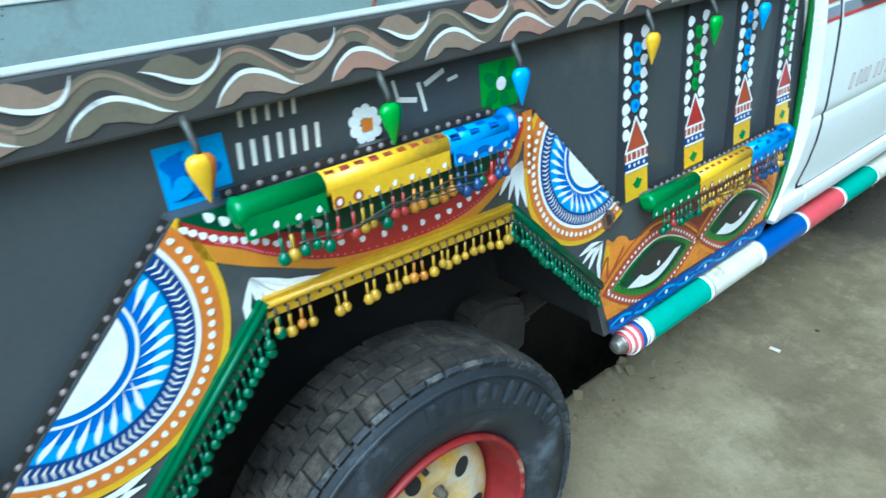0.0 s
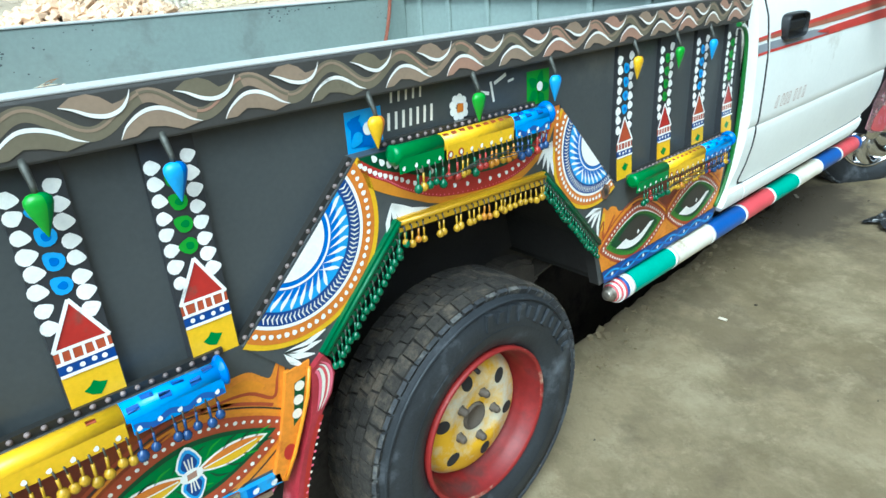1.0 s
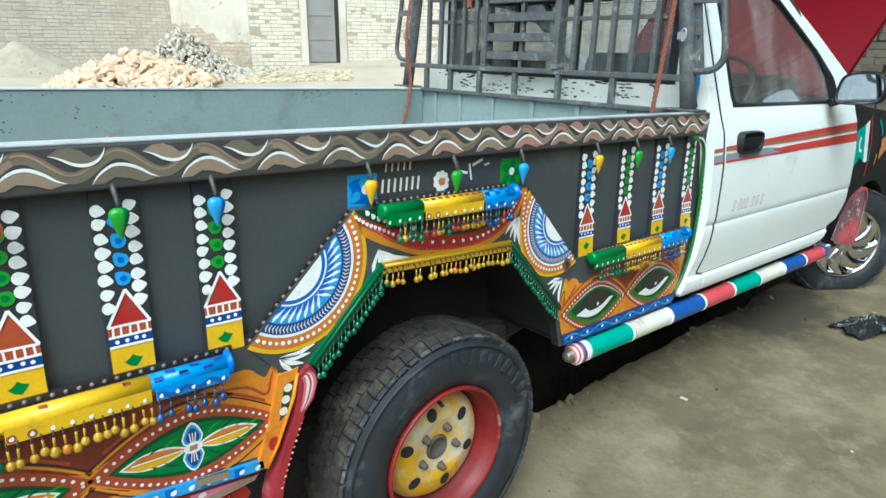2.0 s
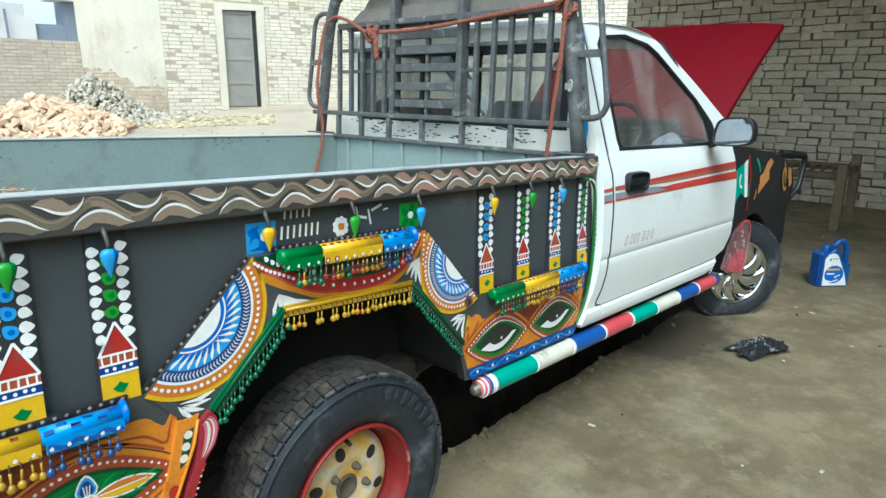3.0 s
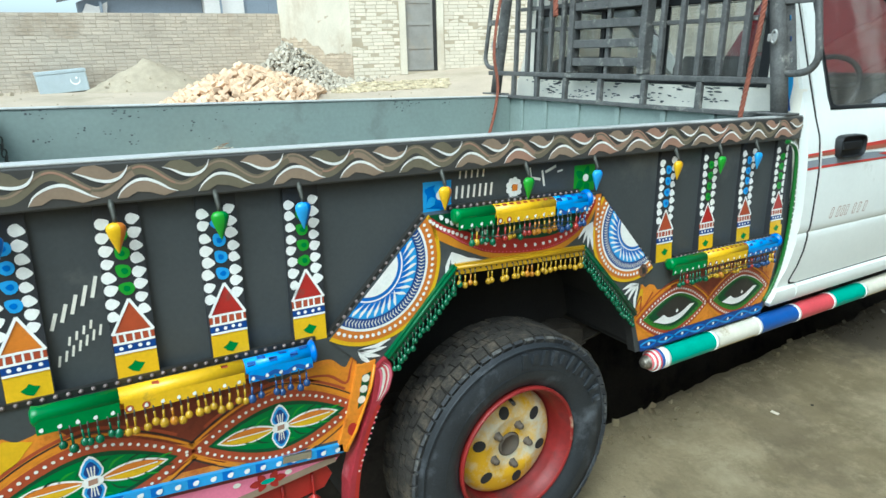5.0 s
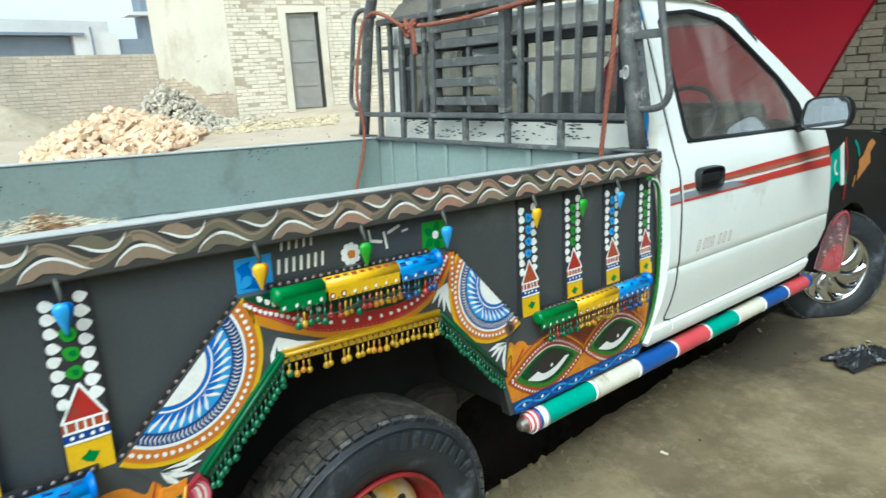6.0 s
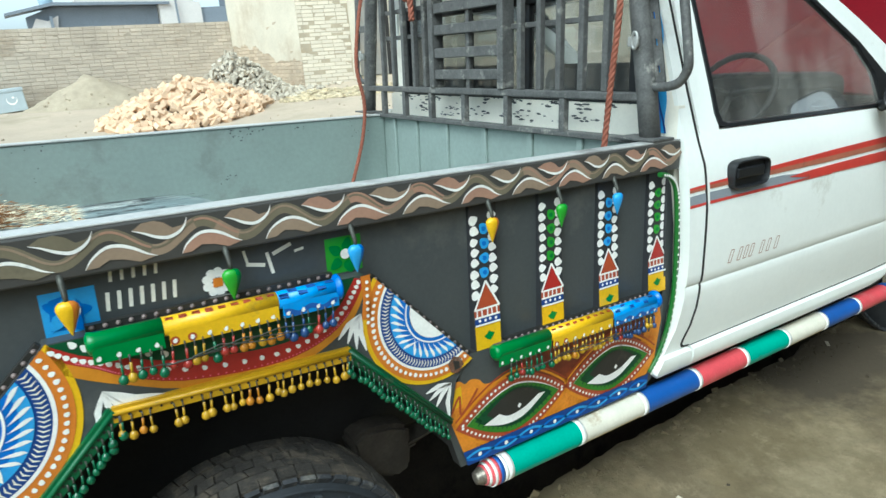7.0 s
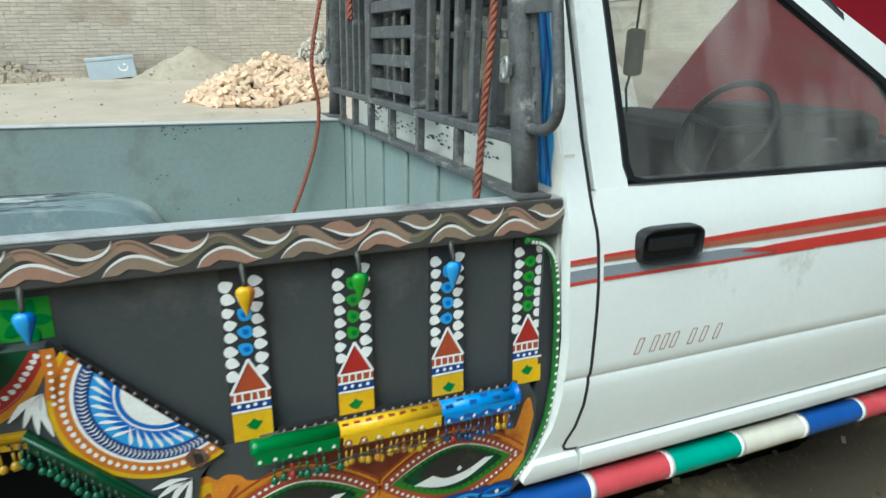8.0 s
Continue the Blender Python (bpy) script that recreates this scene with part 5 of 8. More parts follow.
            row.append(bm.verts.new(m @ Vector((u, y, 0.03 * (1 - (2 * v - 1) ** 4) + 0.02 * math.sin(math.pi * i / 8)))))
        rows.append(row)
    for a, b in zip(rows, rows[1:]):
        for j in range(12):
            f = bm.faces.new((a[j], b[j], b[j + 1], a[j + 1]))
            f.smooth = True
    ex = bmesh.ops.extrude_face_region(bm, geom=bm.faces[:])
    for v in [g for g in ex["geom"] if isinstance(g, bmesh.types.BMVert)]:
        v.co += m.to_3x3() @ Vector((0, 0, -0.03))
    bmesh.ops.recalc_face_normals(bm, faces=bm.faces[:])
    part("raised_hood", bm, MAROON, truck, "raised maroon hood", smooth=True)


nose()


YELLOWED = mat("yellowed_cream_paint", srgb("c4ae62"), 0.5, 0, 0.2, 20, 90, 0.1, srgb("cfc9b0"), 0.5)


def step_bar():
    bar = new("side_step")
    bar.parent = truck
    y, z, r = 0.0, 0.463, 0.0335
    cols = [TEAL, STEPCREAM, NAVYB, PINKRED, TEAL, STEPCREAM, NAVYB, PINKRED]
    x = 0.593
    for i, c in enumerate(cols):
        bm = bmesh.new()
        sweep(bm, [(x + 0.008, y, z), (x + 0.232, y, z)], r, 24, cap=False)
        if c is STEPCREAM:
            for f in bm.faces:
                f.material_index = 1 if f.calc_center_median().z < z - 0.014 else 0
        part("painted_section", bm, [c, YELLOWED], bar)
        bm = bmesh.new()
        sweep(bm, [(x - 0.008, y, z), (x + 0.0085, y, z)], r + 0.0012, 24)
        part("white_ring", bm, WHITE, bar)
        x += 0.24
    for xa, xb, c in ((0.574, 0.585, WHITE), (0.562, 0.574, NAVYB), (0.553, 0.562, PINKRED), (0.546, 0.553, WHITE), (2.512, 2.54, NAVYB)):
        bm = bmesh.new()
        sweep(bm, [(xa, y, z), (xb, y, z)], r + 0.001, 24)
        part("end_ring", bm, c, bar)
    for xa, xb, ra, rb, c in ((0.539, 0.546, 0.029, 0.0315, PINKRED), (0.533, 0.539, 0.026, 0.029, WHITE), (0.528, 0.533, 0.023, 0.026, PINKRED)):
        bm = bmesh.new()
        sweep(bm, [(xa, y, z), (xb, y, z)], ra, 24, radii=[ra, rb])
        part("end_ring", bm, c, bar)
    bm = bmesh.new()
    lathe(bm, [(0.022, 0.529), (0.022, 0.524), (0.017, 0.522), (0.019, 0.518), (0.014, 0.516), (0.016, 0.511), (0.010, 0.508), (0.0, 0.507)], 20, "x", (0, y, z))
    part("end_cap", bm, STEPEND, bar, "scratched bare metal end cap")
    for xx in (0.9, 1.7, 2.35):
        bm = bmesh.new()
        sweep(bm, [(xx, y, z), (xx, 0.12, 0.5), (xx, 0.35, 0.5)], 0.018, 8)
        part("bracket", bm, UNDER, bar)


STEPEND = mat("scratched_step_steel", srgb("8b8378"), 0.4, 0.6, 0.3, 60, 200, 0.2, srgb("5a4030"), 0.4)
NAVYB = paint("royal_blue", "2858a4")
STEPCREAM = mat("stained_cream_paint", srgb("e2dccb"), 0.4, 0, 0.08, 18, 120, 0.05, srgb("a58a5c"), 0.22)
PINKRED = mat("paint_coral_red", srgb("d05058"), 0.4, 0.0, 0.12, 14, 160, 0.05, srgb("d98a86"), 0.4)
step_bar()


def curve3(pts, n):
    """Smooth line through a few points of a plane."""
    out = []
    k = len(pts) - 1
    for q in range(n):
        t = q * k / (n - 1)
        i = min(int(t), k - 1)
        f = t - i
        p = [Vector(pts[max(0, min(k, d))]) for d in (i - 1, i, i + 1, i + 2)]
        v = 0.5 * (2 * p[1] + (p[2] - p[0]) * f + (2 * p[0] - 5 * p[1] + 4 * p[2] - p[3]) * f * f + (3 * p[1] - p[0] - 3 * p[2] + p[3]) * f ** 3)
        out.append((v.x, v.y))
    return out


STEELDULL = mat("dull_latch_steel", srgb("a5a49f"), 0.45, 0.5, 0.2, 40, 200, 0.1)
RUSTY = mat("weathered_grey_brown_board", srgb("7b746a"), 0.8, 0, 0.25, 6, 120, 0.2, srgb("54473c"), 0.4)


def rack():
    r = new("headache_rack")
    r.parent = truck
    X0 = 1.125
    top, low = 1.88, 1.29
    def side(y, far):
        return 1.68 - y if far else y
    for far in (False, True):
        bm = bmesh.new()
        ya, yb = sorted((side(0.0, far), side(0.13, far)))
        box(bm, X0 - 0.05, X0 + 0.03, ya, yb, 1.190, 1.197, 0.002)
        part("foot_plate", bm, BLACKMETAL, r)
        bm = bmesh.new()
        line = [(0.052, 1.19), (0.071, 1.31), (0.102, 1.5), (0.128, 1.67), (0.15, 1.76), (0.185, 1.84), (0.24, 1.875), (0.35, top), (0.80, top)]
        sweep(bm, [(X0, side(y, far), z) for y, z in line], 0.027, 16)
        part("post", bm, BLACKMETAL, r, "thick bent black tube post")
        bm = bmesh.new()
        box(bm, X0 - 0.045, X0 - 0.03, side(0.09, far) - 0.014, side(0.09, far) + 0.014, 1.42, 1.445, 0.003)
        sweep(bm, [(X0 - 0.045, side(0.080, far) + 0.009 * math.cos(a), 1.435 + 0.02 * math.sin(a)) for a in [k * math.tau / 14 for k in range(14)]], 0.004, 6, closed=True)
        part("latch", bm, STEELDULL, r, "small steel latch")
    bm = bmesh.new()
    box(bm, X0 - 0.022, X0 + 0.012, 0.06, FAR + 0.12, low - 0.004, low + 0.018, 0.004)
    part("lower_bar", bm, BLACKMETAL, r)
    bm = bmesh.new()
    box(bm, X0 - 0.025, X0 + 0.02, 0.16, FAR - 0.10, 1.70, 1.725, 0.004)
    part("upper_bar", bm, BLACKMETAL, r)
    bm = bmesh.new()
    box(bm, X0 - 0.02, X0 + 0.02, 0.05, FAR + 0.06, 1.176, 1.192, 0.003)
    part("base_bar", bm, BLACKMETAL, r)
    for y in (0.36, 0.62, 0.86, 1.08, 1.28, 1.46):
        bm = bmesh.new()
        box(bm, X0 - 0.022, X0 + 0.0, y - 0.011, y + 0.011, 1.19, low - 0.004, 0.003)
        part("short_stud", bm, BLACKMETAL, r)
    for y in (0.205, 0.295, 0.385, 0.47, 0.56, 1.12, 1.20, 1.28, 1.365, 1.455):
        bm = bmesh.new()
        box(bm, X0 - 0.016, X0 + 0.004, y - 0.010, y + 0.010, low + 0.018, 1.70, 0.003)
        part("slat", bm, BLACKMETAL, r)
    for y in (0.638, 1.048):
        bm = bmesh.new()
        box(bm, X0 - 0.03, X0 + 0.02, y - 0.015, y + 0.015, low + 0.018, 1.88, 0.004)
        part("mullion", bm, BLACKMETAL, r)
    bm = bmesh.new()
    box(bm, X0 - 0.012, X0 + 0.008, 0.83, 0.85, low, 1.70, 0.003)
    part("slat", bm, BLACKMETAL, r)
    for z in (1.355, 1.43, 1.51, 1.585, 1.65):
        bm = bmesh.new()
        box(bm, X0 - 0.025, X0 - 0.002, 0.656, 1.03, z - 0.017, z + 0.017, 0.003)
        part("cross_slat", bm, BLACKMETAL, r)
    # weathered boards overlapping behind the mullions
    for k, outline in enumerate(([(0.27, 1.69), (1.43, 1.69), (1.43, 1.715), (1.32, 1.785), (0.27, 1.78)], [(0.29, 1.775), (1.33, 1.778), (1.27, 1.842), (0.30, 1.838)], [(0.31, 1.833), (1.27, 1.838), (1.24, 1.90), (0.33, 1.90)])):
        bm = bmesh.new()
        for q in range(2):
            for yy, zz in outline:
                bm.verts.new((X0 + 0.022 + 0.012 * (k % 2) + 0.009 * q, yy, zz))
        bm.verts.ensure_lookup_table()
        m_ = len(outline)
        bm.faces.new(bm.verts[:m_])
        bm.faces.new(bm.verts[m_:][::-1])
        for q in range(m_):
            bm.faces.new((bm.verts[q], bm.verts[m_ + q], bm.verts[m_ + (q + 1) % m_], bm.verts[(q + 1) % m_]))
        bmesh.ops.recalc_face_normals(bm, faces=bm.faces[:])
        part("top_board", bm, RUSTY, r, "weathered grey-brown board")
    for z in (1.50, 1.60):
        bm = bmesh.new()
        box(bm, X0 + 0.006, X0 + 0.02, 0.18, FAR - 0.1, z - 0.008, z + 0.008, 0.002)
        part("tie_bar", bm, BLACKMETAL, r)
    for far in (False, True):
        bm = bmesh.new()
        loop = curve3([(0.19, 1.745), (0.145, 1.775), (0.09, 1.785), (0.04, 1.772), (0.012, 1.73), (0.0, 1.66), (-0.022, 1.53), (-0.045, 1.40), (-0.044, 1.36), (-0.022, 1.332), (0.02, 1.322), (0.085, 1.322)], 44)
        sweep(bm, [(X0, side(y, far), z) for y, z in loop], 0.0115, 10)
        part("side_loop", bm, BLACKMETAL, r, "bent black tube side loop")
        bm = bmesh.new()
        def at(z):
            return 0.035 + (z - 1.33) * 0.19
        steps = span(1.325, 1.775, 29)
        cols = (-0.016, -0.004, 0.004, 0.016)
        grid = [[bm.verts.new((X0 + 0.004, side(u + at(z), far), z)) for u in cols] for z in steps]
        for q in range(28):
            for k in range(3):
                if k == 1 and q % 4 == 2:
                    continue
                bm.faces.new((grid[q][k], grid[q][k + 1], grid[q + 1][k + 1], grid[q + 1][k]))
        ex = bmesh.ops.extrude_face_region(bm, geom=bm.faces[:])
        for v in ex["geom"]:
            if isinstance(v, bmesh.types.BMVert):
                v.co.x += 0.005
        bmesh.ops.recalc_face_normals(bm, faces=bm.faces[:])
        part("side_strap", bm, BLACKMETAL, r, "flat perforated steel strap")
        bm = bmesh.new()
        ya, yb = sorted((side(-0.022, far), side(0.13, far)))
        box(bm, X0 - 0.008, X0 + 0.004, ya, yb, 1.535, 1.562, 0.002)
        part("side_tie", bm, BLACKMETAL, r)


rack()

# ---- painted ornament of the bed ----
rnd = random.Random(7)


def jit(a=0.0012):
    return rnd.uniform(-a, a)


def curve(pts, n=28):
    """Smooth line through a few points."""
    out = []
    k = len(pts) - 1
    for s in range(n):
        t = s * k / (n - 1)
        i = min(int(t), k - 1)
        f = t - i
        p = [pts[max(0, min(k, j))] for j in (i - 1, i, i + 1, i + 2)]
        out.append(tuple(0.5 * (2 * p[1][d] + (p[2][d] - p[0][d]) * f + (2 * p[0][d] - 5 * p[1][d] + 4 * p[2][d] - p[3][d]) * f * f + (3 * p[1][d] - p[0][d] - 3 * p[2][d] + p[3][d]) * f ** 3) for d in (0, 1)))
    return out


def rail_vine():
    art = Art(0.0, SIDE_MATS, 0.0005)
    per, first = 0.1358, 0.533
    k0 = int((first + 1.15) / per)
    # vine in alternating stretches of olive and brown
    us = span(-1.177, 1.182, 420)
    def bend(u):
        """The painter drew the last waves closer together."""
        return u + 0.012 * max(0.0, (-0.68 - u) / 0.44)
    def wave(u, off=0.0):
        return (bend(u), 1.1525 + off + 0.0175 * math.cos(math.tau * (u - first + 0.008) / per))
    for off, w, lv in ((0.0, 0.018, 0), (0.0042, 0.0036, 1)):
        left, right = [], []
        for u in us:
            slope = -0.0175 * math.tau / per * math.sin(math.tau * (u - first + 0.008) / per)
            d = math.hypot(1, slope)
            x, z = wave(u, off)
            left.append((x - slope / d * w / 2, z + w / 2 / d))
            right.append((x + slope / d * w / 2, z - w / 2 / d))
        for i in range(len(us) - 1):
            k = int((us[i] + 2) / (per / 2))
            m = ((OLIVE, SALMON, OLIVE, TAN) if us[i] > 0 else (OLIVE, TAN, OLIVE, OLIVE))[(k * 7 // 3) % 4] if lv == 0 else (TAN, OLIVE, TAN, SALMON)[(k * 7 // 3) % 4]
            art.poly([left[i], left[i + 1], right[i + 1], right[i]], m, lv)
    for i in range(-k0, 6):
        c = bend(first + i * per + jit(0.004))
        if c < -1.12 or c > 1.14:
            continue
        s = rnd.uniform(0.92, 1.08)
        fill = (SALMON, TAN)[i % 2] if c > -0.1 else (TAN, OLIVE)[i % 3 == 0]
        arc = [(-0.046, 1.1225), (-0.036, 1.1375), (-0.016, 1.1505), (0.004, 1.152), (0.024, 1.144), (0.042, 1.1325), (0.056, 1.127)]
        arc = curve([(c + u * s, z + jit(0.0008)) for u, z in arc], 22)
        art.poly(arc + [(c + 0.03, 1.121), (c + 0.008, 1.129), (c - 0.012, 1.132), (c - 0.028, 1.123)], fill, 2)
        art.stroke(arc, 0.0054, WHITE, 3, taper=True)
        t = bend(first + (i + 0.5) * per) + jit(0.003)
        if t < 1.15:
            cup = [(-0.041, 1.171), (-0.026, 1.1655), (-0.008, 1.1565), (0.010, 1.153), (0.026, 1.158), (0.036, 1.168), (0.041, 1.179)]
            cup = curve([(t + u * s, z + jit(0.0008)) for u, z in cup], 22)
            art.poly(cup[:-3] + [(t + 0.018, 1.166), (t + 0.006, 1.176), (t - 0.008, 1.1815), (t - 0.026, 1.180)], (TAN, SALMON)[i % 2] if c > -0.1 else (OLIVE, TAN)[i % 2], 2)
            art.stroke(cup, 0.0054, WHITE, 3, taper=True)
    art.done("vine_painting", truck, "brown and white wavy vine painted along the rail")


rail_vine()


def rib(x, tint, dark, tri):
    bm = bmesh.new()
    slab(bm, [(x - 0.036, 0.783), (x + 0.036, 0.783), (x + 0.036, 1.116), (x - 0.036, 1.116)], 0.0, 0.024, shape=rib_lean, levels=(0.94,))
    r = part("rib", bm, BLACK, truck, "raised black side rib with painted tower")
    a = Art(0.0, SIDE_MATS, 0.0006, rib_lean)
    h = 0.0345
    a.poly([(x - h, 0.784), (x + h, 0.784), (x + h, 0.842), (x - h, 0.842)], YELLOW, 0)
    lx, lz = x + jit(0.003), 0.811 + jit(0.002)
    a.poly([(lx - 0.015, lz + 0.001), (lx - 0.006, lz + 0.006), (lx - 0.001, lz + 0.012), (lx + 0.006, lz + 0.007), (lx + 0.015, lz + 0.004), (lx + 0.009, lz - 0.004), (lx + 0.003, lz - 0.011), (lx - 0.007, lz - 0.007)], GREEN, 1)
    a.poly([(x - h, 0.841), (x + h, 0.841), (x + h, 0.860), (x - h, 0.860)], NAVY, 1)
    for i in range(4):
        a.disc(x - 0.022 + 0.0147 * i + jit(), 0.8505 + jit(), 0.0036, WHITE, 2, n=9)
    a.poly([(x - h, 0.859), (x + h, 0.859), (x + h, 0.878), (x - h, 0.878)], RUST, 1)
    for z in (0.8415, 0.8595, 0.8775):
        a.stroke([(x - h, z + jit(0.0006)), (x, z + jit(0.0006)), (x + h, z + jit(0.0006))], 0.0044, WHITE, 3)
    for i in range(5):
        u = x - 0.027 + 0.0135 * i + jit()
        a.stroke([(u, 0.860), (u + jit(), 0.877)], 0.0036, WHITE, 2)
    a.poly([(x - 0.033, 0.878), (x + 0.033, 0.878), (x + jit(), 0.938)], tri, 1)
    a.stroke([(x - 0.034, 0.877), (x, 0.939)], 0.0050, WHITE, 4)
    a.stroke([(x + 0.034, 0.877), (x, 0.939)], 0.0050, WHITE, 4)
    for side in (-1, 1):
        for i in range(8):
            z = 0.910 + 0.0238 * i + (0.006 if side > 0 else 0)
            if z > 1.09:
                continue
            a.drop(x + side * 0.0245 - 0.002 + jit(0.0015), z + jit(0.0015), 0.0106 + jit(0.0008), 0.0 + jit(0.4), WHITE, 1, 1.22, 0.45)
    for i in range(4):
        z = 0.958 + 0.0325 * i
        a.drop(x + jit(0.002), z, 0.0125, 2.6 + jit(0.5), tint, 2, 1.25)
        a.drop(x + jit(0.001), z, 0.0055, 2.6 + jit(0.5), dark, 3, 1.2)
    a.done("rib_painting", r, "painted tower with white drops and rosettes")


for i, x in enumerate((-1.041, -0.872, -0.7055, -0.5425)):
    rib(x, (SKYB, LGREEN)[i % 2], (BLUE, GREEN)[i % 2], (ORANGE, RUST, RED, RED)[i])
for i, x in enumerate((0.5565, 0.750, 0.941, 1.1255)):
    rib(x, (SKYB, LGREEN)[i % 2], (BLUE, GREEN)[i % 2], (RUST, RED, RUST, RED)[i])


def half_sun(art, c, p, R, side, off):
    """Part of a sun whose middle lies outside the straight edge through c towards p."""
    dx, dz = p[0] - c[0], p[1] - c[1]
    d = math.hypot(dx, dz)
    dx, dz = dx / d, dz / d
    nx, nz = (dz * side, -dx * side)
    c = (c[0] - off * nx, c[1] - off * nz)
    def at(r, th):
        return (c[0] + R * r * (math.cos(th) * dx + math.sin(th) * nx), c[1] + R * r * (math.cos(th) * dz + math.sin(th) * nz))
    def lo(r):
        return math.asin(min(1.0, (off + 0.0015) / (R * r)))
    def ring(r0, r1, m, lv, n=40):
        us = span(0, 1, n)
        art.band([at(r1, lo(r1) + (math.pi - 2 * lo(r1)) * u) for u in us], [at(r0, lo(r0) + (math.pi - 2 * lo(r0)) * u) for u in us], m, lv)
    ring(0.94, 1.03, YELLOW, 1)
    ring(0.83, 0.975, ORANGE, 2)
    ring(0.795, 0.832, WHITE, 3)
    ring(0.66, 0.797, NAVY, 3)
    ring(0.39, 0.665, BLUE, 3)
    ring(0.555, 0.66, SKYB, 4)
    def rays(r, n):
        a = lo(r)
        return [a + (math.pi - 2 * a) * (i + 0.5) / n for i in range(n)]
    for th in rays(0.90, 30):
        x, z = at(0.90, th)
        art.drop(x, z, 0.0043 + jit(0.0005), th * 0.9 + jit(0.3), WHITE, 4, 1.25)
    for th in rays(0.72, 42):
        art.stroke([at(0.685, th - 0.014), at(0.73, th + 0.016), at(0.78, th - 0.010)], 0.0034, CREAM, 5, taper=True)
    n = 15
    for i, th in enumerate(rays(0.56, n)):
        sway = 0.24 if i < n / 2 else -0.24
        wide = 0.041
        us = span(0, 1, 8)
        pts = [(0.455 + 0.205 * u, th + sway * (1 - u) ** 1.6 - 0.3 * sway + wide * math.sin(math.pi * min(1, u ** 1.35))) for u in us]
        back = [(0.455 + 0.205 * u, th + sway * (1 - u) ** 1.6 - 0.3 * sway - wide * math.sin(math.pi * min(1, u ** 1.35))) for u in us[::-1]][1:-1]
        if min(math.sin(t) * R * r for r, t in pts + back) < off:
            continue
        art.poly([at(r, t) for r, t in pts + back], WHITE, 5)
    ring(0.43, 0.452, WHITE, 5)
    k = lo(0.385)
    art.poly([at(0.385, k + (math.pi - 2 * k) * u) for u in span(0, 1, 22)], WHITE, 5)


def leaf_spray(art, base, tips, w, lv=4):
    for tx, tz in tips:
        bx, bz = base
        mx, mz = (bx + tx) / 2 + (tz - bz) * 0.08, (bz + tz) / 2 - (tx - bx) * 0.08
        art.stroke([(bx, bz), ((bx + mx) / 2, (bz + mz) / 2), (mx, mz), ((mx + tx) / 2, (mz + tz) / 2), (tx, tz)], w, WHITE, lv, taper=True)


AMBERBAND = paint("amber_band", "c98420")
SIDE_MATS.append(AMBERBAND)


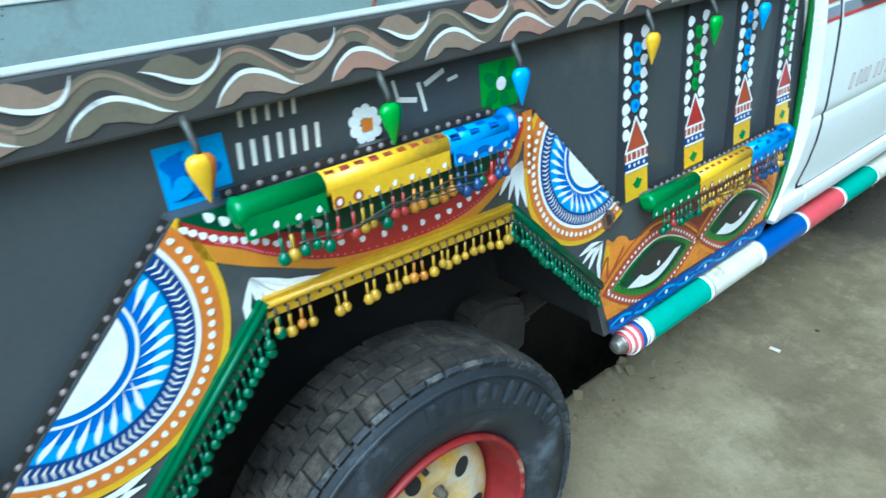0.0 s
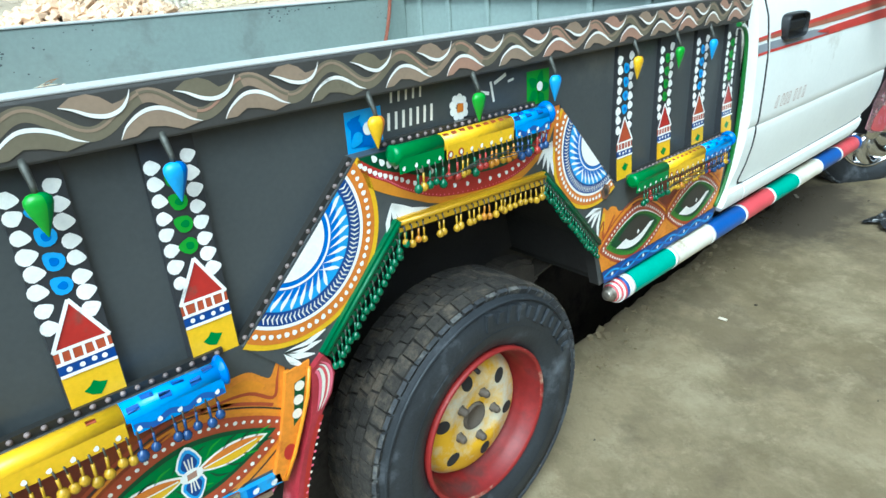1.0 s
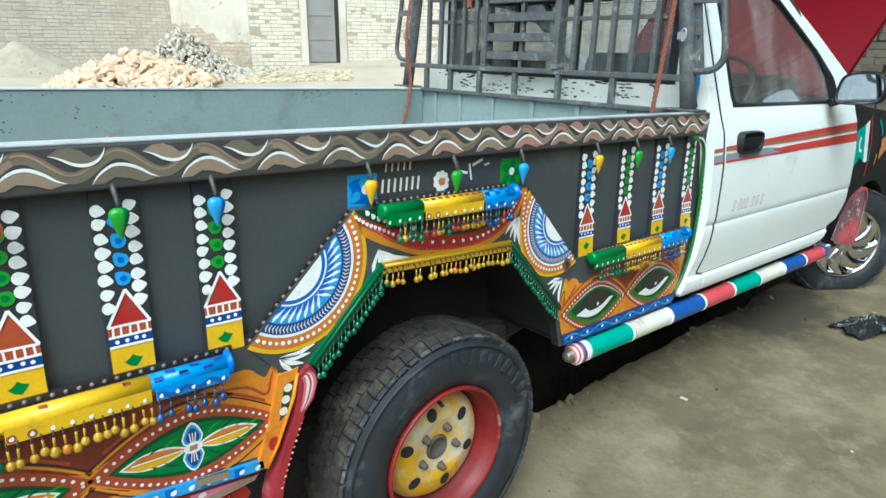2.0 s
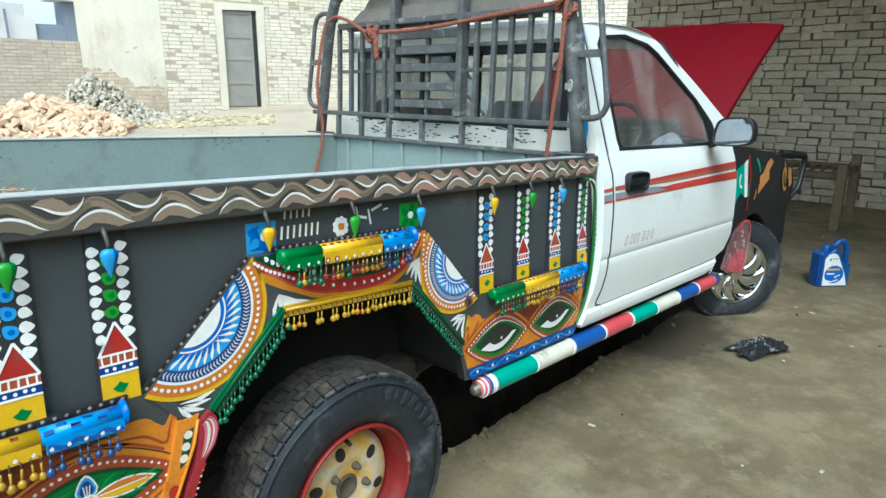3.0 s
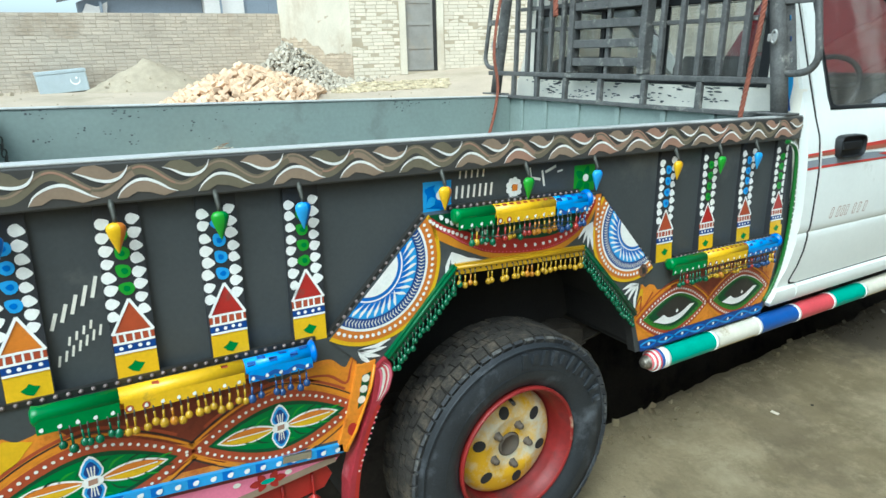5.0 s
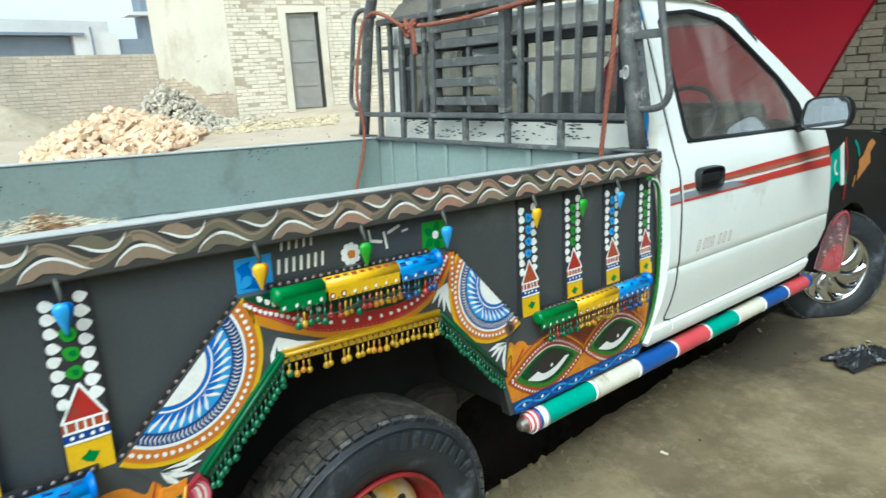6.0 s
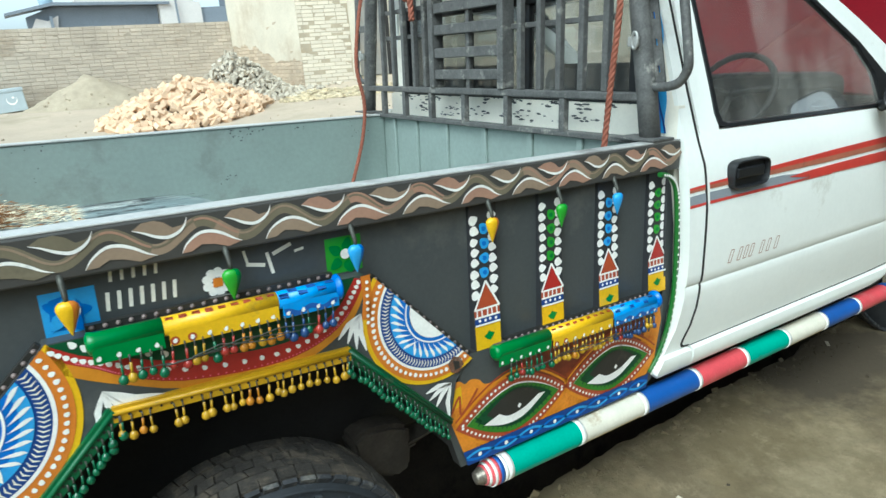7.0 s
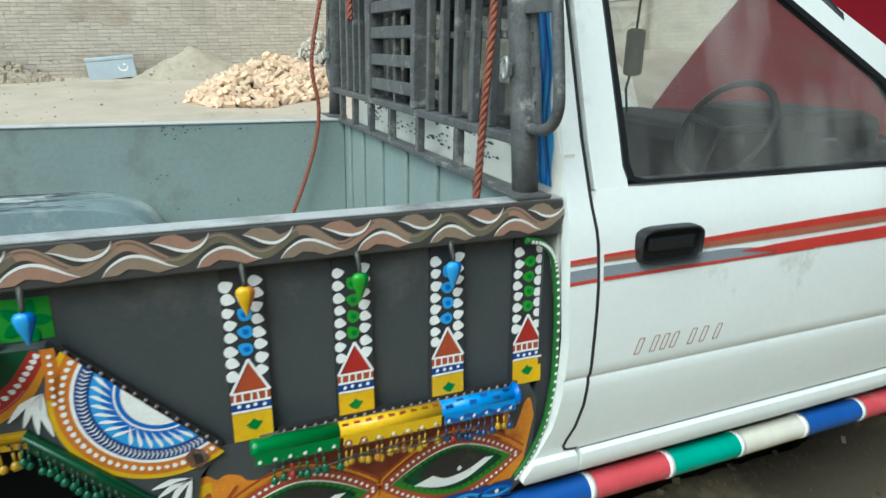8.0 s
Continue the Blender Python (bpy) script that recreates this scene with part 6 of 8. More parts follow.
def arch_painting():
    art = Art(-0.006, SIDE_MATS, 0.0006, lean)
    up = curve([(-0.258, 1.020), (-0.215, 0.992), (-0.162, 0.973), (-0.08, 0.946), (0.055, 0.927), (0.137, 0.934), (0.199, 0.965), (0.226, 0.998), (0.240, 1.018)])
    mid = curve([(-0.262, 1.004), (-0.237, 0.985), (-0.20, 0.965), (-0.162, 0.941), (-0.08, 0.908), (0.055, 0.893), (0.137, 0.901), (0.199, 0.928), (0.236, 0.966), (0.262, 1.010)])
    low = curve([(-0.262, 0.985), (-0.238, 0.965), (-0.20, 0.944), (-0.162, 0.927), (-0.08, 0.895), (0.055, 0.876), (0.137, 0.885), (0.199, 0.913), (0.236, 0.945), (0.258, 0.985)])
    art.poly([(-0.258, 1.020)] + up + [(0.240, 1.019)], DGREEN, 0)
    art.band(up, mid, RED, 1)
    art.band(mid, low, AMBERBAND, 1)
    n = len(up)
    for i in range(1, 34):
        t = i / 34 * (n - 1)
        k = int(t)
        f = t - k
        x = sum((up[k + j][0] + mid[k + j][0]) / 2 * w for j, w in ((0, 1 - f), (1, f)))
        z = sum((up[k + j][1] + mid[k + j][1]) / 2 * w for j, w in ((0, 1 - f), (1, f)))
        art.drop(x, z, 0.0044, 2.4 + jit(0.4), WHITE, 2, 1.4)
    for i in range(70):
        t = 4 + i / 70 * (n - 9)
        k = int(t)
        art.disc(mid[k][0] + (mid[k + 1][0] - mid[k][0]) * (t - k), mid[k][1] + (mid[k + 1][1] - mid[k][1]) * (t - k) + 0.004, 0.0016, PINK, 2, n=6)
    for i in range(8):
        x, z = up[2 + i]
        art.drop(x + 0.010, z + 0.008, 0.0055, 2.2, WHITE, 3, 1.6)
    half_sun(art, (-0.3835, 0.9025), (-0.262, 1.022), 0.172, 1, 0.031)
    half_sun(art, (0.3925, 0.8945), (0.285, 1.007), 0.160, -1, 0.029)
    # dotted orange band that ties the right sun to the peak
    art.stroke([(0.262, 1.018), (0.264, 0.97), (0.258, 0.93)], 0.020, ORANGE, 2)
    for i in range(7):
        art.disc(0.2635 - 0.0006 * i, 1.005 - 0.0135 * i, 0.0038, WHITE, 5, n=8)
    leaf_spray(art, (-0.199, 0.928), [(-0.108, 0.895), (-0.140, 0.889), (-0.163, 0.886), (-0.185, 0.882), (-0.213, 0.860)], 0.010)
    leaf_spray(art, (-0.442, 0.742), [(-0.362, 0.752), (-0.372, 0.735), (-0.388, 0.716), (-0.412, 0.704)], 0.011)
    leaf_spray(art, (0.444, 0.736), [(0.380, 0.731), (0.388, 0.712), (0.404, 0.690), (0.438, 0.650)], 0.012)
    leaf_spray(art, (0.246, 0.945), [(0.252, 0.868), (0.232, 0.876), (0.214, 0.892), (0.196, 0.905)], 0.011)
    art.poly([(0.437, 0.783), (0.452, 0.797), (0.470, 0.790), (0.478, 0.772), (0.463, 0.755), (0.446, 0.760)], RUSTSPOT, 6)
    art.poly([(0.450, 0.788), (0.466, 0.782), (0.468, 0.766), (0.454, 0.764)], CHAR, 7)
    art.done("arch_painting", truck, "blue half suns and red dotted swag painted on the arch")


arch_painting()


def panel_signs():
    def sheet():
        return Art(0.0215, SIDE_MATS, 0.0005, lean)
    art = sheet()
    art.poly([(-0.256, 1.022), (-0.181, 1.022), (-0.181, 1.090), (-0.256, 1.090)], SKYB, 0)
    art.poly([(-0.248, 1.03), (-0.206, 1.026), (-0.198, 1.06), (-0.214, 1.084), (-0.244, 1.078)], BLUE, 1)
    for k in range(5):
        art.drop(-0.223 + 0.016 * math.cos(k * 1.3), 1.056 + 0.016 * math.sin(k * 1.3), 0.011, k * 1.3, SKYB if k % 2 else BLUE, 2 + k)
    art.disc(-0.214, 1.058, 0.010, WHITE, 8, 0.011)
    art.done("blue_square", truck, "blue painted square with a white spot")
    art = sheet()
    art.poly([(0.199, 1.024), (0.272, 1.024), (0.272, 1.093), (0.199, 1.093)], LGREEN, 0)
    for k in range(5):
        art.drop(0.236 + 0.020 * math.cos(k * 1.26), 1.056 + 0.020 * math.sin(k * 1.26), 0.010, k * 1.26, GREEN, 1 + k)
    art.disc(0.237, 1.060, 0.010, WHITE, 7)
    art.done("green_square", truck, "green painted square with a white spot")
    art = sheet()
    art.poly([(-0.008, 1.048), (0.008, 1.048), (0.009, 1.063), (-0.007, 1.064)], ORANGE, 11)
    daisy = art.done("daisy", truck, "white painted daisy with an orange heart")
    for k in range(9):
        a = k * math.tau / 9
        art = sheet()
        art.drop(0.0 + 0.018 * math.cos(a), 1.056 + 0.018 * math.sin(a), 0.0075, a + math.pi, WHITE, 1 + k, 1.5)
        art.done("petal", daisy)
    # writing as plain bars
    bars = []
    for i in range(7):
        x = -0.168 + 0.0165 * i
        bars.append((x, 1.044, x + 0.003, 1.074, 0.006))
        if i < 5:
            bars.append((x + 0.01, 1.090, x + 0.012, 1.108, 0.005))
    bars += [(0.052, 1.075, 0.085, 1.068, 0.007), (0.05, 1.10, 0.055, 1.075, 0.005), (0.09, 1.09, 0.098, 1.05, 0.006), (0.10, 1.085, 0.135, 1.098, 0.007), (0.14, 1.083, 0.158, 1.086, 0.005)]
    bars += [(-0.995 + 0.017 * i, 0.90 + 0.012 * i, -0.985 + 0.017 * i, 0.93 + 0.014 * i, 0.006) for i in range(5)]
    bars += [(-0.973 + 0.012 * i, 0.868 + 0.008 * i, -0.970 + 0.012 * i, 0.884 + 0.008 * i, 0.004) for i in range(4)]
    bars += [(-0.993 + 0.0115 * i, 0.832 + 0.0075 * i, -0.989 + 0.0115 * i, 0.852 + 0.0075 * i, 0.004) for i in range(7)]
    for x0, z0, x1, z1, w in bars:
        art = sheet()
        art.stroke([(x0, z0), (x1, z1)], w, CREAM, 1)
        art.done("painted_bar", truck)


panel_signs()


def lens(cx, cz, l, h, n=24, p=1.7):
    us = span(-1, 1, n)
    return [(cx + l * u, cz + h * (1 - abs(u) ** p)) for u in us], [(cx + l * u, cz - h * (1 - abs(u) ** p)) for u in us]


def rear_lower():
    art = Art(0.0, SIDE_MATS, 0.0006)
    art.poly([(-1.139, 0.742), (-1.128, 0.722), (-1.112, 0.738), (-1.09, 0.733), (-1.075, 0.72), (-1.05, 0.726), (-1.0, 0.745), (-0.66, 0.745), (-0.645, 0.712)] + curve([(-0.615, 0.708), (-0.59, 0.718), (-0.565, 0.717), (-0.545, 0.732), (-0.521, 0.735), (-0.50, 0.731), (-0.482, 0.714), (-0.469, 0.706), (-0.458, 0.722), (-0.446, 0.739), (-0.442, 0.705), (-0.446, 0.669)], 44) + [(-0.437, 0.62), (-0.475, 0.53), (-1.12, 0.575)], WASH, 0)
    art.poly([(-1.125, 0.715), (-1.09, 0.728), (-1.05, 0.715), (-1.08, 0.68), (-1.12, 0.66)], YELLOW, 1)
    art.poly([(-1.02, 0.735), (-0.66, 0.735), (-0.62, 0.700), (-0.797, 0.622), (-0.99, 0.700)], BROWNWASH, 0.5)
    art.poly([(-0.797, 0.596), (-0.735, 0.562), (-0.86, 0.572)], BROWNWASH, 0.5)
    art.poly(curve([(-0.60, 0.700), (-0.575, 0.712), (-0.545, 0.719), (-0.515, 0.722), (-0.49, 0.708), (-0.48, 0.695)], 24) + [(-0.52, 0.690), (-0.56, 0.692)], AMBER, 1)
    art.stroke(curve([(-0.62, 0.695), (-0.57, 0.704), (-0.51, 0.696), (-0.47, 0.668), (-0.458, 0.70), (-0.450, 0.725)]), 0.006, RUST, 2, taper=True)
    art.stroke(curve([(-1.128, 0.735), (-1.12, 0.69), (-1.132, 0.66)]), 0.006, RUST, 2)
    for cx in (-0.972, -0.622):
        a, b = lens(cx, 0.609, 0.181, 0.080)
        art.band(a, b, RUST, 2)
        for s, row in ((1, a), (-1, b)):
            art.stroke([(x, z + 0.009 * s) for x, z in row], 0.005, AMBER, 1)
            art.stroke([(x, z + 0.016 * s) for x, z in row], 0.003, CHAR, 1)
            if s > 0:
                art.stroke([(x, z + 0.023) for x, z in row[2:-2]], 0.006, RUST, 1)
        a2, b2 = lens(cx, 0.609, 0.168, 0.068)
        for row in (a2, b2):
            for i in range(25):
                u = -0.97 + 1.94 * i / 24
                z = 0.609 + (1 if row is a2 else -1) * 0.068 * (1 - abs(u) ** 1.7)
                art.disc(cx + 0.168 * u, z, 0.0034 + jit(0.0005), WHITE if i % 4 else CREAM, 5, n=9)
        a3, b3 = lens(cx, 0.609, 0.147, 0.055)
        art.band(a3, b3, DGREEN, 3)
        a4, b4 = lens(cx, 0.609, 0.138, 0.046)
        art.band(a4, b4, GREEN, 4)
        for k in range(9):
            # brushed veins on the green
            u = -0.78 + 0.195 * k
            for w in (-1, 1):
                h0 = 0.043 * (1 - abs(u) ** 1.7)
                art.stroke(curve([(cx + 0.138 * u, 0.609 + w * h0 * 0.35), (cx + 0.138 * u + 0.012, 0.609 + w * h0 * 0.7), (cx + 0.138 * u + 0.03, 0.609 + w * h0 * 0.86)], 8), 0.0042, DGREEN if (k + w) % 3 else LGREEN, 5, taper=True)
        for s in (-1, 1):
            la, lb = lens(cx + s * 0.068, 0.609, 0.062, 0.0185, 14, 2.0)
            art.band(la, lb, WHITE, 5)
            la, lb = lens(cx + s * 0.068, 0.609, 0.055, 0.0145, 14, 2.0)
            art.band(la, [(x, 0.609) for x, _ in la], ORANGE, 6)
            art.band([(x, 0.609) for x, _ in la], lb, YELLOW, 6)
            art.stroke([(cx + s * 0.02, 0.609), (cx + s * 0.11, 0.611)], 0.0025, WHITE, 7)
            zz = 0.609 + s * 0.021
            art.drop(cx, zz, 0.0205, s * math.pi / 2, WHITE, 7, 1.55)
            art.drop(cx, zz, 0.0172, s * math.pi / 2, SKYB, 8, 1.55)
            art.drop(cx, zz, 0.0128, s * math.pi / 2, NAVY, 9, 1.6)
            for t in (-0.006, 0, 0.006):
                art.stroke([(cx + t * 0.6, zz - 0.010 * s), (cx + t, zz + 0.010 * s)], 0.0022, CREAM, 10)
        art.disc(cx, 0.609, 0.0185, WHITE, 11, 0.012)
        art.poly([(cx - 0.008, 0.603), (cx + 0.007, 0.604), (cx + 0.008, 0.615), (cx - 0.007, 0.614)], SALMON, 12)
    art.done("rear_panel_painting", truck, "two green almond motifs on an orange ground")
    # blue beaded strip along the lower edge
    bm = bmesh.new()
    slab(bm, [(-1.115, 0.584), (-0.487, 0.524), (-0.484, 0.503), (-1.115, 0.560)], -0.010, 0.004)
    s = part("blue_trim_strip", bm, SKYB, truck, "blue metal trim strip with white dots")
    for i in range(19):
        u = i / 18
        art = Art(-0.0106, [WHITE], 0.0006)
        art.drop(-1.10 + 0.60 * u, 0.571 - 0.057 * u, 0.0058, 0.7, WHITE, 1, 1.3)
        art.done("white_dot", s)
        if i % 2:
            art = Art(-0.010, [BLUE], 0.0006)
            art.poly([(-1.115 + 0.60 * u, 0.583 - 0.057 * u), (-1.095 + 0.60 * u, 0.581 - 0.057 * u), (-1.095 + 0.60 * u, 0.561 - 0.057 * u), (-1.115 + 0.60 * u, 0.563 - 0.057 * u)], BLUE, 0)
            art.done("blue_patch", s)
    bm = bmesh.new()
    box(bm, -0.625, -0.560, -0.0135, -0.008, 0.520, 0.538, 0.002, Matrix.Translation((-0.59, 0, 0.529)) @ Matrix.Rotation(radians(5.4), 4, "Y") @ Matrix.Translation((0.59, 0, -0.529)))
    part("hinge_plate", bm, CHROME, s, "bare steel joining plate")
    # pink board under the strip
    bm = bmesh.new()
    slab(bm, [(-1.10, 0.556), (-0.485, 0.497), (-0.50, 0.478), (-0.72, 0.452), (-1.10, 0.41)], 0.004, 0.03)
    b = part("pink_side_board", bm, BOARDPINK, truck, "pink painted board with red flowers")
    art = Art(0.004, SIDE_MATS, 0.0006)
    art.stroke([(-1.10, 0.549), (-0.49, 0.492)], 0.012, CHARRED, 0)
    art.stroke([(-1.10, 0.418), (-0.72, 0.459), (-0.50, 0.484)], 0.016, TAN, 0)
    for cx, cz, s_ in ((-0.655, 0.484, 1.0), (-0.86, 0.482, 1.3)):
        for k in range(6):
            a = k * math.tau / 6
            art.drop(cx + 0.026 * s_ * math.cos(a), cz + 0.010 * s_ * math.sin(a), 0.009 * s_, a, RED, 1, 1.5)
        art.disc(cx, cz, 0.016 * s_, TEAL, 2, 0.006 * s_)
    for x in (-0.72, -0.61, -0.93, -1.02):
        art.disc(x, 0.49 + (x + 0.6) * -0.06, 0.008, CREAM, 2, 0.006)
    art.disc(-0.97, 0.482, 0.05, CHARRED, 1, 0.045)
    art.disc(-0.97, 0.482, 0.045, PINK, 2, 0.040)
    for t in (-0.02, 0.015):
        art.drop(-0.97 + t, 0.478, 0.014, 1.4 + t * 20, TEAL, 3, 1.9)
    art.done("board_painting", b)
    bm = bmesh.new()
    slab(bm, [(-1.10, 0.40), (-0.74, 0.44), (-0.52, 0.468), (-0.50, 0.43), (-0.52, 0.40), (-0.75, 0.37), (-1.10, 0.33)], 0.03, 0.05)
    part("red_under_board", bm, RED, truck, "red painted lower board")
    for x in (-0.70, -0.62, -0.55):
        bm = bmesh.new()
        sweep(bm, [(x, 0.025, 0.45), (x + 0.002, 0.022, 0.41), (x, 0.02, 0.385)], 0.003, 6)
        lathe(bm, [(0.0, 0.40), (0.016, 0.385), (0.02, 0.36), (0.012, 0.33), (0.0, 0.325)], 12, "z", (x, 0.02, 0))
        part("red_tassel", bm, RED, truck)
    # curved lip at the rear of the wheel opening
    bm = bmesh.new()
    slab(bm, [(-0.445, 0.705), (-0.40, 0.71), (-0.42, 0.63), (-0.45, 0.56), (-0.475, 0.50), (-0.50, 0.51), (-0.47, 0.60), (-0.455, 0.66)], -0.010, 0.02)
    part("arch_lip", bm, WASH, truck, "orange painted lip of the wheel opening")
    art = Art(-0.010, SIDE_MATS, 0.0006)
    art.poly([(-0.434, 0.68), (-0.412, 0.685), (-0.428, 0.615), (-0.448, 0.60)], DGREEN, 0)
    for i in range(3):
        art.disc(-0.426 - 0.006 * i, 0.672 - 0.025 * i, 0.0095, CREAM, 1, n=12)
    art.disc(-0.462, 0.555, 0.012, RED, 1, 0.016)
    art.done("lip_painting", truck)
    bm = bmesh.new()
    sweep(bm, [(-0.405, -0.014, 0.70), (-0.416, -0.016, 0.65), (-0.436, -0.016, 0.60), (-0.455, -0.014, 0.55), (-0.478, -0.012, 0.505)], 0.0035, 8)
    part("brass_beading", bm, AMBER, truck, "thin yellow beading wire")
    bm = bmesh.new()
    slab(bm, [(-0.403, 0.694), (-0.378, 0.712), (-0.366, 0.695), (-0.361, 0.668), (-0.371, 0.633), (-0.394, 0.605), (-0.420, 0.551), (-0.442, 0.475), (-0.455, 0.40), (-0.46, 0.30), (-0.482, 0.30), (-0.476, 0.42), (-0.458, 0.49), (-0.438, 0.55), (-0.418, 0.60), (-0.409, 0.645)], -0.018, 0.03)
    f = part("mud_flap", bm, FLAPRED, truck, "narrow red and pink painted mud flap")
    art = Art(-0.018, SIDE_MATS, 0.0006)
    for k, (d, w, m) in enumerate(((0.004, 0.006, PINK), (0.010, 0.005, CREAM), (0.015, 0.006, PINKRED), (0.021, 0.007, CREAM), (0.028, 0.006, PINK))):
        art.stroke(curve([(-0.383 - 0.6 * d, 0.706 - 0.7 * d), (-0.368 - d, 0.690), (-0.364 - d, 0.668), (-0.373 - 0.9 * d, 0.636), (-0.393 - 0.5 * d, 0.612)]), w, m, k, taper=True)
    art.stroke(curve([(-0.398, 0.600), (-0.424, 0.548), (-0.446, 0.475), (-0.459, 0.40), (-0.464, 0.31)]), 0.010, RED, 0)
    for i in range(12):
        art.disc(-0.403 - 0.0045 * i, 0.585 - 0.0125 * i, 0.0028, CREAM if i % 2 else PINK, 2, n=8)
    art.done("flap_painting", f)


CHARRED = paint("deep_maroon", "6d2a2c")
FLAPRED = mat("scuffed_red_leather", srgb("9c2f3a"), 0.4, 0, 0.3, 18, 90, 0.3, srgb("c8727c"), 0.35)
BOARDPINK = paint("board_pink", "e57f9c")
SIDE_MATS.append(BOARDPINK)
MGREEN = paint("moss_green", "3d7a22")
SIDE_MATS.append(MGREEN)
AMBER = paint("amber", "e08f1e")
WASH = mat("brushed_orange_paint", srgb("dd8a26"), 0.38, 0, 0.22, 22, 120, 0.06, srgb("b5581f"), 0.34)
BROWNWASH = mat("brushed_brown_paint", srgb("7a3320"), 0.4, 0, 0.3, 20, 120, 0.06, srgb("b0581f"), 0.5)
SIDE_MATS += [CHARRED, PINKRED, AMBER, NAVYB, WASH, BROWNWASH]
rear_lower()


def front_lower():
    art = Art(0.0, SIDE_MATS, 0.0006)
    art.poly(curve([(0.436, 0.66), (0.442, 0.70), (0.452, 0.722), (0.470, 0.728), (0.486, 0.716), (0.502, 0.722), (0.525, 0.715), (0.545, 0.698), (0.60, 0.700), (0.64, 0.72)], 40) + [(0.66, 0.745), (1.08, 0.745)] + curve([(1.09, 0.70), (1.10, 0.675), (1.112, 0.70), (1.122, 0.735), (1.137, 0.745), (1.149, 0.70)], 24) + [ (1.13, 0.59), (1.10, 0.548), (0.478, 0.545)], WASH, 0)
    art.poly([(0.60, 0.70), (0.68, 0.745), (1.07, 0.745), (1.08, 0.66), (0.9, 0.62), (0.7, 0.62)], BROWNWASH, 1)
    art.poly([(0.445, 0.66), (0.458, 0.712), (0.475, 0.715), (0.478, 0.67)], YELLOW, 1)
    art.stroke(curve([(0.448, 0.655), (0.47, 0.69), (0.475, 0.645), (0.52, 0.695)]), 0.006, RUST, 2)
    for cx in (0.627, 0.957):
        a, b = lens(cx, 0.612, 0.170, 0.086)
        art.band(a, b, RUST, 2)
        for u in [(-0.97 + 1.94 * i / 26) for i in range(27)]:
            for s in (-1, 1):
                art.disc(cx + 0.155 * u, 0.612 + s * 0.075 * (1 - abs(u) ** 1.7), 0.0038, WHITE, 4, n=9)
        art.stroke([(x, z + 0.009) for x, z in a], 0.006, AMBER, 3)
        art.stroke([(x, z + 0.017) for x, z in a], 0.004, RUST, 3)
        art.stroke([(x, z - 0.008) for x, z in b], 0.005, AMBER, 3)
        a3, b3 = lens(cx, 0.612, 0.141, 0.061)
        art.band(a3, b3, MGREEN, 3)
        art.stroke(a3, 0.0042, WHITE, 6, taper=True)
        a4, b4 = lens(cx, 0.614, 0.118, 0.049)
        art.band(a4, b4, DGREEN, 4)
        for i in range(34):
            u = -0.95 + 1.9 * i / 33
            s = -1 if i % 2 else 1
            z = 0.614 + s * 0.047 * (1 - abs(u) ** 1.7)
            art.stroke([(cx + 0.11 * u, z - 0.006 * s), (cx + 0.122 * u, z + 0.007 * s)], 0.003, DGREEN, 4)
        a5, b5 = lens(cx + 0.004, 0.619, 0.088, 0.040)
        art.band(a5, b5, CHAR, 5)
        low = curve([(cx - 0.092, 0.596), (cx - 0.03, 0.577), (cx + 0.03, 0.583), (cx + 0.094, 0.622)], 14)
        high = curve([(cx - 0.048, 0.610), (cx - 0.018, 0.596), (cx + 0.03, 0.603), (cx + 0.072, 0.624)], 14)
        art.band(high, low, WHITE, 6)
        art.poly([(cx + 0.006, 0.612), (cx + 0.012, 0.606), (cx + 0.019, 0.613), (cx + 0.012, 0.620)], WHITE, 7)
    art.poly([(0.474, 0.549), (1.103, 0.549), (1.098, 0.51), (0.486, 0.51)], NAVY, 8)
    for ph in (0.0, math.pi):
        art.stroke([(x, 0.529 + 0.010 * math.sin(math.tau * (x - 0.48) / 0.155 + ph)) for x in span(0.482, 1.10, 70)], 0.0065, BLUE if ph else SKYB, 9)
    for i in range(8):
        art.disc(0.52 + 0.0775 * i, 0.529, 0.0055, WHITE, 10, n=10)
    art.done("front_panel_painting", truck, "two dark almond motifs with white crescents over blue waves")


front_lower()


# ---- ornaments fixed on the side ----
TUBEBLUE = paint("bright_blue", "2f90dd")

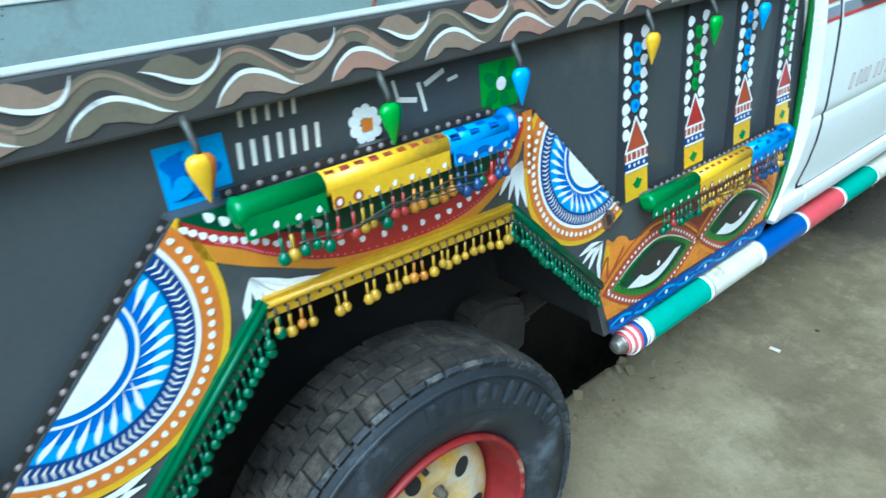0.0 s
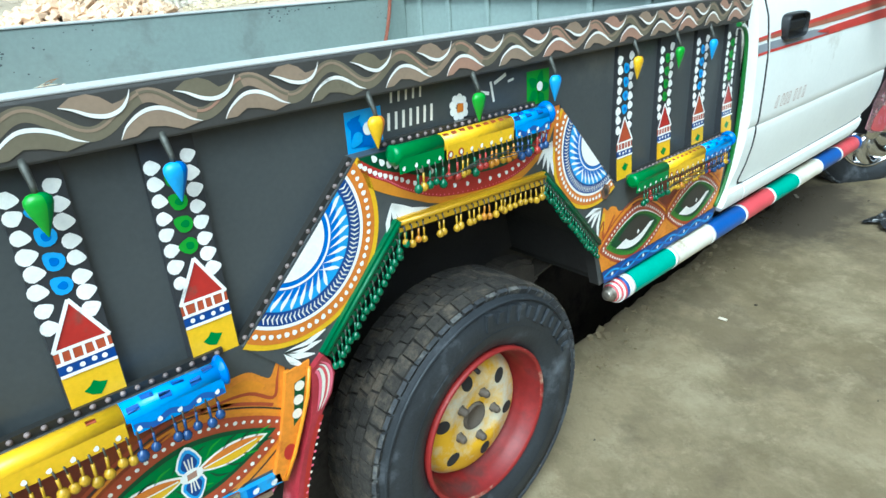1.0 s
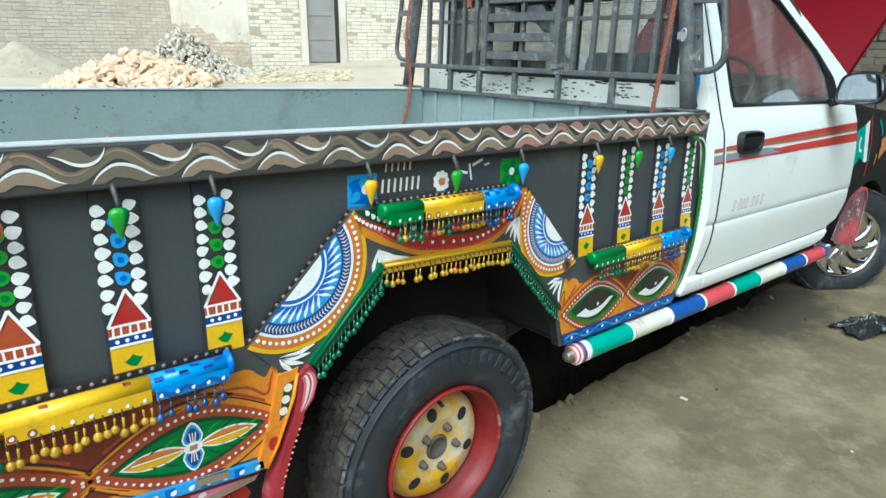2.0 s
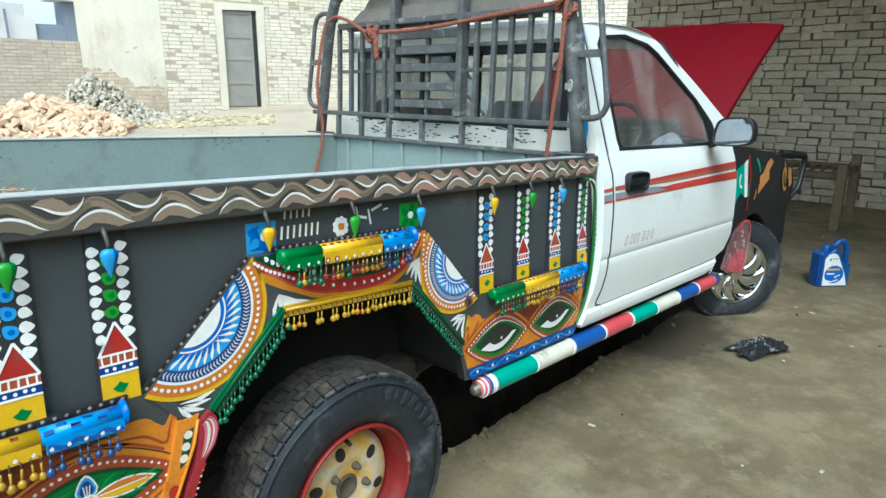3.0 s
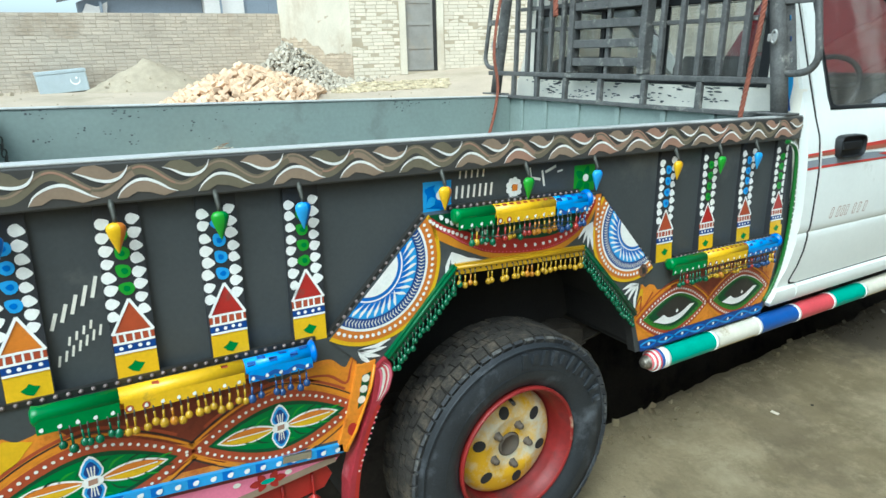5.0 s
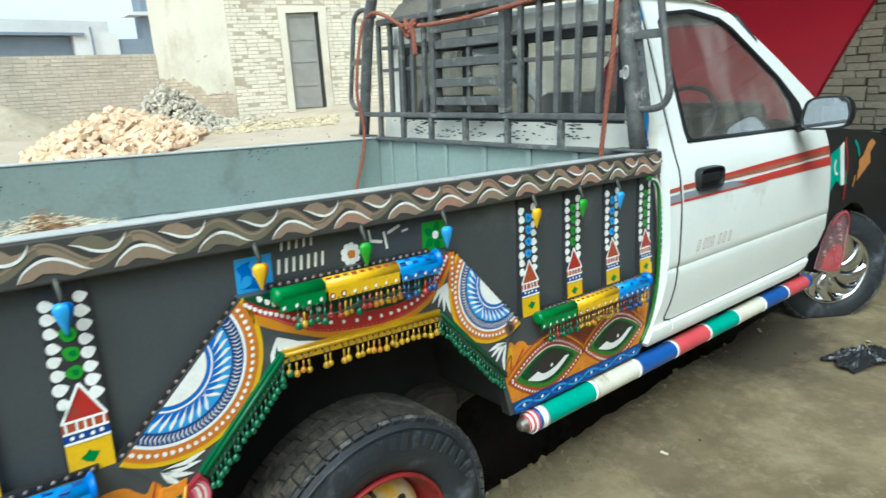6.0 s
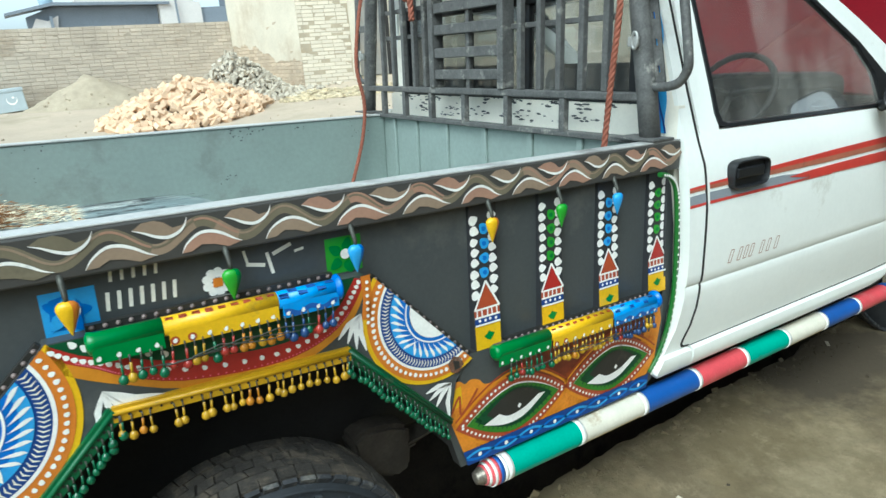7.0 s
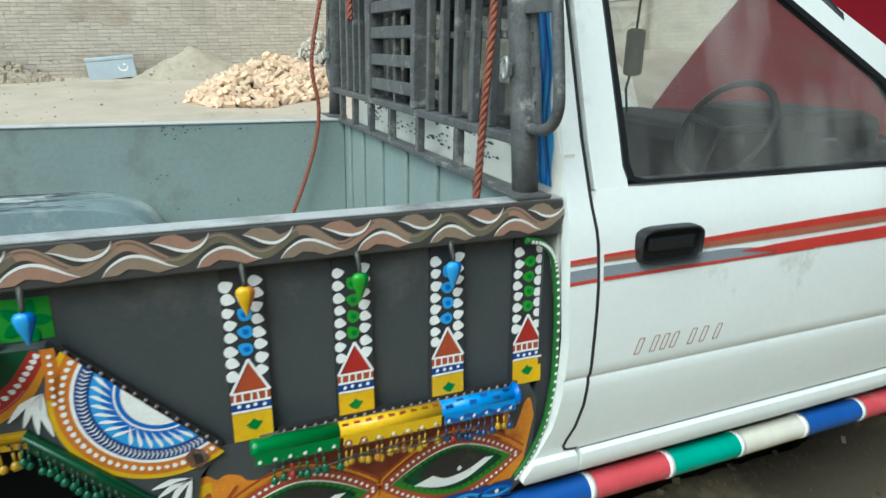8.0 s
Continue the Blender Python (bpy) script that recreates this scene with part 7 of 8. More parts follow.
def ornament_tube(x0, xa, xb, x1, z, ends=0.0158):
    y = -0.027
    t = new("ornament_tube")
    t.parent = truck
    t["label"] = "green, yellow and blue enamel tube with bead fringe"
    for a, b, m, nm in ((x0, xa, GREEN, "green_section"), (xa, xb, YELLOW, "yellow_section"), (xb, x1, TUBEBLUE, "blue_section")):
        bm = bmesh.new()
        if m is GREEN:
            sweep(bm, [(a, y, z), (a + 0.004, y, z), (a + 0.014, y, z), (b, y, z)], ends, 24, radii=[0.010, 0.018, ends, ends])
        else:
            sweep(bm, [(a + 0.0004, y, z), (b, y, z)], ends, 24)
        # flat skirt folded down from the tube
        box(bm, a + 0.006, b - 0.0008, y - ends + 0.0006, y - ends + 0.003, z - 0.030, z - 0.001, 0.001)
        sec = part(nm, bm, m, t)
        art = Art(y - ends + 0.0006, SIDE_MATS, 0.0006)
        n = max(3, int((b - a) / 0.026))
        if m is TUBEBLUE:
            art.stroke([(u, z - 0.021 + 0.004 * math.sin(math.tau * (u - a) / 0.045)) for u in span(a + 0.008, b - 0.004, 40)], 0.009, NAVYB, 0)
        for i in range(n):
            u = a + (b - a) * (i + 0.5) / n
            if m is YELLOW and i < 2:
                art.disc(u, z - 0.021, 0.0072, RUST, 0, n=10)
            art.drop(u, z - 0.0215, 0.0036, 1.2 + jit(0.4), WHITE, 1, 1.4)
        ob = art.done("dots", sec)
        ob["kind"] = "stuff"
    marks = [(xa + (xb - xa) * (i + 0.5) / 9, 108, 0.006, RUST) for i in range(9) if x0 > -0.5 or i in (2, 7)] + [(xb + (x1 - xb) * (i + 0.6) / 6.4, (132, 96)[i % 2], 0.008, NAVYB) for i in range(6)]
    for u, up, half, m in marks:
        bm = bmesh.new()
        lathe(bm, [(ends + 0.0007, -half), (ends + 0.0007, half)], 8, "x", (u, y, z), span=0.42 if m is NAVYB else 0.3)
        for v in bm.verts:
            v.co = Vector((u, y, z)) + Matrix.Rotation(radians(up) + jit(0.15), 3, "X") @ (v.co - Vector((u, y, z)))
        part("brush_mark", bm, m, t)
    # dark disc on the capped end gives the shade of a hollow tube
    bm = bmesh.new()
    lathe(bm, [(ends - 0.003, x1 - 0.03), (ends - 0.003, x1 + 0.003)], 20, "x", (0, y, z))
    lathe(bm, [(ends - 0.003, x1 - 0.003), (0.0005, x1 - 0.003)], 20, "x", (0, y, z))
    for v in bm.verts:
        v.co.x += 0.0045
    part("hollow_end_disc", bm, UNDER, t, "dark disc for the shaded hollow at the tube end")
    bm = bmesh.new()
    lathe(bm, [(ends, -0.004), (ends + 0.007, 0.002), (ends + 0.008, 0.006), (ends + 0.004, 0.006), (ends - 0.004, 0.002)], 24, "x", (x1, y, z))
    part("end_flare", bm, BLUE, t)
    bm = bmesh.new()
    box(bm, x0 + 0.02, x1 - 0.02, -0.014, 0.006, z - 0.008, z + 0.006, 0.002)
    part("mounting_bar", bm, BLACKMETAL, t)
    return t


def tassel_mesh(name, bead, drop_, r):
    """A hook of wire, a rod and a turned bead."""
    bm = bmesh.new()
    sweep(bm, [(0, 0.003, 0.004), (0.001, -0.002, 0.003), (0.001, -0.004, -drop_ * 0.3)], 0.0013, 5, mi=0)
    sweep(bm, [(0.001, -0.004, -drop_ * 0.24), (0.0, -0.004, -drop_)], 0.0020, 6, mi=1)
    prof = [(0.0004, -drop_ + r * 1.1), (r * 0.7, -drop_ + r * 0.6), (r, -drop_ - r * 0.1), (r * 0.8, -drop_ - r * 0.8), (r * 0.3, -drop_ - r * 1.1), (0.0003, -drop_ - r * 1.25)]
    lathe(bm, prof, 10, "z", (0, -0.004, 0), mi=1)
    me = bpy.data.meshes.new(name)
    bm.normal_update()
    bm.to_mesh(me)
    bm.free()
    me.materials.append(CABLE)
    me.materials.append(bead)
    return me


def bead(name, h):
    return mat("bead_" + name, srgb(h), 0.22, 0.0, 0.2, 60, 300, 0.05, srgb("5a4a2a"), 0.2, rand=0.18)


GOLD = bead("gold", "b38d20")
BGREEN = bead("green", "1d5c3c")
BBLUE = bead("blue", "2a4470")
BAMBER = bead("amber", "b5781f")
BRED = bead("red", "96322a")
TASSELS = {(c, k): tassel_mesh("bead_tassel", m, l, r) for c, m in (("gold", GOLD), ("amber", BAMBER), ("red", BRED), ("green", BGREEN), ("blue", BBLUE)) for k, (l, r) in enumerate(((0.029, 0.0071), (0.027, 0.0074), (0.031, 0.0068)))}


def fringe(owner, a, b, n, colours, y, gaps=0.03, size=1.2, odd=0.0):
    for i in range(n):
        u = (i + 0.5) / n
        if rnd.random() < gaps:
            continue
        c = colours[min(int(u * len(colours)), len(colours) - 1)]
        if c == "gold" and rnd.random() < 0.12:
            c = "amber"
        # restrung with odd beads over the wheel
        if odd and rnd.random() < odd:
            c = rnd.choice(("red", "amber", "gold", "green"))
        m = Matrix.Translation((a[0] + (b[0] - a[0]) * u + jit(0.002), y, a[1] + (b[1] - a[1]) * u)) @ Matrix.Rotation(rnd.uniform(-0.09, 0.09) - radians(RAKE), 4, "Y") @ Matrix.Rotation(rnd.uniform(-0.5, 0.5), 4, "Z") @ Matrix.Scale(size * rnd.uniform(0.88, 1.1), 4)
        shared("bead_tassel", TASSELS[c, rnd.randrange(3)], owner, m)


for x0, xa, xb, x1, z, n in ((-0.21, -0.103, 0.080, 0.190, 1.023, 26), (0.545, 0.705, 0.910, 1.078, 0.793, 32), (-1.046, -0.912, -0.693, -0.556, 0.785, 30)):
    z -= 0.005 if z > 0.9 else 0.010
    t = ornament_tube(x0, xa, xb, x1, z)
    secs = (xa - x0, xb - xa, x1 - xb)
    for (a, b, c) in ((x0 + 0.03, xa, "green"), (xa, xb, "gold"), (xb, x1 - 0.01, "blue")):
        fringe(t, (a, z - 0.029), (b, z - 0.029), max(4, int((b - a) / 0.0142)), [c], -0.0405, size=1.12, odd=0.5 if z > 0.9 else 0.22 if x0 > 0 else 0.0)
    if x0 > -0.5:
        for k in range(3):
            pts = [(u, -0.047 - 0.003 * k, z - 0.041 - 0.014 * abs(math.sin((u - x0) * (11 + 3 * k)))) for u in span(x0 + 0.06 + 0.04 * k, x1 - 0.05 - 0.03 * k, 26)]
            bm = bmesh.new()
            sweep(bm, pts, 0.0011, 5)
            part("loose_wire", bm, CABLE, t, "thin tangled silver wire")


OCHRE = paint("ochre_yellow", "c3970f")
STRIPGREEN = paint("strip_green", "125c34", 0.45)


def edge_strip(name, a, b, w, m, beads, n, label):
    dx, dz = b[0] - a[0], b[1] - a[1]
    d = math.hypot(dx, dz)
    nx, nz = dz / d * w, -dx / d * w
    if nz > 0:
        nx, nz = -nx, -nz
    bm = bmesh.new()
    slab(bm, [a, b, (b[0] + nx, b[1] + nz), (a[0] + nx, a[1] + nz)], -0.016, 0.0, shape=lean)
    sweep(bm, [(a[0] + nx * 0.35, -0.016 + lean(a[1]), a[1] + nz * 0.35), (b[0] + nx * 0.35, -0.016 + lean(b[1]), b[1] + nz * 0.35)], 0.0045, 8)
    s = part(name, bm, m, truck, label)
    # dark spots on the solid strip represent the shade inside small holes
    hole_spots = Art(-0.0162, [UNDER], 0.0006, lean)
    for i in range(n):
        u = (i + 0.5) / n
        hole_spots.disc(a[0] + dx * u + nx * 0.62, a[1] + dz * u + nz * 0.62, 0.0024, UNDER, 0, n=8)
    hole_spots.done("dark_hole_spots", s)["kind"] = "stuff"
    fringe(s, (a[0] + nx * 0.8, a[1] + nz * 0.8), (b[0] + nx * 0.8, b[1] + nz * 0.8), n, beads, -0.014, size=1.02)


edge_strip("yellow_fringe_strip", (-0.192, 0.900), (0.216, 0.886), 0.026, OCHRE, ["gold"], 26, "yellow strip with hanging gold beads")
edge_strip("green_fringe_strip", (-0.378, 0.715), (-0.196, 0.900), 0.026, STRIPGREEN, ["green"], 19, "green strip with hanging green beads")
edge_strip("dark_green_fringe_strip", (0.218, 0.888), (0.444, 0.652), 0.026, DGREEN, ["green"], 23, "dark green strip with hanging green beads")


def pendant(x, z, light, dark):
    p = new("pendant")
    p.parent = truck
    p["label"] = "rounded enamel drop pendant on a wire hook"
    bm = bmesh.new()
    sweep(bm, [(x - 0.002, 0.004, 1.121), (x - 0.001, -0.002, 1.108), (x, -0.010, z + 0.010), (x, -0.012, z + 0.001)], 0.0042, 8, radii=[0.0052, 0.005, 0.004, 0.0035])
    part("hook", bm, CABLE, p, "pale wire hook")
    bm = bmesh.new()
    y = -0.012
    n = 16
    rows = []
    for dz, w in ((0.002, 0.004), (0.0, 0.011), (-0.005, 0.0153), (-0.011, 0.0160), (-0.022, 0.0130), (-0.035, 0.0078), (-0.047, 0.0030), (-0.052, 0.0008)):
        rows.append([bm.verts.new((x + w * math.cos(a), y + 0.62 * w * math.sin(a), z + dz)) for a in [k * math.tau / n for k in range(n)]])
    for a, b in zip(rows, rows[1:]):
        for k in range(n):
            f = bm.faces.new((a[k], a[(k + 1) % n], b[(k + 1) % n], b[k]))
            f.smooth = True
            f.material_index = 1 if k >= 13 or k < 3 else 0
    bm.faces.new(rows[0])
    bmesh.ops.recalc_face_normals(bm, faces=bm.faces[:])
    part("drop", bm, [light, dark], p)


for i, x in enumerate((-1.052, -0.878, -0.707, -0.549, -0.222, 0.016, 0.243, 0.559, 0.757, 0.940)):
    l, d = ((SKYB, BLUE), (YELLOW, ORANGE), (LGREEN, GREEN))[(0, 1, 2, 0, 1, 2, 0, 1, 2, 0)[i]]
    pendant(x, 1.083, l, d)

STUDM = mat("dull_pink_grey_stud", srgb("7d6f6b"), 0.5, 0.2, 0.2, 40, 200, 0.1, rand=0.25)
bmst = bmesh.new()
lathe(bmst, [(0.0003, -0.003), (0.0032, -0.0022), (0.0042, 0.0), (0.0042, 0.004)], 8, "y")
stud_me = bpy.data.meshes.new("stud")
bmst.to_mesh(stud_me)
bmst.free()
stud_me.materials.append(STUDM)
for a, b, n, y in (((-0.205, 1.030), (0.20, 1.030), 22, 0.0), ((-1.13, 0.790), (-0.535, 0.790), 31, -0.004), ((0.60, 0.790), (1.10, 0.790), 26, -0.004), ((-0.505, 0.787), (-0.267, 1.022), 16, -0.002), ((0.278, 1.012), (0.499, 0.787), 15, -0.002)):
    bm = bmesh.new()
    dx, dz = b[0] - a[0], b[1] - a[1]
    d = math.hypot(dx, dz)
    nx, nz = -dz / d * 0.005, dx / d * 0.005
    slab(bm, [(a[0] - nx, a[1] - nz), (b[0] - nx, b[1] - nz), (b[0] + nx, b[1] + nz), (a[0] + nx, a[1] + nz)], y, y + 0.012, shape=lean)
    s = part("studded_edging", bm, CHAR, truck, "dark edging with a row of studs")
    for i in range(n):
        u = (i + 0.5) / n
        z = a[1] + dz * u
        shared("stud", stud_me, s, Matrix.Translation((a[0] + dx * u, y + lean(z) - 0.001, z)))


SEALGREEN = paint("seal_green", "2f6b2c")


def seal():
    bm = bmesh.new()
    pts = [(1.10, 1.108), (1.135, 1.100), (1.160, 1.078), (1.174, 1.04), (1.184, 0.96), (1.190, 0.86), (1.190, 0.76), (1.174, 0.67), (1.144, 0.60), (1.108, 0.552)]
    line = curve(pts, 40)
    sweep(bm, [(x, -0.004, z) for x, z in line], 0.0068, 8)
    s = part("green_edge_seal", bm, SEALGREEN, truck, "green edge trim with white dots")
    art = Art(-0.0112, SIDE_MATS, 0.0006)
    for x, z in curve(pts, 46)[2:]:
        art.disc(x, z, 0.0038, WHITE, 0, n=8)
    art.done("seal_dots", s)
    bm = bmesh.new()
    slab(bm, [(1.153, 1.09), (1.166, 1.07), (1.184, 0.96), (1.190, 0.80), (1.172, 0.66), (1.140, 0.595), (1.108, 0.55), (1.10, 0.556), (1.153, 0.78), (1.153, 1.08)], 0.003, 0.03, shape=lean)
    part("front_edge_panel", bm, BLACK, truck)


seal()

# ---- loose things ----
def rope(name, lines, label):
    t = thing(name, label, "rope", m=truck.matrix_basis.copy())
    for nm, pts, r in lines:
        pts = [(x - (0.038 if z > 1.25 else 0.0), y, z) for x, y, z in pts]
        fine = []
        k = len(pts) - 1
        for s in range(k * 10 + 1):
            u = s / 10
            i = min(int(u), k - 1)
            f = u - i
            p = [Vector(pts[max(0, min(k, j))]) for j in (i - 1, i, i + 1, i + 2)]
            fine.append(0.5 * (2 * p[1] + (p[2] - p[0]) * f + (2 * p[0] - 5 * p[1] + 4 * p[2] - p[3]) * f * f + (3 * p[1] - p[0] - 3 * p[2] + p[3]) * f ** 3))
        dense = [fine[0]]
        for q in fine[1:]:
            n = max(1, int((q - dense[-1]).length / 0.0045))
            a = dense[-1]
            dense += [a.lerp(q, (j + 1) / n) for j in range(n)]
        bm = bmesh.new()
        for strand in range(3):
            twist = []
            for j, q in enumerate(dense):
                d = (dense[min(j + 1, len(dense) - 1)] - dense[max(j - 1, 0)]).normalized()
                s1 = d.orthogonal().normalized() if abs(d.z) < 0.95 else (Vector((1, 0, 0)) - d * d.x).normalized()
                s2 = d.cross(s1)
                a = j * 0.60 + strand * math.tau / 3
                twist.append(q + r * 0.52 * (math.cos(a) * s1 + math.sin(a) * s2))
            sweep(bm, twist, r * 0.6, 6)
        part(nm, bm, ROPE, t)
    return t


rope("tie_rope", [
    ("draped_rope", [(1.125, 1.50, 1.74), (1.12, 1.43, 1.755), (1.115, 1.32, 1.725), (1.11, 1.195, 1.672), (1.11, 1.13, 1.668), (1.112, 0.88, 1.668), (1.114, 0.65, 1.682), (1.114, 0.37, 1.706), (1.12, 0.18, 1.722), (1.125, 0.12, 1.745)], 0.0085),
    ("hanging_rope", [(1.125, 0.12, 1.745), (1.115, 0.12, 1.68), (1.11, 0.126, 1.50), (1.105, 0.138, 1.35), (1.065, 0.15, 1.2), (1.06, 0.155, 1.1)], 0.008),
    ("far_rope", [(1.12, 1.52, 1.73), (1.08, 1.51, 1.60), (1.04, 1.485, 1.40), (1.02, 1.47, 1.24), (1.00, 1.465, 1.10), (0.95, 1.46, 0.95), (0.88, 1.44, 0.80), (0.80, 1.40, 0.68)], 0.0075),
    ("knot", [(1.10, 1.17, 1.70), (1.085, 1.14, 1.66), (1.10, 1.11, 1.69), (1.09, 1.13, 1.64), (1.10, 1.16, 1.63), (1.085, 1.17, 1.67), (1.09, 1.12, 1.66), (1.09, 1.105, 1.60), (1.09, 1.10, 1.55)], 0.011),
    ("near_knot", [(1.14, 0.09, 1.76), (1.12, 0.14, 1.74), (1.14, 0.17, 1.70), (1.16, 0.12, 1.72), (1.13, 0.09, 1.70), (1.12, 0.13, 1.66)], 0.010),
], "rust red twisted rope tied across the rack")


def cab_cloth():
    """Blue patterned strip on the cab's rear corner, behind the rack post."""
    art = Art(0.0, [BLUE, SKYB, NAVY, WHITE], 0.0006)
    zs = span(1.20, 1.66, 40)
    def mid(z):
        return -0.082 - 0.14 * (z - 1.2)
    def edge(z, s):
        return mid(z) + s * (0.033 + 0.006 * math.sin(z * 40))
    for z0, z1 in zip(zs, zs[1:]):
        art.poly([(edge(z0, -1), z0), (edge(z0, 1), z0), (edge(z1, 1), z1), (edge(z1, -1), z1)], SKYB, 0)
    for k, (off, w, m) in enumerate(((-0.02, 0.007, BLUE), (0.004, 0.010, BLUE), (0.020, 0.006, NAVY), (-0.008, 0.004, NAVY))):
        art.stroke([(mid(z) + off + 0.009 * math.sin(z * 26 + k), z) for z in zs], w, m, 1 + k)
    ob = art.done("blue_painted_strip", truck, "blue painted wavy strip on the cab corner")
    ob.matrix_basis = Matrix.Translation((1.187, 0.0, 0)) @ Matrix.Rotation(radians(-90), 4, "Z")


cab_cloth()


FLAPCLEAR = GLASS.copy()
FLAPCLEAR.name = "smoky_clear_plastic"
FLAPCLEAR.node_tree.nodes["Principled BSDF"].inputs["Base Color"].default_value = (0.96, 0.86, 0.88, 1)
FLAPCLEAR.node_tree.nodes["Principled BSDF"].inputs["Roughness"].default_value = 0.22
FLAPCLEAR.node_tree.nodes["Diffuse BSDF"].inputs[0].default_value = srgb("d59aa4") + (1,)
FLAPCLEAR.node_tree.nodes["Map Range"].inputs["To Min"].default_value = 0.12
FLAPCLEAR.node_tree.nodes["Map Range"].inputs["To Max"].default_value = 0.5


SIDE_MATS.append(PINKRED)


def nose_flap():
    bm = bmesh.new()
    slab(bm, [(2.54, 0.53), (2.66, 0.487), (2.86, 0.457), (2.925, 0.509), (2.93, 0.60), (2.938, 0.695), (2.91, 0.75), (2.85, 0.772), (2.77, 0.765), (2.68, 0.73), (2.60, 0.64)], -0.035, -0.031)
    f = part("front_mud_flap", bm, FLAPCLEAR, truck, "clear plastic mud flap with red and pink edge")
    art = Art(-0.0355, SIDE_MATS, 0.0008)
    art.poly(curve([(2.62, 0.515), (2.70, 0.49), (2.86, 0.462), (2.905, 0.505), (2.905, 0.555), (2.84, 0.60), (2.74, 0.60), (2.64, 0.56)], 30), PINKRED, 0)
    for cx, cz, r in ((2.80, 0.70, 0.026), (2.70, 0.65, 0.022), (2.84, 0.64, 0.024), (2.76, 0.60, 0.02), (2.64, 0.59, 0.018)):
        for k in range(5):
            art.disc(cx + r * 0.8 * math.cos(k * 1.26), cz + r * 0.7 * math.sin(k * 1.26), r * 0.26, PINK if k % 2 else CREAM, 1 + k, r * 0.3)
    art.stroke(curve([(2.86, 0.462), (2.915, 0.51), (2.92, 0.60), (2.928, 0.695), (2.90, 0.745), (2.85, 0.764), (2.77, 0.757), (2.69, 0.722)]), 0.014, PINKRED, 7)
    art.stroke(curve([(2.84, 0.475), (2.898, 0.52), (2.90, 0.60), (2.908, 0.69)]), 0.006, CREAM, 8)
    for cx, cz, r in ((2.74, 0.535, 0.026), (2.84, 0.53, 0.03)):
        for k in range(6):
            art.disc(cx + r * math.cos(k), cz + r * 0.6 * math.sin(k), r * 0.4, PINK, 1 + k, r * 0.3)
    art.done("flower_pattern", f)


nose_flap()


def straw():
    bm = bmesh.new()
    r = random.Random(3)
    for i in range(3200):
        x, y = min(-0.14, r.gauss(-0.45, 0.15)), r.uniform(1.22, 1.48)
        hill = math.exp(-((x + 0.45) / 0.2) ** 2) * 0.08 * (1 + 0.7 * noise.noise((x * 13, y * 13, 2.0)))
        z = (0.945 if x > -0.30 else 0.86 + 0.085 * math.exp(-((x + 0.30) / 0.2) ** 2)) + 0.012 + hill * r.random()
        a, l = r.gauss(0.0, 0.7), r.uniform(0.010, 0.05)
        brown = r.random() < 0.2 + 0.6 * math.exp(-((x + 0.36) / 0.07) ** 2) + 0.3 * math.exp(-((x + 0.62) / 0.1) ** 2)
        d = Vector((math.cos(a), math.sin(a) * 0.7, r.uniform(-0.12, 0.2))).normalized() * l
        p = Vector((x, y, z))
        w = r.uniform(0.0006, 0.0017)
        side = d.cross(Vector((0, 0, 1))).normalized() * w
        q = [bm.verts.new(v) for v in (p - side, p + side, p + d + side * 0.4, p + d - side * 0.4, p + d * 0.5 + Vector((0, 0, w * 1.6)))]
        for tri in ((0, 1, 4), (1, 2, 4), (2, 3, 4), (3, 0, 4)):
            bm.faces.new([q[k] for k in tri]).material_index = 1 if brown else 0
    t = part("straw_litter", bm, [STRAW, CHAFF])
    t.matrix_basis = truck.matrix_basis.copy()
    tagged(t, "pale dry straw litter on the wheelhouse", "straw", kind="stuff")


STRAW = mat("dry_straw", srgb("e2d8bd"), 0.85, 0, 0.25, 30, 200, 0.2, rand=0.25)
CHAFF = mat("brown_chaff", srgb("8a5f36"), 0.9, 0, 0.3, 30, 200, 0.2, rand=0.25)
straw()


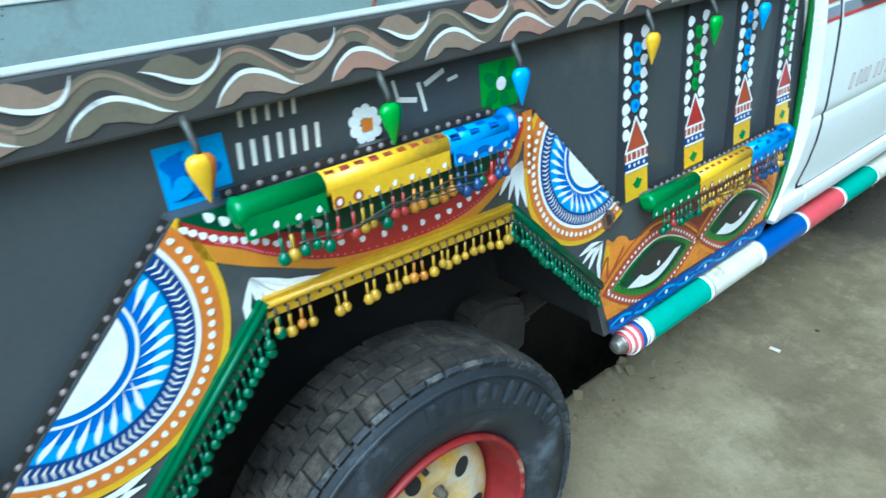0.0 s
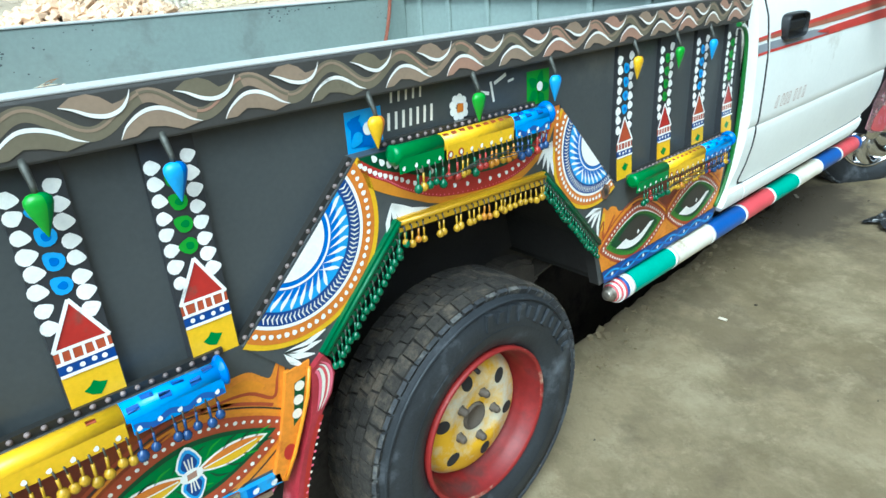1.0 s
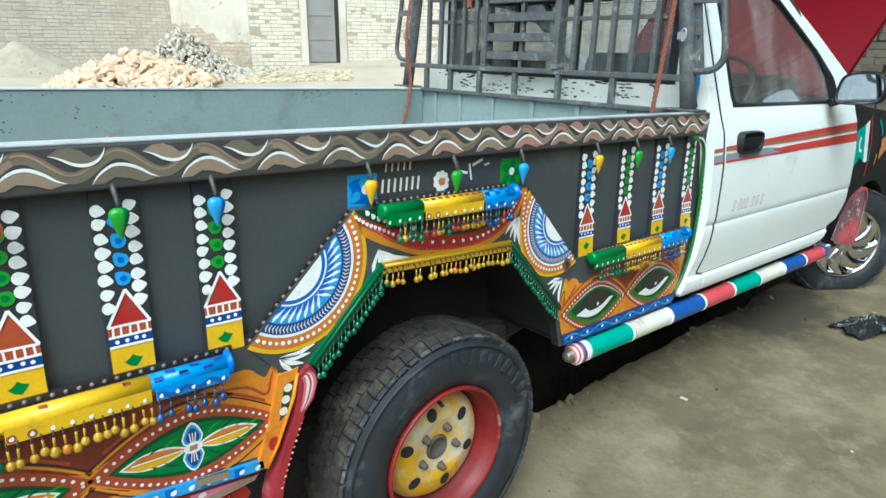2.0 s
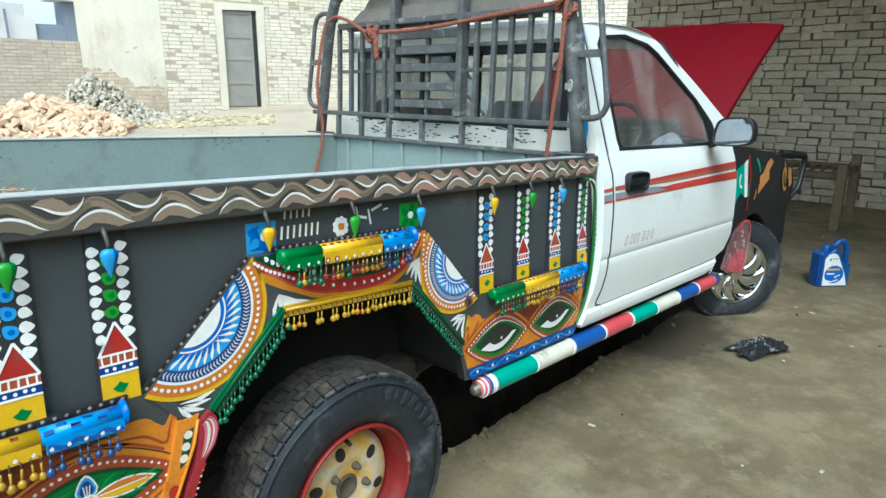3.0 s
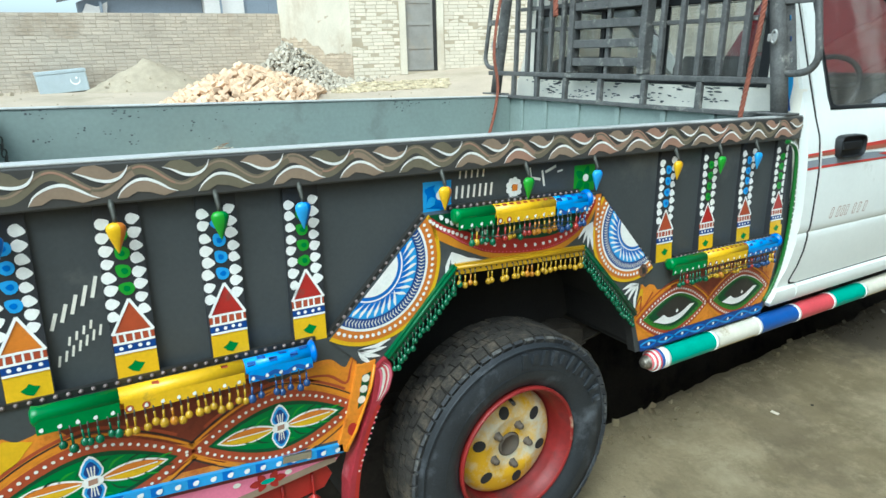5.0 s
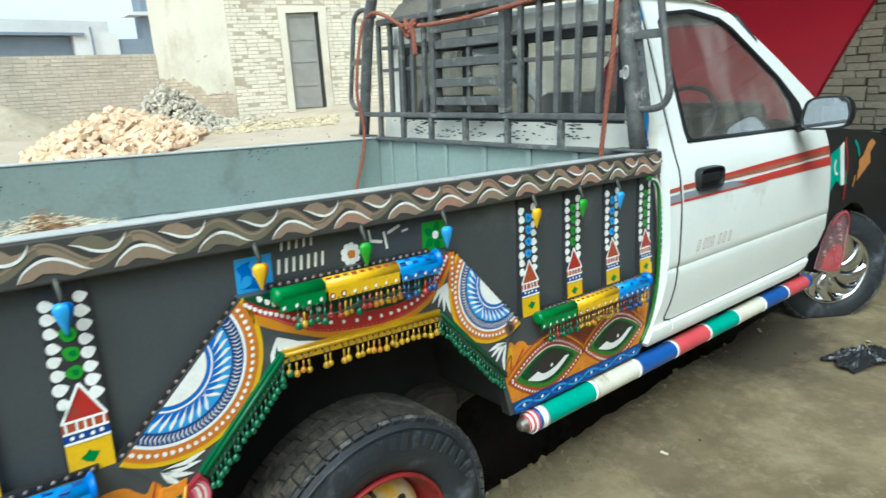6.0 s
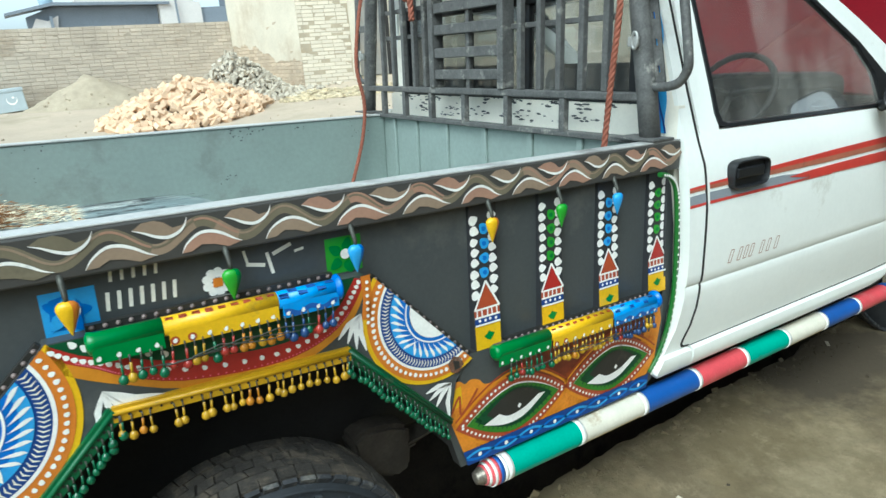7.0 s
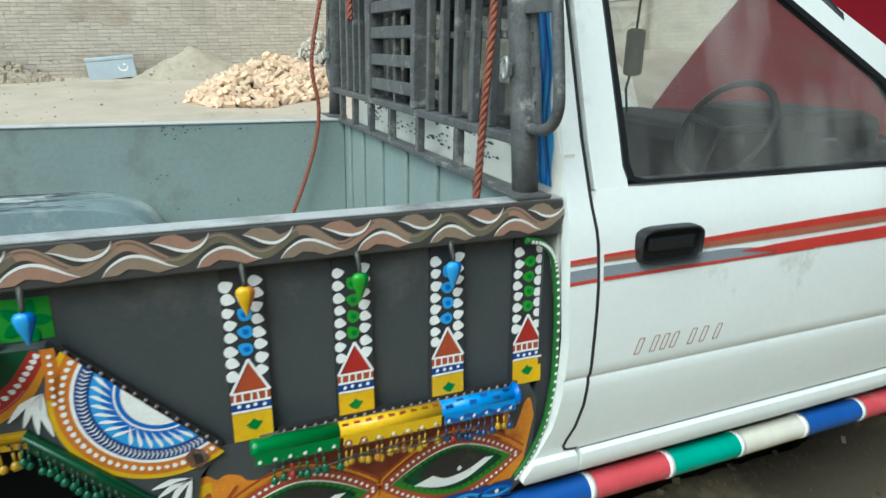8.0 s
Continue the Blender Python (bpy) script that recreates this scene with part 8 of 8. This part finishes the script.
def jerrycan():
    BL = mat("blue_plastic_can", srgb("1f4f94"), 0.35, 0, 0.12, 8, 90, 0.05, srgb("3a3f4a"), 0.15)
    t = thing("oil_can", "blue plastic oil can with a white label, standing open", "oil can", m=pose(4.25, -0.22, 0.0, 0, 0, -42))
    bm = bmesh.new()
    outer = [(-0.115, 0.0), (0.115, 0.0), (0.12, 0.02), (0.12, 0.165), (0.085, 0.172), (0.055, 0.195), (0.035, 0.235), (0.025, 0.275), (-0.012, 0.285), (-0.04, 0.262), (-0.105, 0.258), (-0.12, 0.24), (-0.12, 0.02)]
    slab(bm, outer, -0.055, 0.055)
    bmesh.ops.bevel(bm, geom=[e for e in bm.edges if abs(e.verts[0].co.y - e.verts[1].co.y) < 1e-6], offset=0.012, segments=3, affect="EDGES")
    part("body", bm, BL, t)
    bm = bmesh.new()
    sweep(bm, [(0.0, 0, 0.268), (0.012, 0, 0.30), (0.038, 0, 0.325), (0.07, 0, 0.325), (0.095, 0, 0.30), (0.106, 0, 0.255), (0.108, 0, 0.20), (0.104, 0, 0.155)], 0.02, 12)
    part("handle", bm, BL, t, "moulded loop handle")
    bm = bmesh.new()
    lathe(bm, [(0.024, 0.26), (0.026, 0.30), (0.022, 0.302), (0.02, 0.27)], 20, "z", (-0.055, 0, 0))
    part("spout", bm, BL, t)
    art = Art(-0.0555, [WHITE, NAVY, BLUE, YELLOW, TEAL], 0.0006)
    art.poly([(-0.085, 0.012), (0.10, 0.012), (0.075, 0.10), (0.035, 0.18), (0.008, 0.235), (-0.02, 0.25), (-0.06, 0.245), (-0.085, 0.21)], WHITE, 0)
    art.disc(-0.005, 0.095, 0.072, BLUE, 1, 0.066, n=24)
    art.poly([(-0.06, 0.125), (0.035, 0.125), (0.035, 0.138), (-0.06, 0.138)], YELLOW, 2)
    art.poly([(-0.06, 0.095), (0.0, 0.095), (0.0, 0.105), (-0.06, 0.105)], WHITE, 2)
    art.stroke([(-0.065, 0.05), (-0.02, 0.04), (0.03, 0.055), (0.0, 0.075), (0.04, 0.09)], 0.010, WHITE, 2)
    art.disc(-0.045, 0.205, 0.009, TEAL, 1)
    art.poly([(-0.03, 0.208), (0.01, 0.208), (0.01, 0.213), (-0.03, 0.213)], NAVY, 1)
    art.done("label", t)


jerrycan()


def plastic_bag():
    PB = mat("black_plastic_sheet", srgb("2a2b2c"), 0.3, 0, 0.2, 20, 90, 0.1)
    bm = bmesh.new()
    n, k = 34, 22
    rows = []
    for i in range(n):
        row = []
        for j in range(k):
            u, v = i / (n - 1) * 2 - 1, j / (k - 1) * 2 - 1
            edge = 1 + 0.35 * noise.noise((math.atan2(v, u) * 1.6, 4.0, 0)) + 0.18 * noise.noise((math.atan2(v, u) * 5, 8.0, 0))
            x, y = u * 0.16 * edge, v * 0.085 * edge
            h = max(0.0, 1 - (u * u + v * v) * 0.55)
            z = 0.012 + h * (0.028 + 0.05 * abs(noise.noise((u * 2.4, v * 2.4, 2)))) + 0.022 * abs(noise.noise((u * 6, v * 6, 7))) * h
            row.append(bm.verts.new((x, y, z)))
        rows.append(row)
    for a, b in zip(rows, rows[1:]):
        for j in range(k - 1):
            bm.faces.new((a[j], b[j], b[j + 1], a[j + 1]))
    ob = part("plastic_bag", bm, PB)
    ob.matrix_basis = pose(2.62, -0.26, 0.0, 0, 0, -22)
    tagged(ob, "crumpled black plastic bag lying on the earth floor", "bag")


plastic_bag()


def charpoy():
    t = thing("rope_bed", "old brown timber rope bed with square legs", "bed", m=pose(6.3, 0.22, 0, 0, 0, 4))
    for x, y, h in ((0.06, -0.02, 0.66), (0.98, -0.02, 0.68), (0.06, 1.75, 0.66), (0.98, 1.75, 0.66)):
        bm = bmesh.new()
        box(bm, x - 0.045, x + 0.045, y - 0.045, y + 0.045, 0.0, h, 0.012, None)
        part("leg", bm, TIMBER, t)
    for a, b in (((0.06, -0.02), (0.06, 1.75)), ((0.98, -0.02), (0.98, 1.75)), ((0.06, -0.02), (0.98, -0.02)), ((0.06, 1.75), (0.98, 1.75))):
        bm = bmesh.new()
        sweep(bm, [(*a, 0.54), (*b, 0.54)], 0.04, 10)
        part("rail", bm, TIMBER, t)
    for i in range(15):
        bm = bmesh.new()
        y = 0.1 + 0.11 * i
        sweep(bm, [(0.06, y, 0.55), (0.52, y + 0.03, 0.525), (0.98, y, 0.55)], 0.012, 6)
        part("rope_web", bm, TIMBER, t)


charpoy()


def chips():
    r = random.Random(11)
    bm = bmesh.new()
    for i in range(40):
        x, y = r.uniform(1.2, 6.5), r.uniform(-2.6, 0.25)
        s = r.uniform(0.004, 0.011)
        box(bm, -s * r.uniform(1, 2.6), s, -s * 0.6, s * 0.6, 0, s * 0.35, 0, pose(x, y, rise(x, y) + 0.006, r.uniform(-15, 15), r.uniform(-15, 15), r.uniform(0, 180)))
    tagged(part("litter_chips", bm, CHIPM), "small pale paper and stone chips on the floor", "litter", kind="stuff")


CHIPM = mat("pale_chip", srgb("b5ab98"), 0.9, 0, 0.2, 30, 100, 0.1, rand=0.45)
chips()


def cooler():
    t = thing("metal_trunk", "pale blue metal trunk with a white crescent, beside the wall", "trunk", m=pose(-0.38, 13.9, rise(-0.38, 13.9) + 0.03, 0, -4, 2))
    PB = mat("pale_blue_trunk", srgb("b1bbbf"), 0.5, 0.1, 0.12, 4, 60, 0.05, srgb("7a7468"), 0.2)
    bm = bmesh.new()
    box(bm, -0.44, 0.44, 0, 0.42, -0.03, 0.34, 0.015)
    part("body", bm, PB, t)
    bm = bmesh.new()
    box(bm, -0.45, 0.45, -0.01, 0.43, 0.34, 0.405, 0.012)
    part("lid", bm, PB, t)
    art = Art(-0.001, [WHITE], 0.001)
    art.stroke([(0.22 + 0.085 * math.cos(a), 0.2 + 0.085 * math.sin(a)) for a in [radians(v) for v in range(150, 400, 18)]], 0.03, WHITE, 0, taper=True)
    art.disc(0.25, 0.235, 0.022, WHITE, 0)
    art.done("crescent_mark", t)


cooler()


def sand_heap():
    bm = bmesh.new()
    n, k = 44, 26
    rows = []
    for i in range(n):
        row = []
        for j in range(k):
            x, y = 1.15 + (i / (n - 1) - 0.5) * 3.2, 13.65 + (j / (k - 1) - 0.5) * 1.7
            d = math.hypot((x - 1.2) / 1.35, (y - 13.8) / 0.8)
            h = max(0, 1 - d) ** 1.1 * 0.66
            row.append(bm.verts.new((x, y, rise(x, y) - 0.03 + h + (0.05 * noise.noise((x * 5, y * 5, 1)) + 0.04 * noise.noise((x * 14, y * 14, 4))) * min(1.0, h * 9))))
        rows.append(row)
    for a, b in zip(rows, rows[1:]):
        for j in range(k - 1):
            f = bm.faces.new((a[j], b[j], b[j + 1], a[j + 1]))
            f.smooth = True
    tagged(part("sand_heap", bm, HEAPSOIL), "grey sandy earth heap against the yard wall", "heap", kind="stuff")


def heap_stones():
    """Lumps on the sand heap, and stones strewn over the yard."""
    r = random.Random(27)
    bm = bmesh.new()
    for i in range(24):
        x, y = r.gauss(1.0, 0.55), r.uniform(13.0, 13.7)
        d = math.hypot((x - 1.2) / 1.35, (y - 13.8) / 0.8)
        stone(bm, (x, y, rise(x, y) - 0.02 + max(0, 1 - d) ** 1.1 * 0.66), r.uniform(0.008, 0.022), r)
    for i in range(150):
        x, y = r.uniform(-5.0, 5.5), r.uniform(6.5, 14.2)
        stone(bm, (x, y, rise(x, y) + 0.004), r.uniform(0.006, 0.022), r)
    for i in range(260):
        # broken bricks thrown against the wall
        x, q = r.gauss(-2.3, 0.42), r.random()
        h = 0.42 * max(0.0, 1 - abs(x + 2.3) / 0.9)
        stone(bm, (x, 14.4 - 0.75 * q, rise(x, 14.0) + h * (1 - q) * r.uniform(0.7, 1.0)), r.uniform(0.03, 0.075), r)
    tagged(part("yard_stones", bm, HEAPSOIL), "grey stones and broken bricks strewn over the dusty yard", "stones", kind="stuff")


HEAPSOIL = mat("grey_sand", srgb("a69984"), 0.95, 0, 0.2, 5, 60, 0.5, srgb("9a8e7c"), 0.4)
sand_heap()


def stone(bm, c, s, r):
    """A rough lump."""
    m = pose(*c, r.uniform(0, 360), r.uniform(0, 360), r.uniform(0, 360))
    vs = box(bm, -s, s, -s * r.uniform(0.6, 0.9), s * r.uniform(0.6, 0.9), -s * r.uniform(0.4, 0.7), s * r.uniform(0.4, 0.7))
    for v in vs:
        v.co = m @ (v.co * r.uniform(0.75, 1.15))


def rubble():
    r = random.Random(5)
    bm = bmesh.new()
    for i in range(1500):
        a, q = r.uniform(0, math.tau), math.sqrt(r.random())
        x, y = 3.35 + 1.08 * q * math.cos(a) + (0.9 * r.random() if r.random() < 0.3 else 0), 10.95 + 0.55 * q * math.sin(a)
        h = 0.95 * max(0, 1 - math.hypot((x - 3.25) / 1.12, (y - 11.0) / 0.6)) * r.uniform(0.75, 1.0)
        stone(bm, (x, y, rise(x, y) + h + 0.02), r.uniform(0.02, 0.048), r)
    tagged(part("rubble_heap", bm, RUBBLE), "grey broken brick rubble heap by the house corner", "heap", kind="stuff")


RUBBLE = mat("grey_rubble", srgb("bcb2a1"), 0.95, 0, 0.2, 9, 60, 0.3, rand=0.18)
rubble()


def broken_tiles():
    """Flat broken pieces strewn between the rubble and the house door."""
    r = random.Random(15)
    bm = bmesh.new()
    for i in range(420):
        u, v = r.random(), r.random() ** 1.3
        a = Vector((3.7, 10.2)).lerp(Vector((5.4, 8.8)), u)
        b = Vector((4.3, 10.7)).lerp(Vector((5.9, 9.6)), u)
        q = a.lerp(b, v)
        s = r.uniform(0.025, 0.09)
        box(bm, -s, s, -s * 0.5, s * 0.5, -0.012, 0.012, 0, pose(q.x, q.y, rise(q.x, q.y) + 0.012 + 0.05 * (1 - u) * v * r.random(), r.uniform(-12, 12), r.uniform(-12, 12), r.uniform(0, 180)))
    tagged(part("broken_tile_litter", bm, TILEM), "pale broken tile pieces strewn by the house", "litter", kind="stuff")


TILEM = mat("pale_broken_tile", srgb("c4b597"), 0.95, 0, 0.2, 9, 60, 0.3, rand=0.25)
broken_tiles()


def clods():
    r = random.Random(19)
    bm = bmesh.new()
    for i in range(420):
        x = r.uniform(-0.8, 4.0)
        y = 0.26 - abs(r.gauss(0, 0.07)) + 0.045 * noise.noise((x * 3.1, 0.0, 5.0))
        stone(bm, (x, y, 0.0), r.uniform(0.002, 0.0065), r)
    for i in range(110):
        x = r.uniform(-0.8, 4.0)
        stone(bm, (x, pit_edge(x) - 0.012 - abs(r.gauss(0, 0.035)), r.uniform(-0.006, 0.004)), r.uniform(0.006, 0.017), r)
    tagged(part("earth_clods", bm, SOIL), "crumbled earth clods along the edge of the service pit", "earth", kind="stuff")
    bm = bmesh.new()
    for i in range(26):
        x, y = r.uniform(0.4, 6.0), r.uniform(-2.4, 0.1)
        stone(bm, (x, y, rise(x, y) + 0.002), r.uniform(0.003, 0.008), r)
    tagged(part("dark_crumbs", bm, CRUMB), "small dark crumbs scattered on the earth floor", "litter", kind="stuff")


CRUMB = mat("dark_earth_crumb", srgb("4f4638"), 0.95, 0, 0.25, 40, 120, 0.2, rand=0.3)
clods()
heap_stones()

# ---- single bricks ----
def brick_mesh(name, l, h, d, material, seed, chip=0.006):
    r = random.Random(seed)
    bm = bmesh.new()
    vs = box(bm, -l / 2, l / 2, -d, 0.01, -h / 2, h / 2)
    front = [v for v in vs if v.co.y < 0]
    for v in front:
        v.co += Vector((r.uniform(-chip, chip), r.uniform(-chip, chip) * 0.6, r.uniform(-chip, chip) * 0.7))
    bmesh.ops.bevel(bm, geom=[e for e in bm.edges if e.verts[0].co.y < 0 and e.verts[1].co.y < 0], offset=min(l, h) * 0.07, segments=1, affect="EDGES")
    me = bpy.data.meshes.new(name)
    bm.to_mesh(me)
    bm.free()
    me.materials.append(material)
    return me


def lay(owner, s0, s1, z0, z1, length, course, depth, material, near, hole=None, seed=1, header=0.0, wander=0.004, tilt=0.012, chip=0.006):
    """Courses of bricks on a wall: those within near() are parts, the rest one joined part."""
    r = random.Random(seed)
    joint = 0.010
    kinds = [brick_mesh("brick", length - joint, course - joint, depth, material, seed * 10 + k, chip) for k in range(7)]
    halves = [brick_mesh("brick", length / 2 - joint, course - joint, depth, material, seed * 10 + 50 + k, chip) for k in range(2)]
    verts, faces = [], []
    count = 0
    row = 0
    z = z0 + course / 2
    while z < z1:
        s = s0 - (length / 2 if row % 2 else 0) - r.uniform(0, 0.03)
        while s < s1:
            half = r.random() < header
            w = length / 2 if half else length
            c = s + w / 2
            s += w
            # bricks are cut at the wall's ends and at the opening
            lo, hi = s0, s1
            if hole and z < hole[2]:
                lo, hi = (s0, hole[0]) if c < (hole[0] + hole[1]) / 2 else (hole[1], s1)
            cut = c - w / 2 < lo or c + w / 2 > hi
            if min(c + w / 2, hi) - max(c - w / 2, lo) < 0.03:
                continue
            me = r.choice(halves if half else kinds)
            m = Matrix.Translation((c + r.uniform(-1, 1) * wander, r.uniform(-0.004, 0.006), z + r.uniform(-1, 1) * wander)) @ Matrix.Rotation(r.uniform(-tilt, tilt), 4, "Y")
            if near(c, z) and count < 300 and not cut:
                shared("brick", me, owner, m)
                count += 1
            else:
                base = len(verts)
                for v in me.vertices:
                    q = m @ v.co
                    verts.append((min(max(q.x, lo), hi), q.y, q.z))
                faces += [[base + i for i in p.vertices] for p in me.polygons]
        z += course
        row += 1
    if verts:
        me = bpy.data.meshes.new("brick_courses")
        me.from_pydata(verts, [], faces)
        me.materials.append(material)
        ob = new("brick_courses", me)
        ob.parent = owner
        ob["kind"] = "stuff"


lay(shed_wall, 0.0, 7.0, 0.0, 3.2, 0.245, 0.088, 0.024, SHEDBRICK, lambda s, z: s < 4.2 and z > 0.5, seed=2, header=0.24, wander=0.008, tilt=0.022, chip=0.009)
lay(house_wall, 1.2, 6.3, 0.35, 5.3, 0.215, 0.070, 0.005, WHITEBRICK, lambda s, z: 1.2 < s < 3.6 and 0.6 < z < 2.4, hole=(2.17, 3.13, 2.93), seed=3, header=0.1, wander=0.002, tilt=0.006, chip=0.003)
lay(house_end, 0.0, 3.59, 0.45, 2.1, 0.225, 0.072, 0.007, BASEBRICK, lambda s, z: False, seed=8, wander=0.003, tilt=0.008, chip=0.005)
lay(side_wall, 0.0, 8.0, 1.0, 4.9, 0.235, 0.080, 0.010, WHITEBRICK, lambda s, z: False, seed=5, wander=0.002, tilt=0.006, chip=0.004)
lay(yard_wall, 7.0, 20.35, 0.6, 2.28, 0.225, 0.073, 0.006, MUDBRICK, lambda s, z: 12.0 < s < 19.5 and z > 1.2, seed=6, header=0.1, wander=0.002, tilt=0.005, chip=0.003)


def brick_heap():
    r = random.Random(9)
    t = thing("brick_heap", "loose heap of pale orange bricks in the dusty yard", "heap")
    HB = mat("pale_orange_brick", srgb("d3b697"), 0.9, 0, 0.14, 9, 60, 0.25, srgb("c4967a"), 0.3, rand=0.22)
    kinds = []
    for k in range(3):
        rr = random.Random(40 + k)
        bm = bmesh.new()
        l = (0.225, 0.225, 0.14)[k]
        vs = box(bm, -l / 2, l / 2, -0.055, 0.055, -0.036, 0.036)
        for v in vs:
            v.co += Vector([rr.uniform(-0.006, 0.006) for _ in range(3)])
        bmesh.ops.bevel(bm, geom=bm.edges[:], offset=0.006, segments=1, affect="EDGES")
        me = bpy.data.meshes.new("brick")
        bm.to_mesh(me)
        bm.free()
        me.materials.append(HB)
        kinds.append(me)
    cx, cy = 2.25, 10.55
    def height(x, y):
        return 0.66 * max(0.0, 1 - math.hypot((x - cx) / 1.34, (y - cy) / 1.05)) ** 0.85
    verts, faces = [], []
    for i in range(760):
        a, q = r.uniform(0, math.tau), math.sqrt(r.random()) * 1.02
        x, y = cx + 1.34 * q * math.cos(a), cy + 1.05 * q * math.sin(a)
        z = rise(x, y) + height(x, y) * r.uniform(0.82, 1.0) + 0.03
        m = pose(x, y, z, r.uniform(-50, 50), r.uniform(-50, 50), r.uniform(0, 360))
        me = r.choice(kinds)
        if y < cy + 0.1 and i < 480:
            shared("brick", me, t, m)
        else:
            base = len(verts)
            verts += [m @ v.co for v in me.vertices]
            faces += [[base + i_ for i_ in p.vertices] for p in me.polygons]
    me = bpy.data.meshes.new("buried_bricks")
    me.from_pydata(verts, [], faces)
    me.materials.append(HB)
    ob = new("buried_bricks", me)
    ob.parent = t
    ob["kind"] = "stuff"


brick_heap()
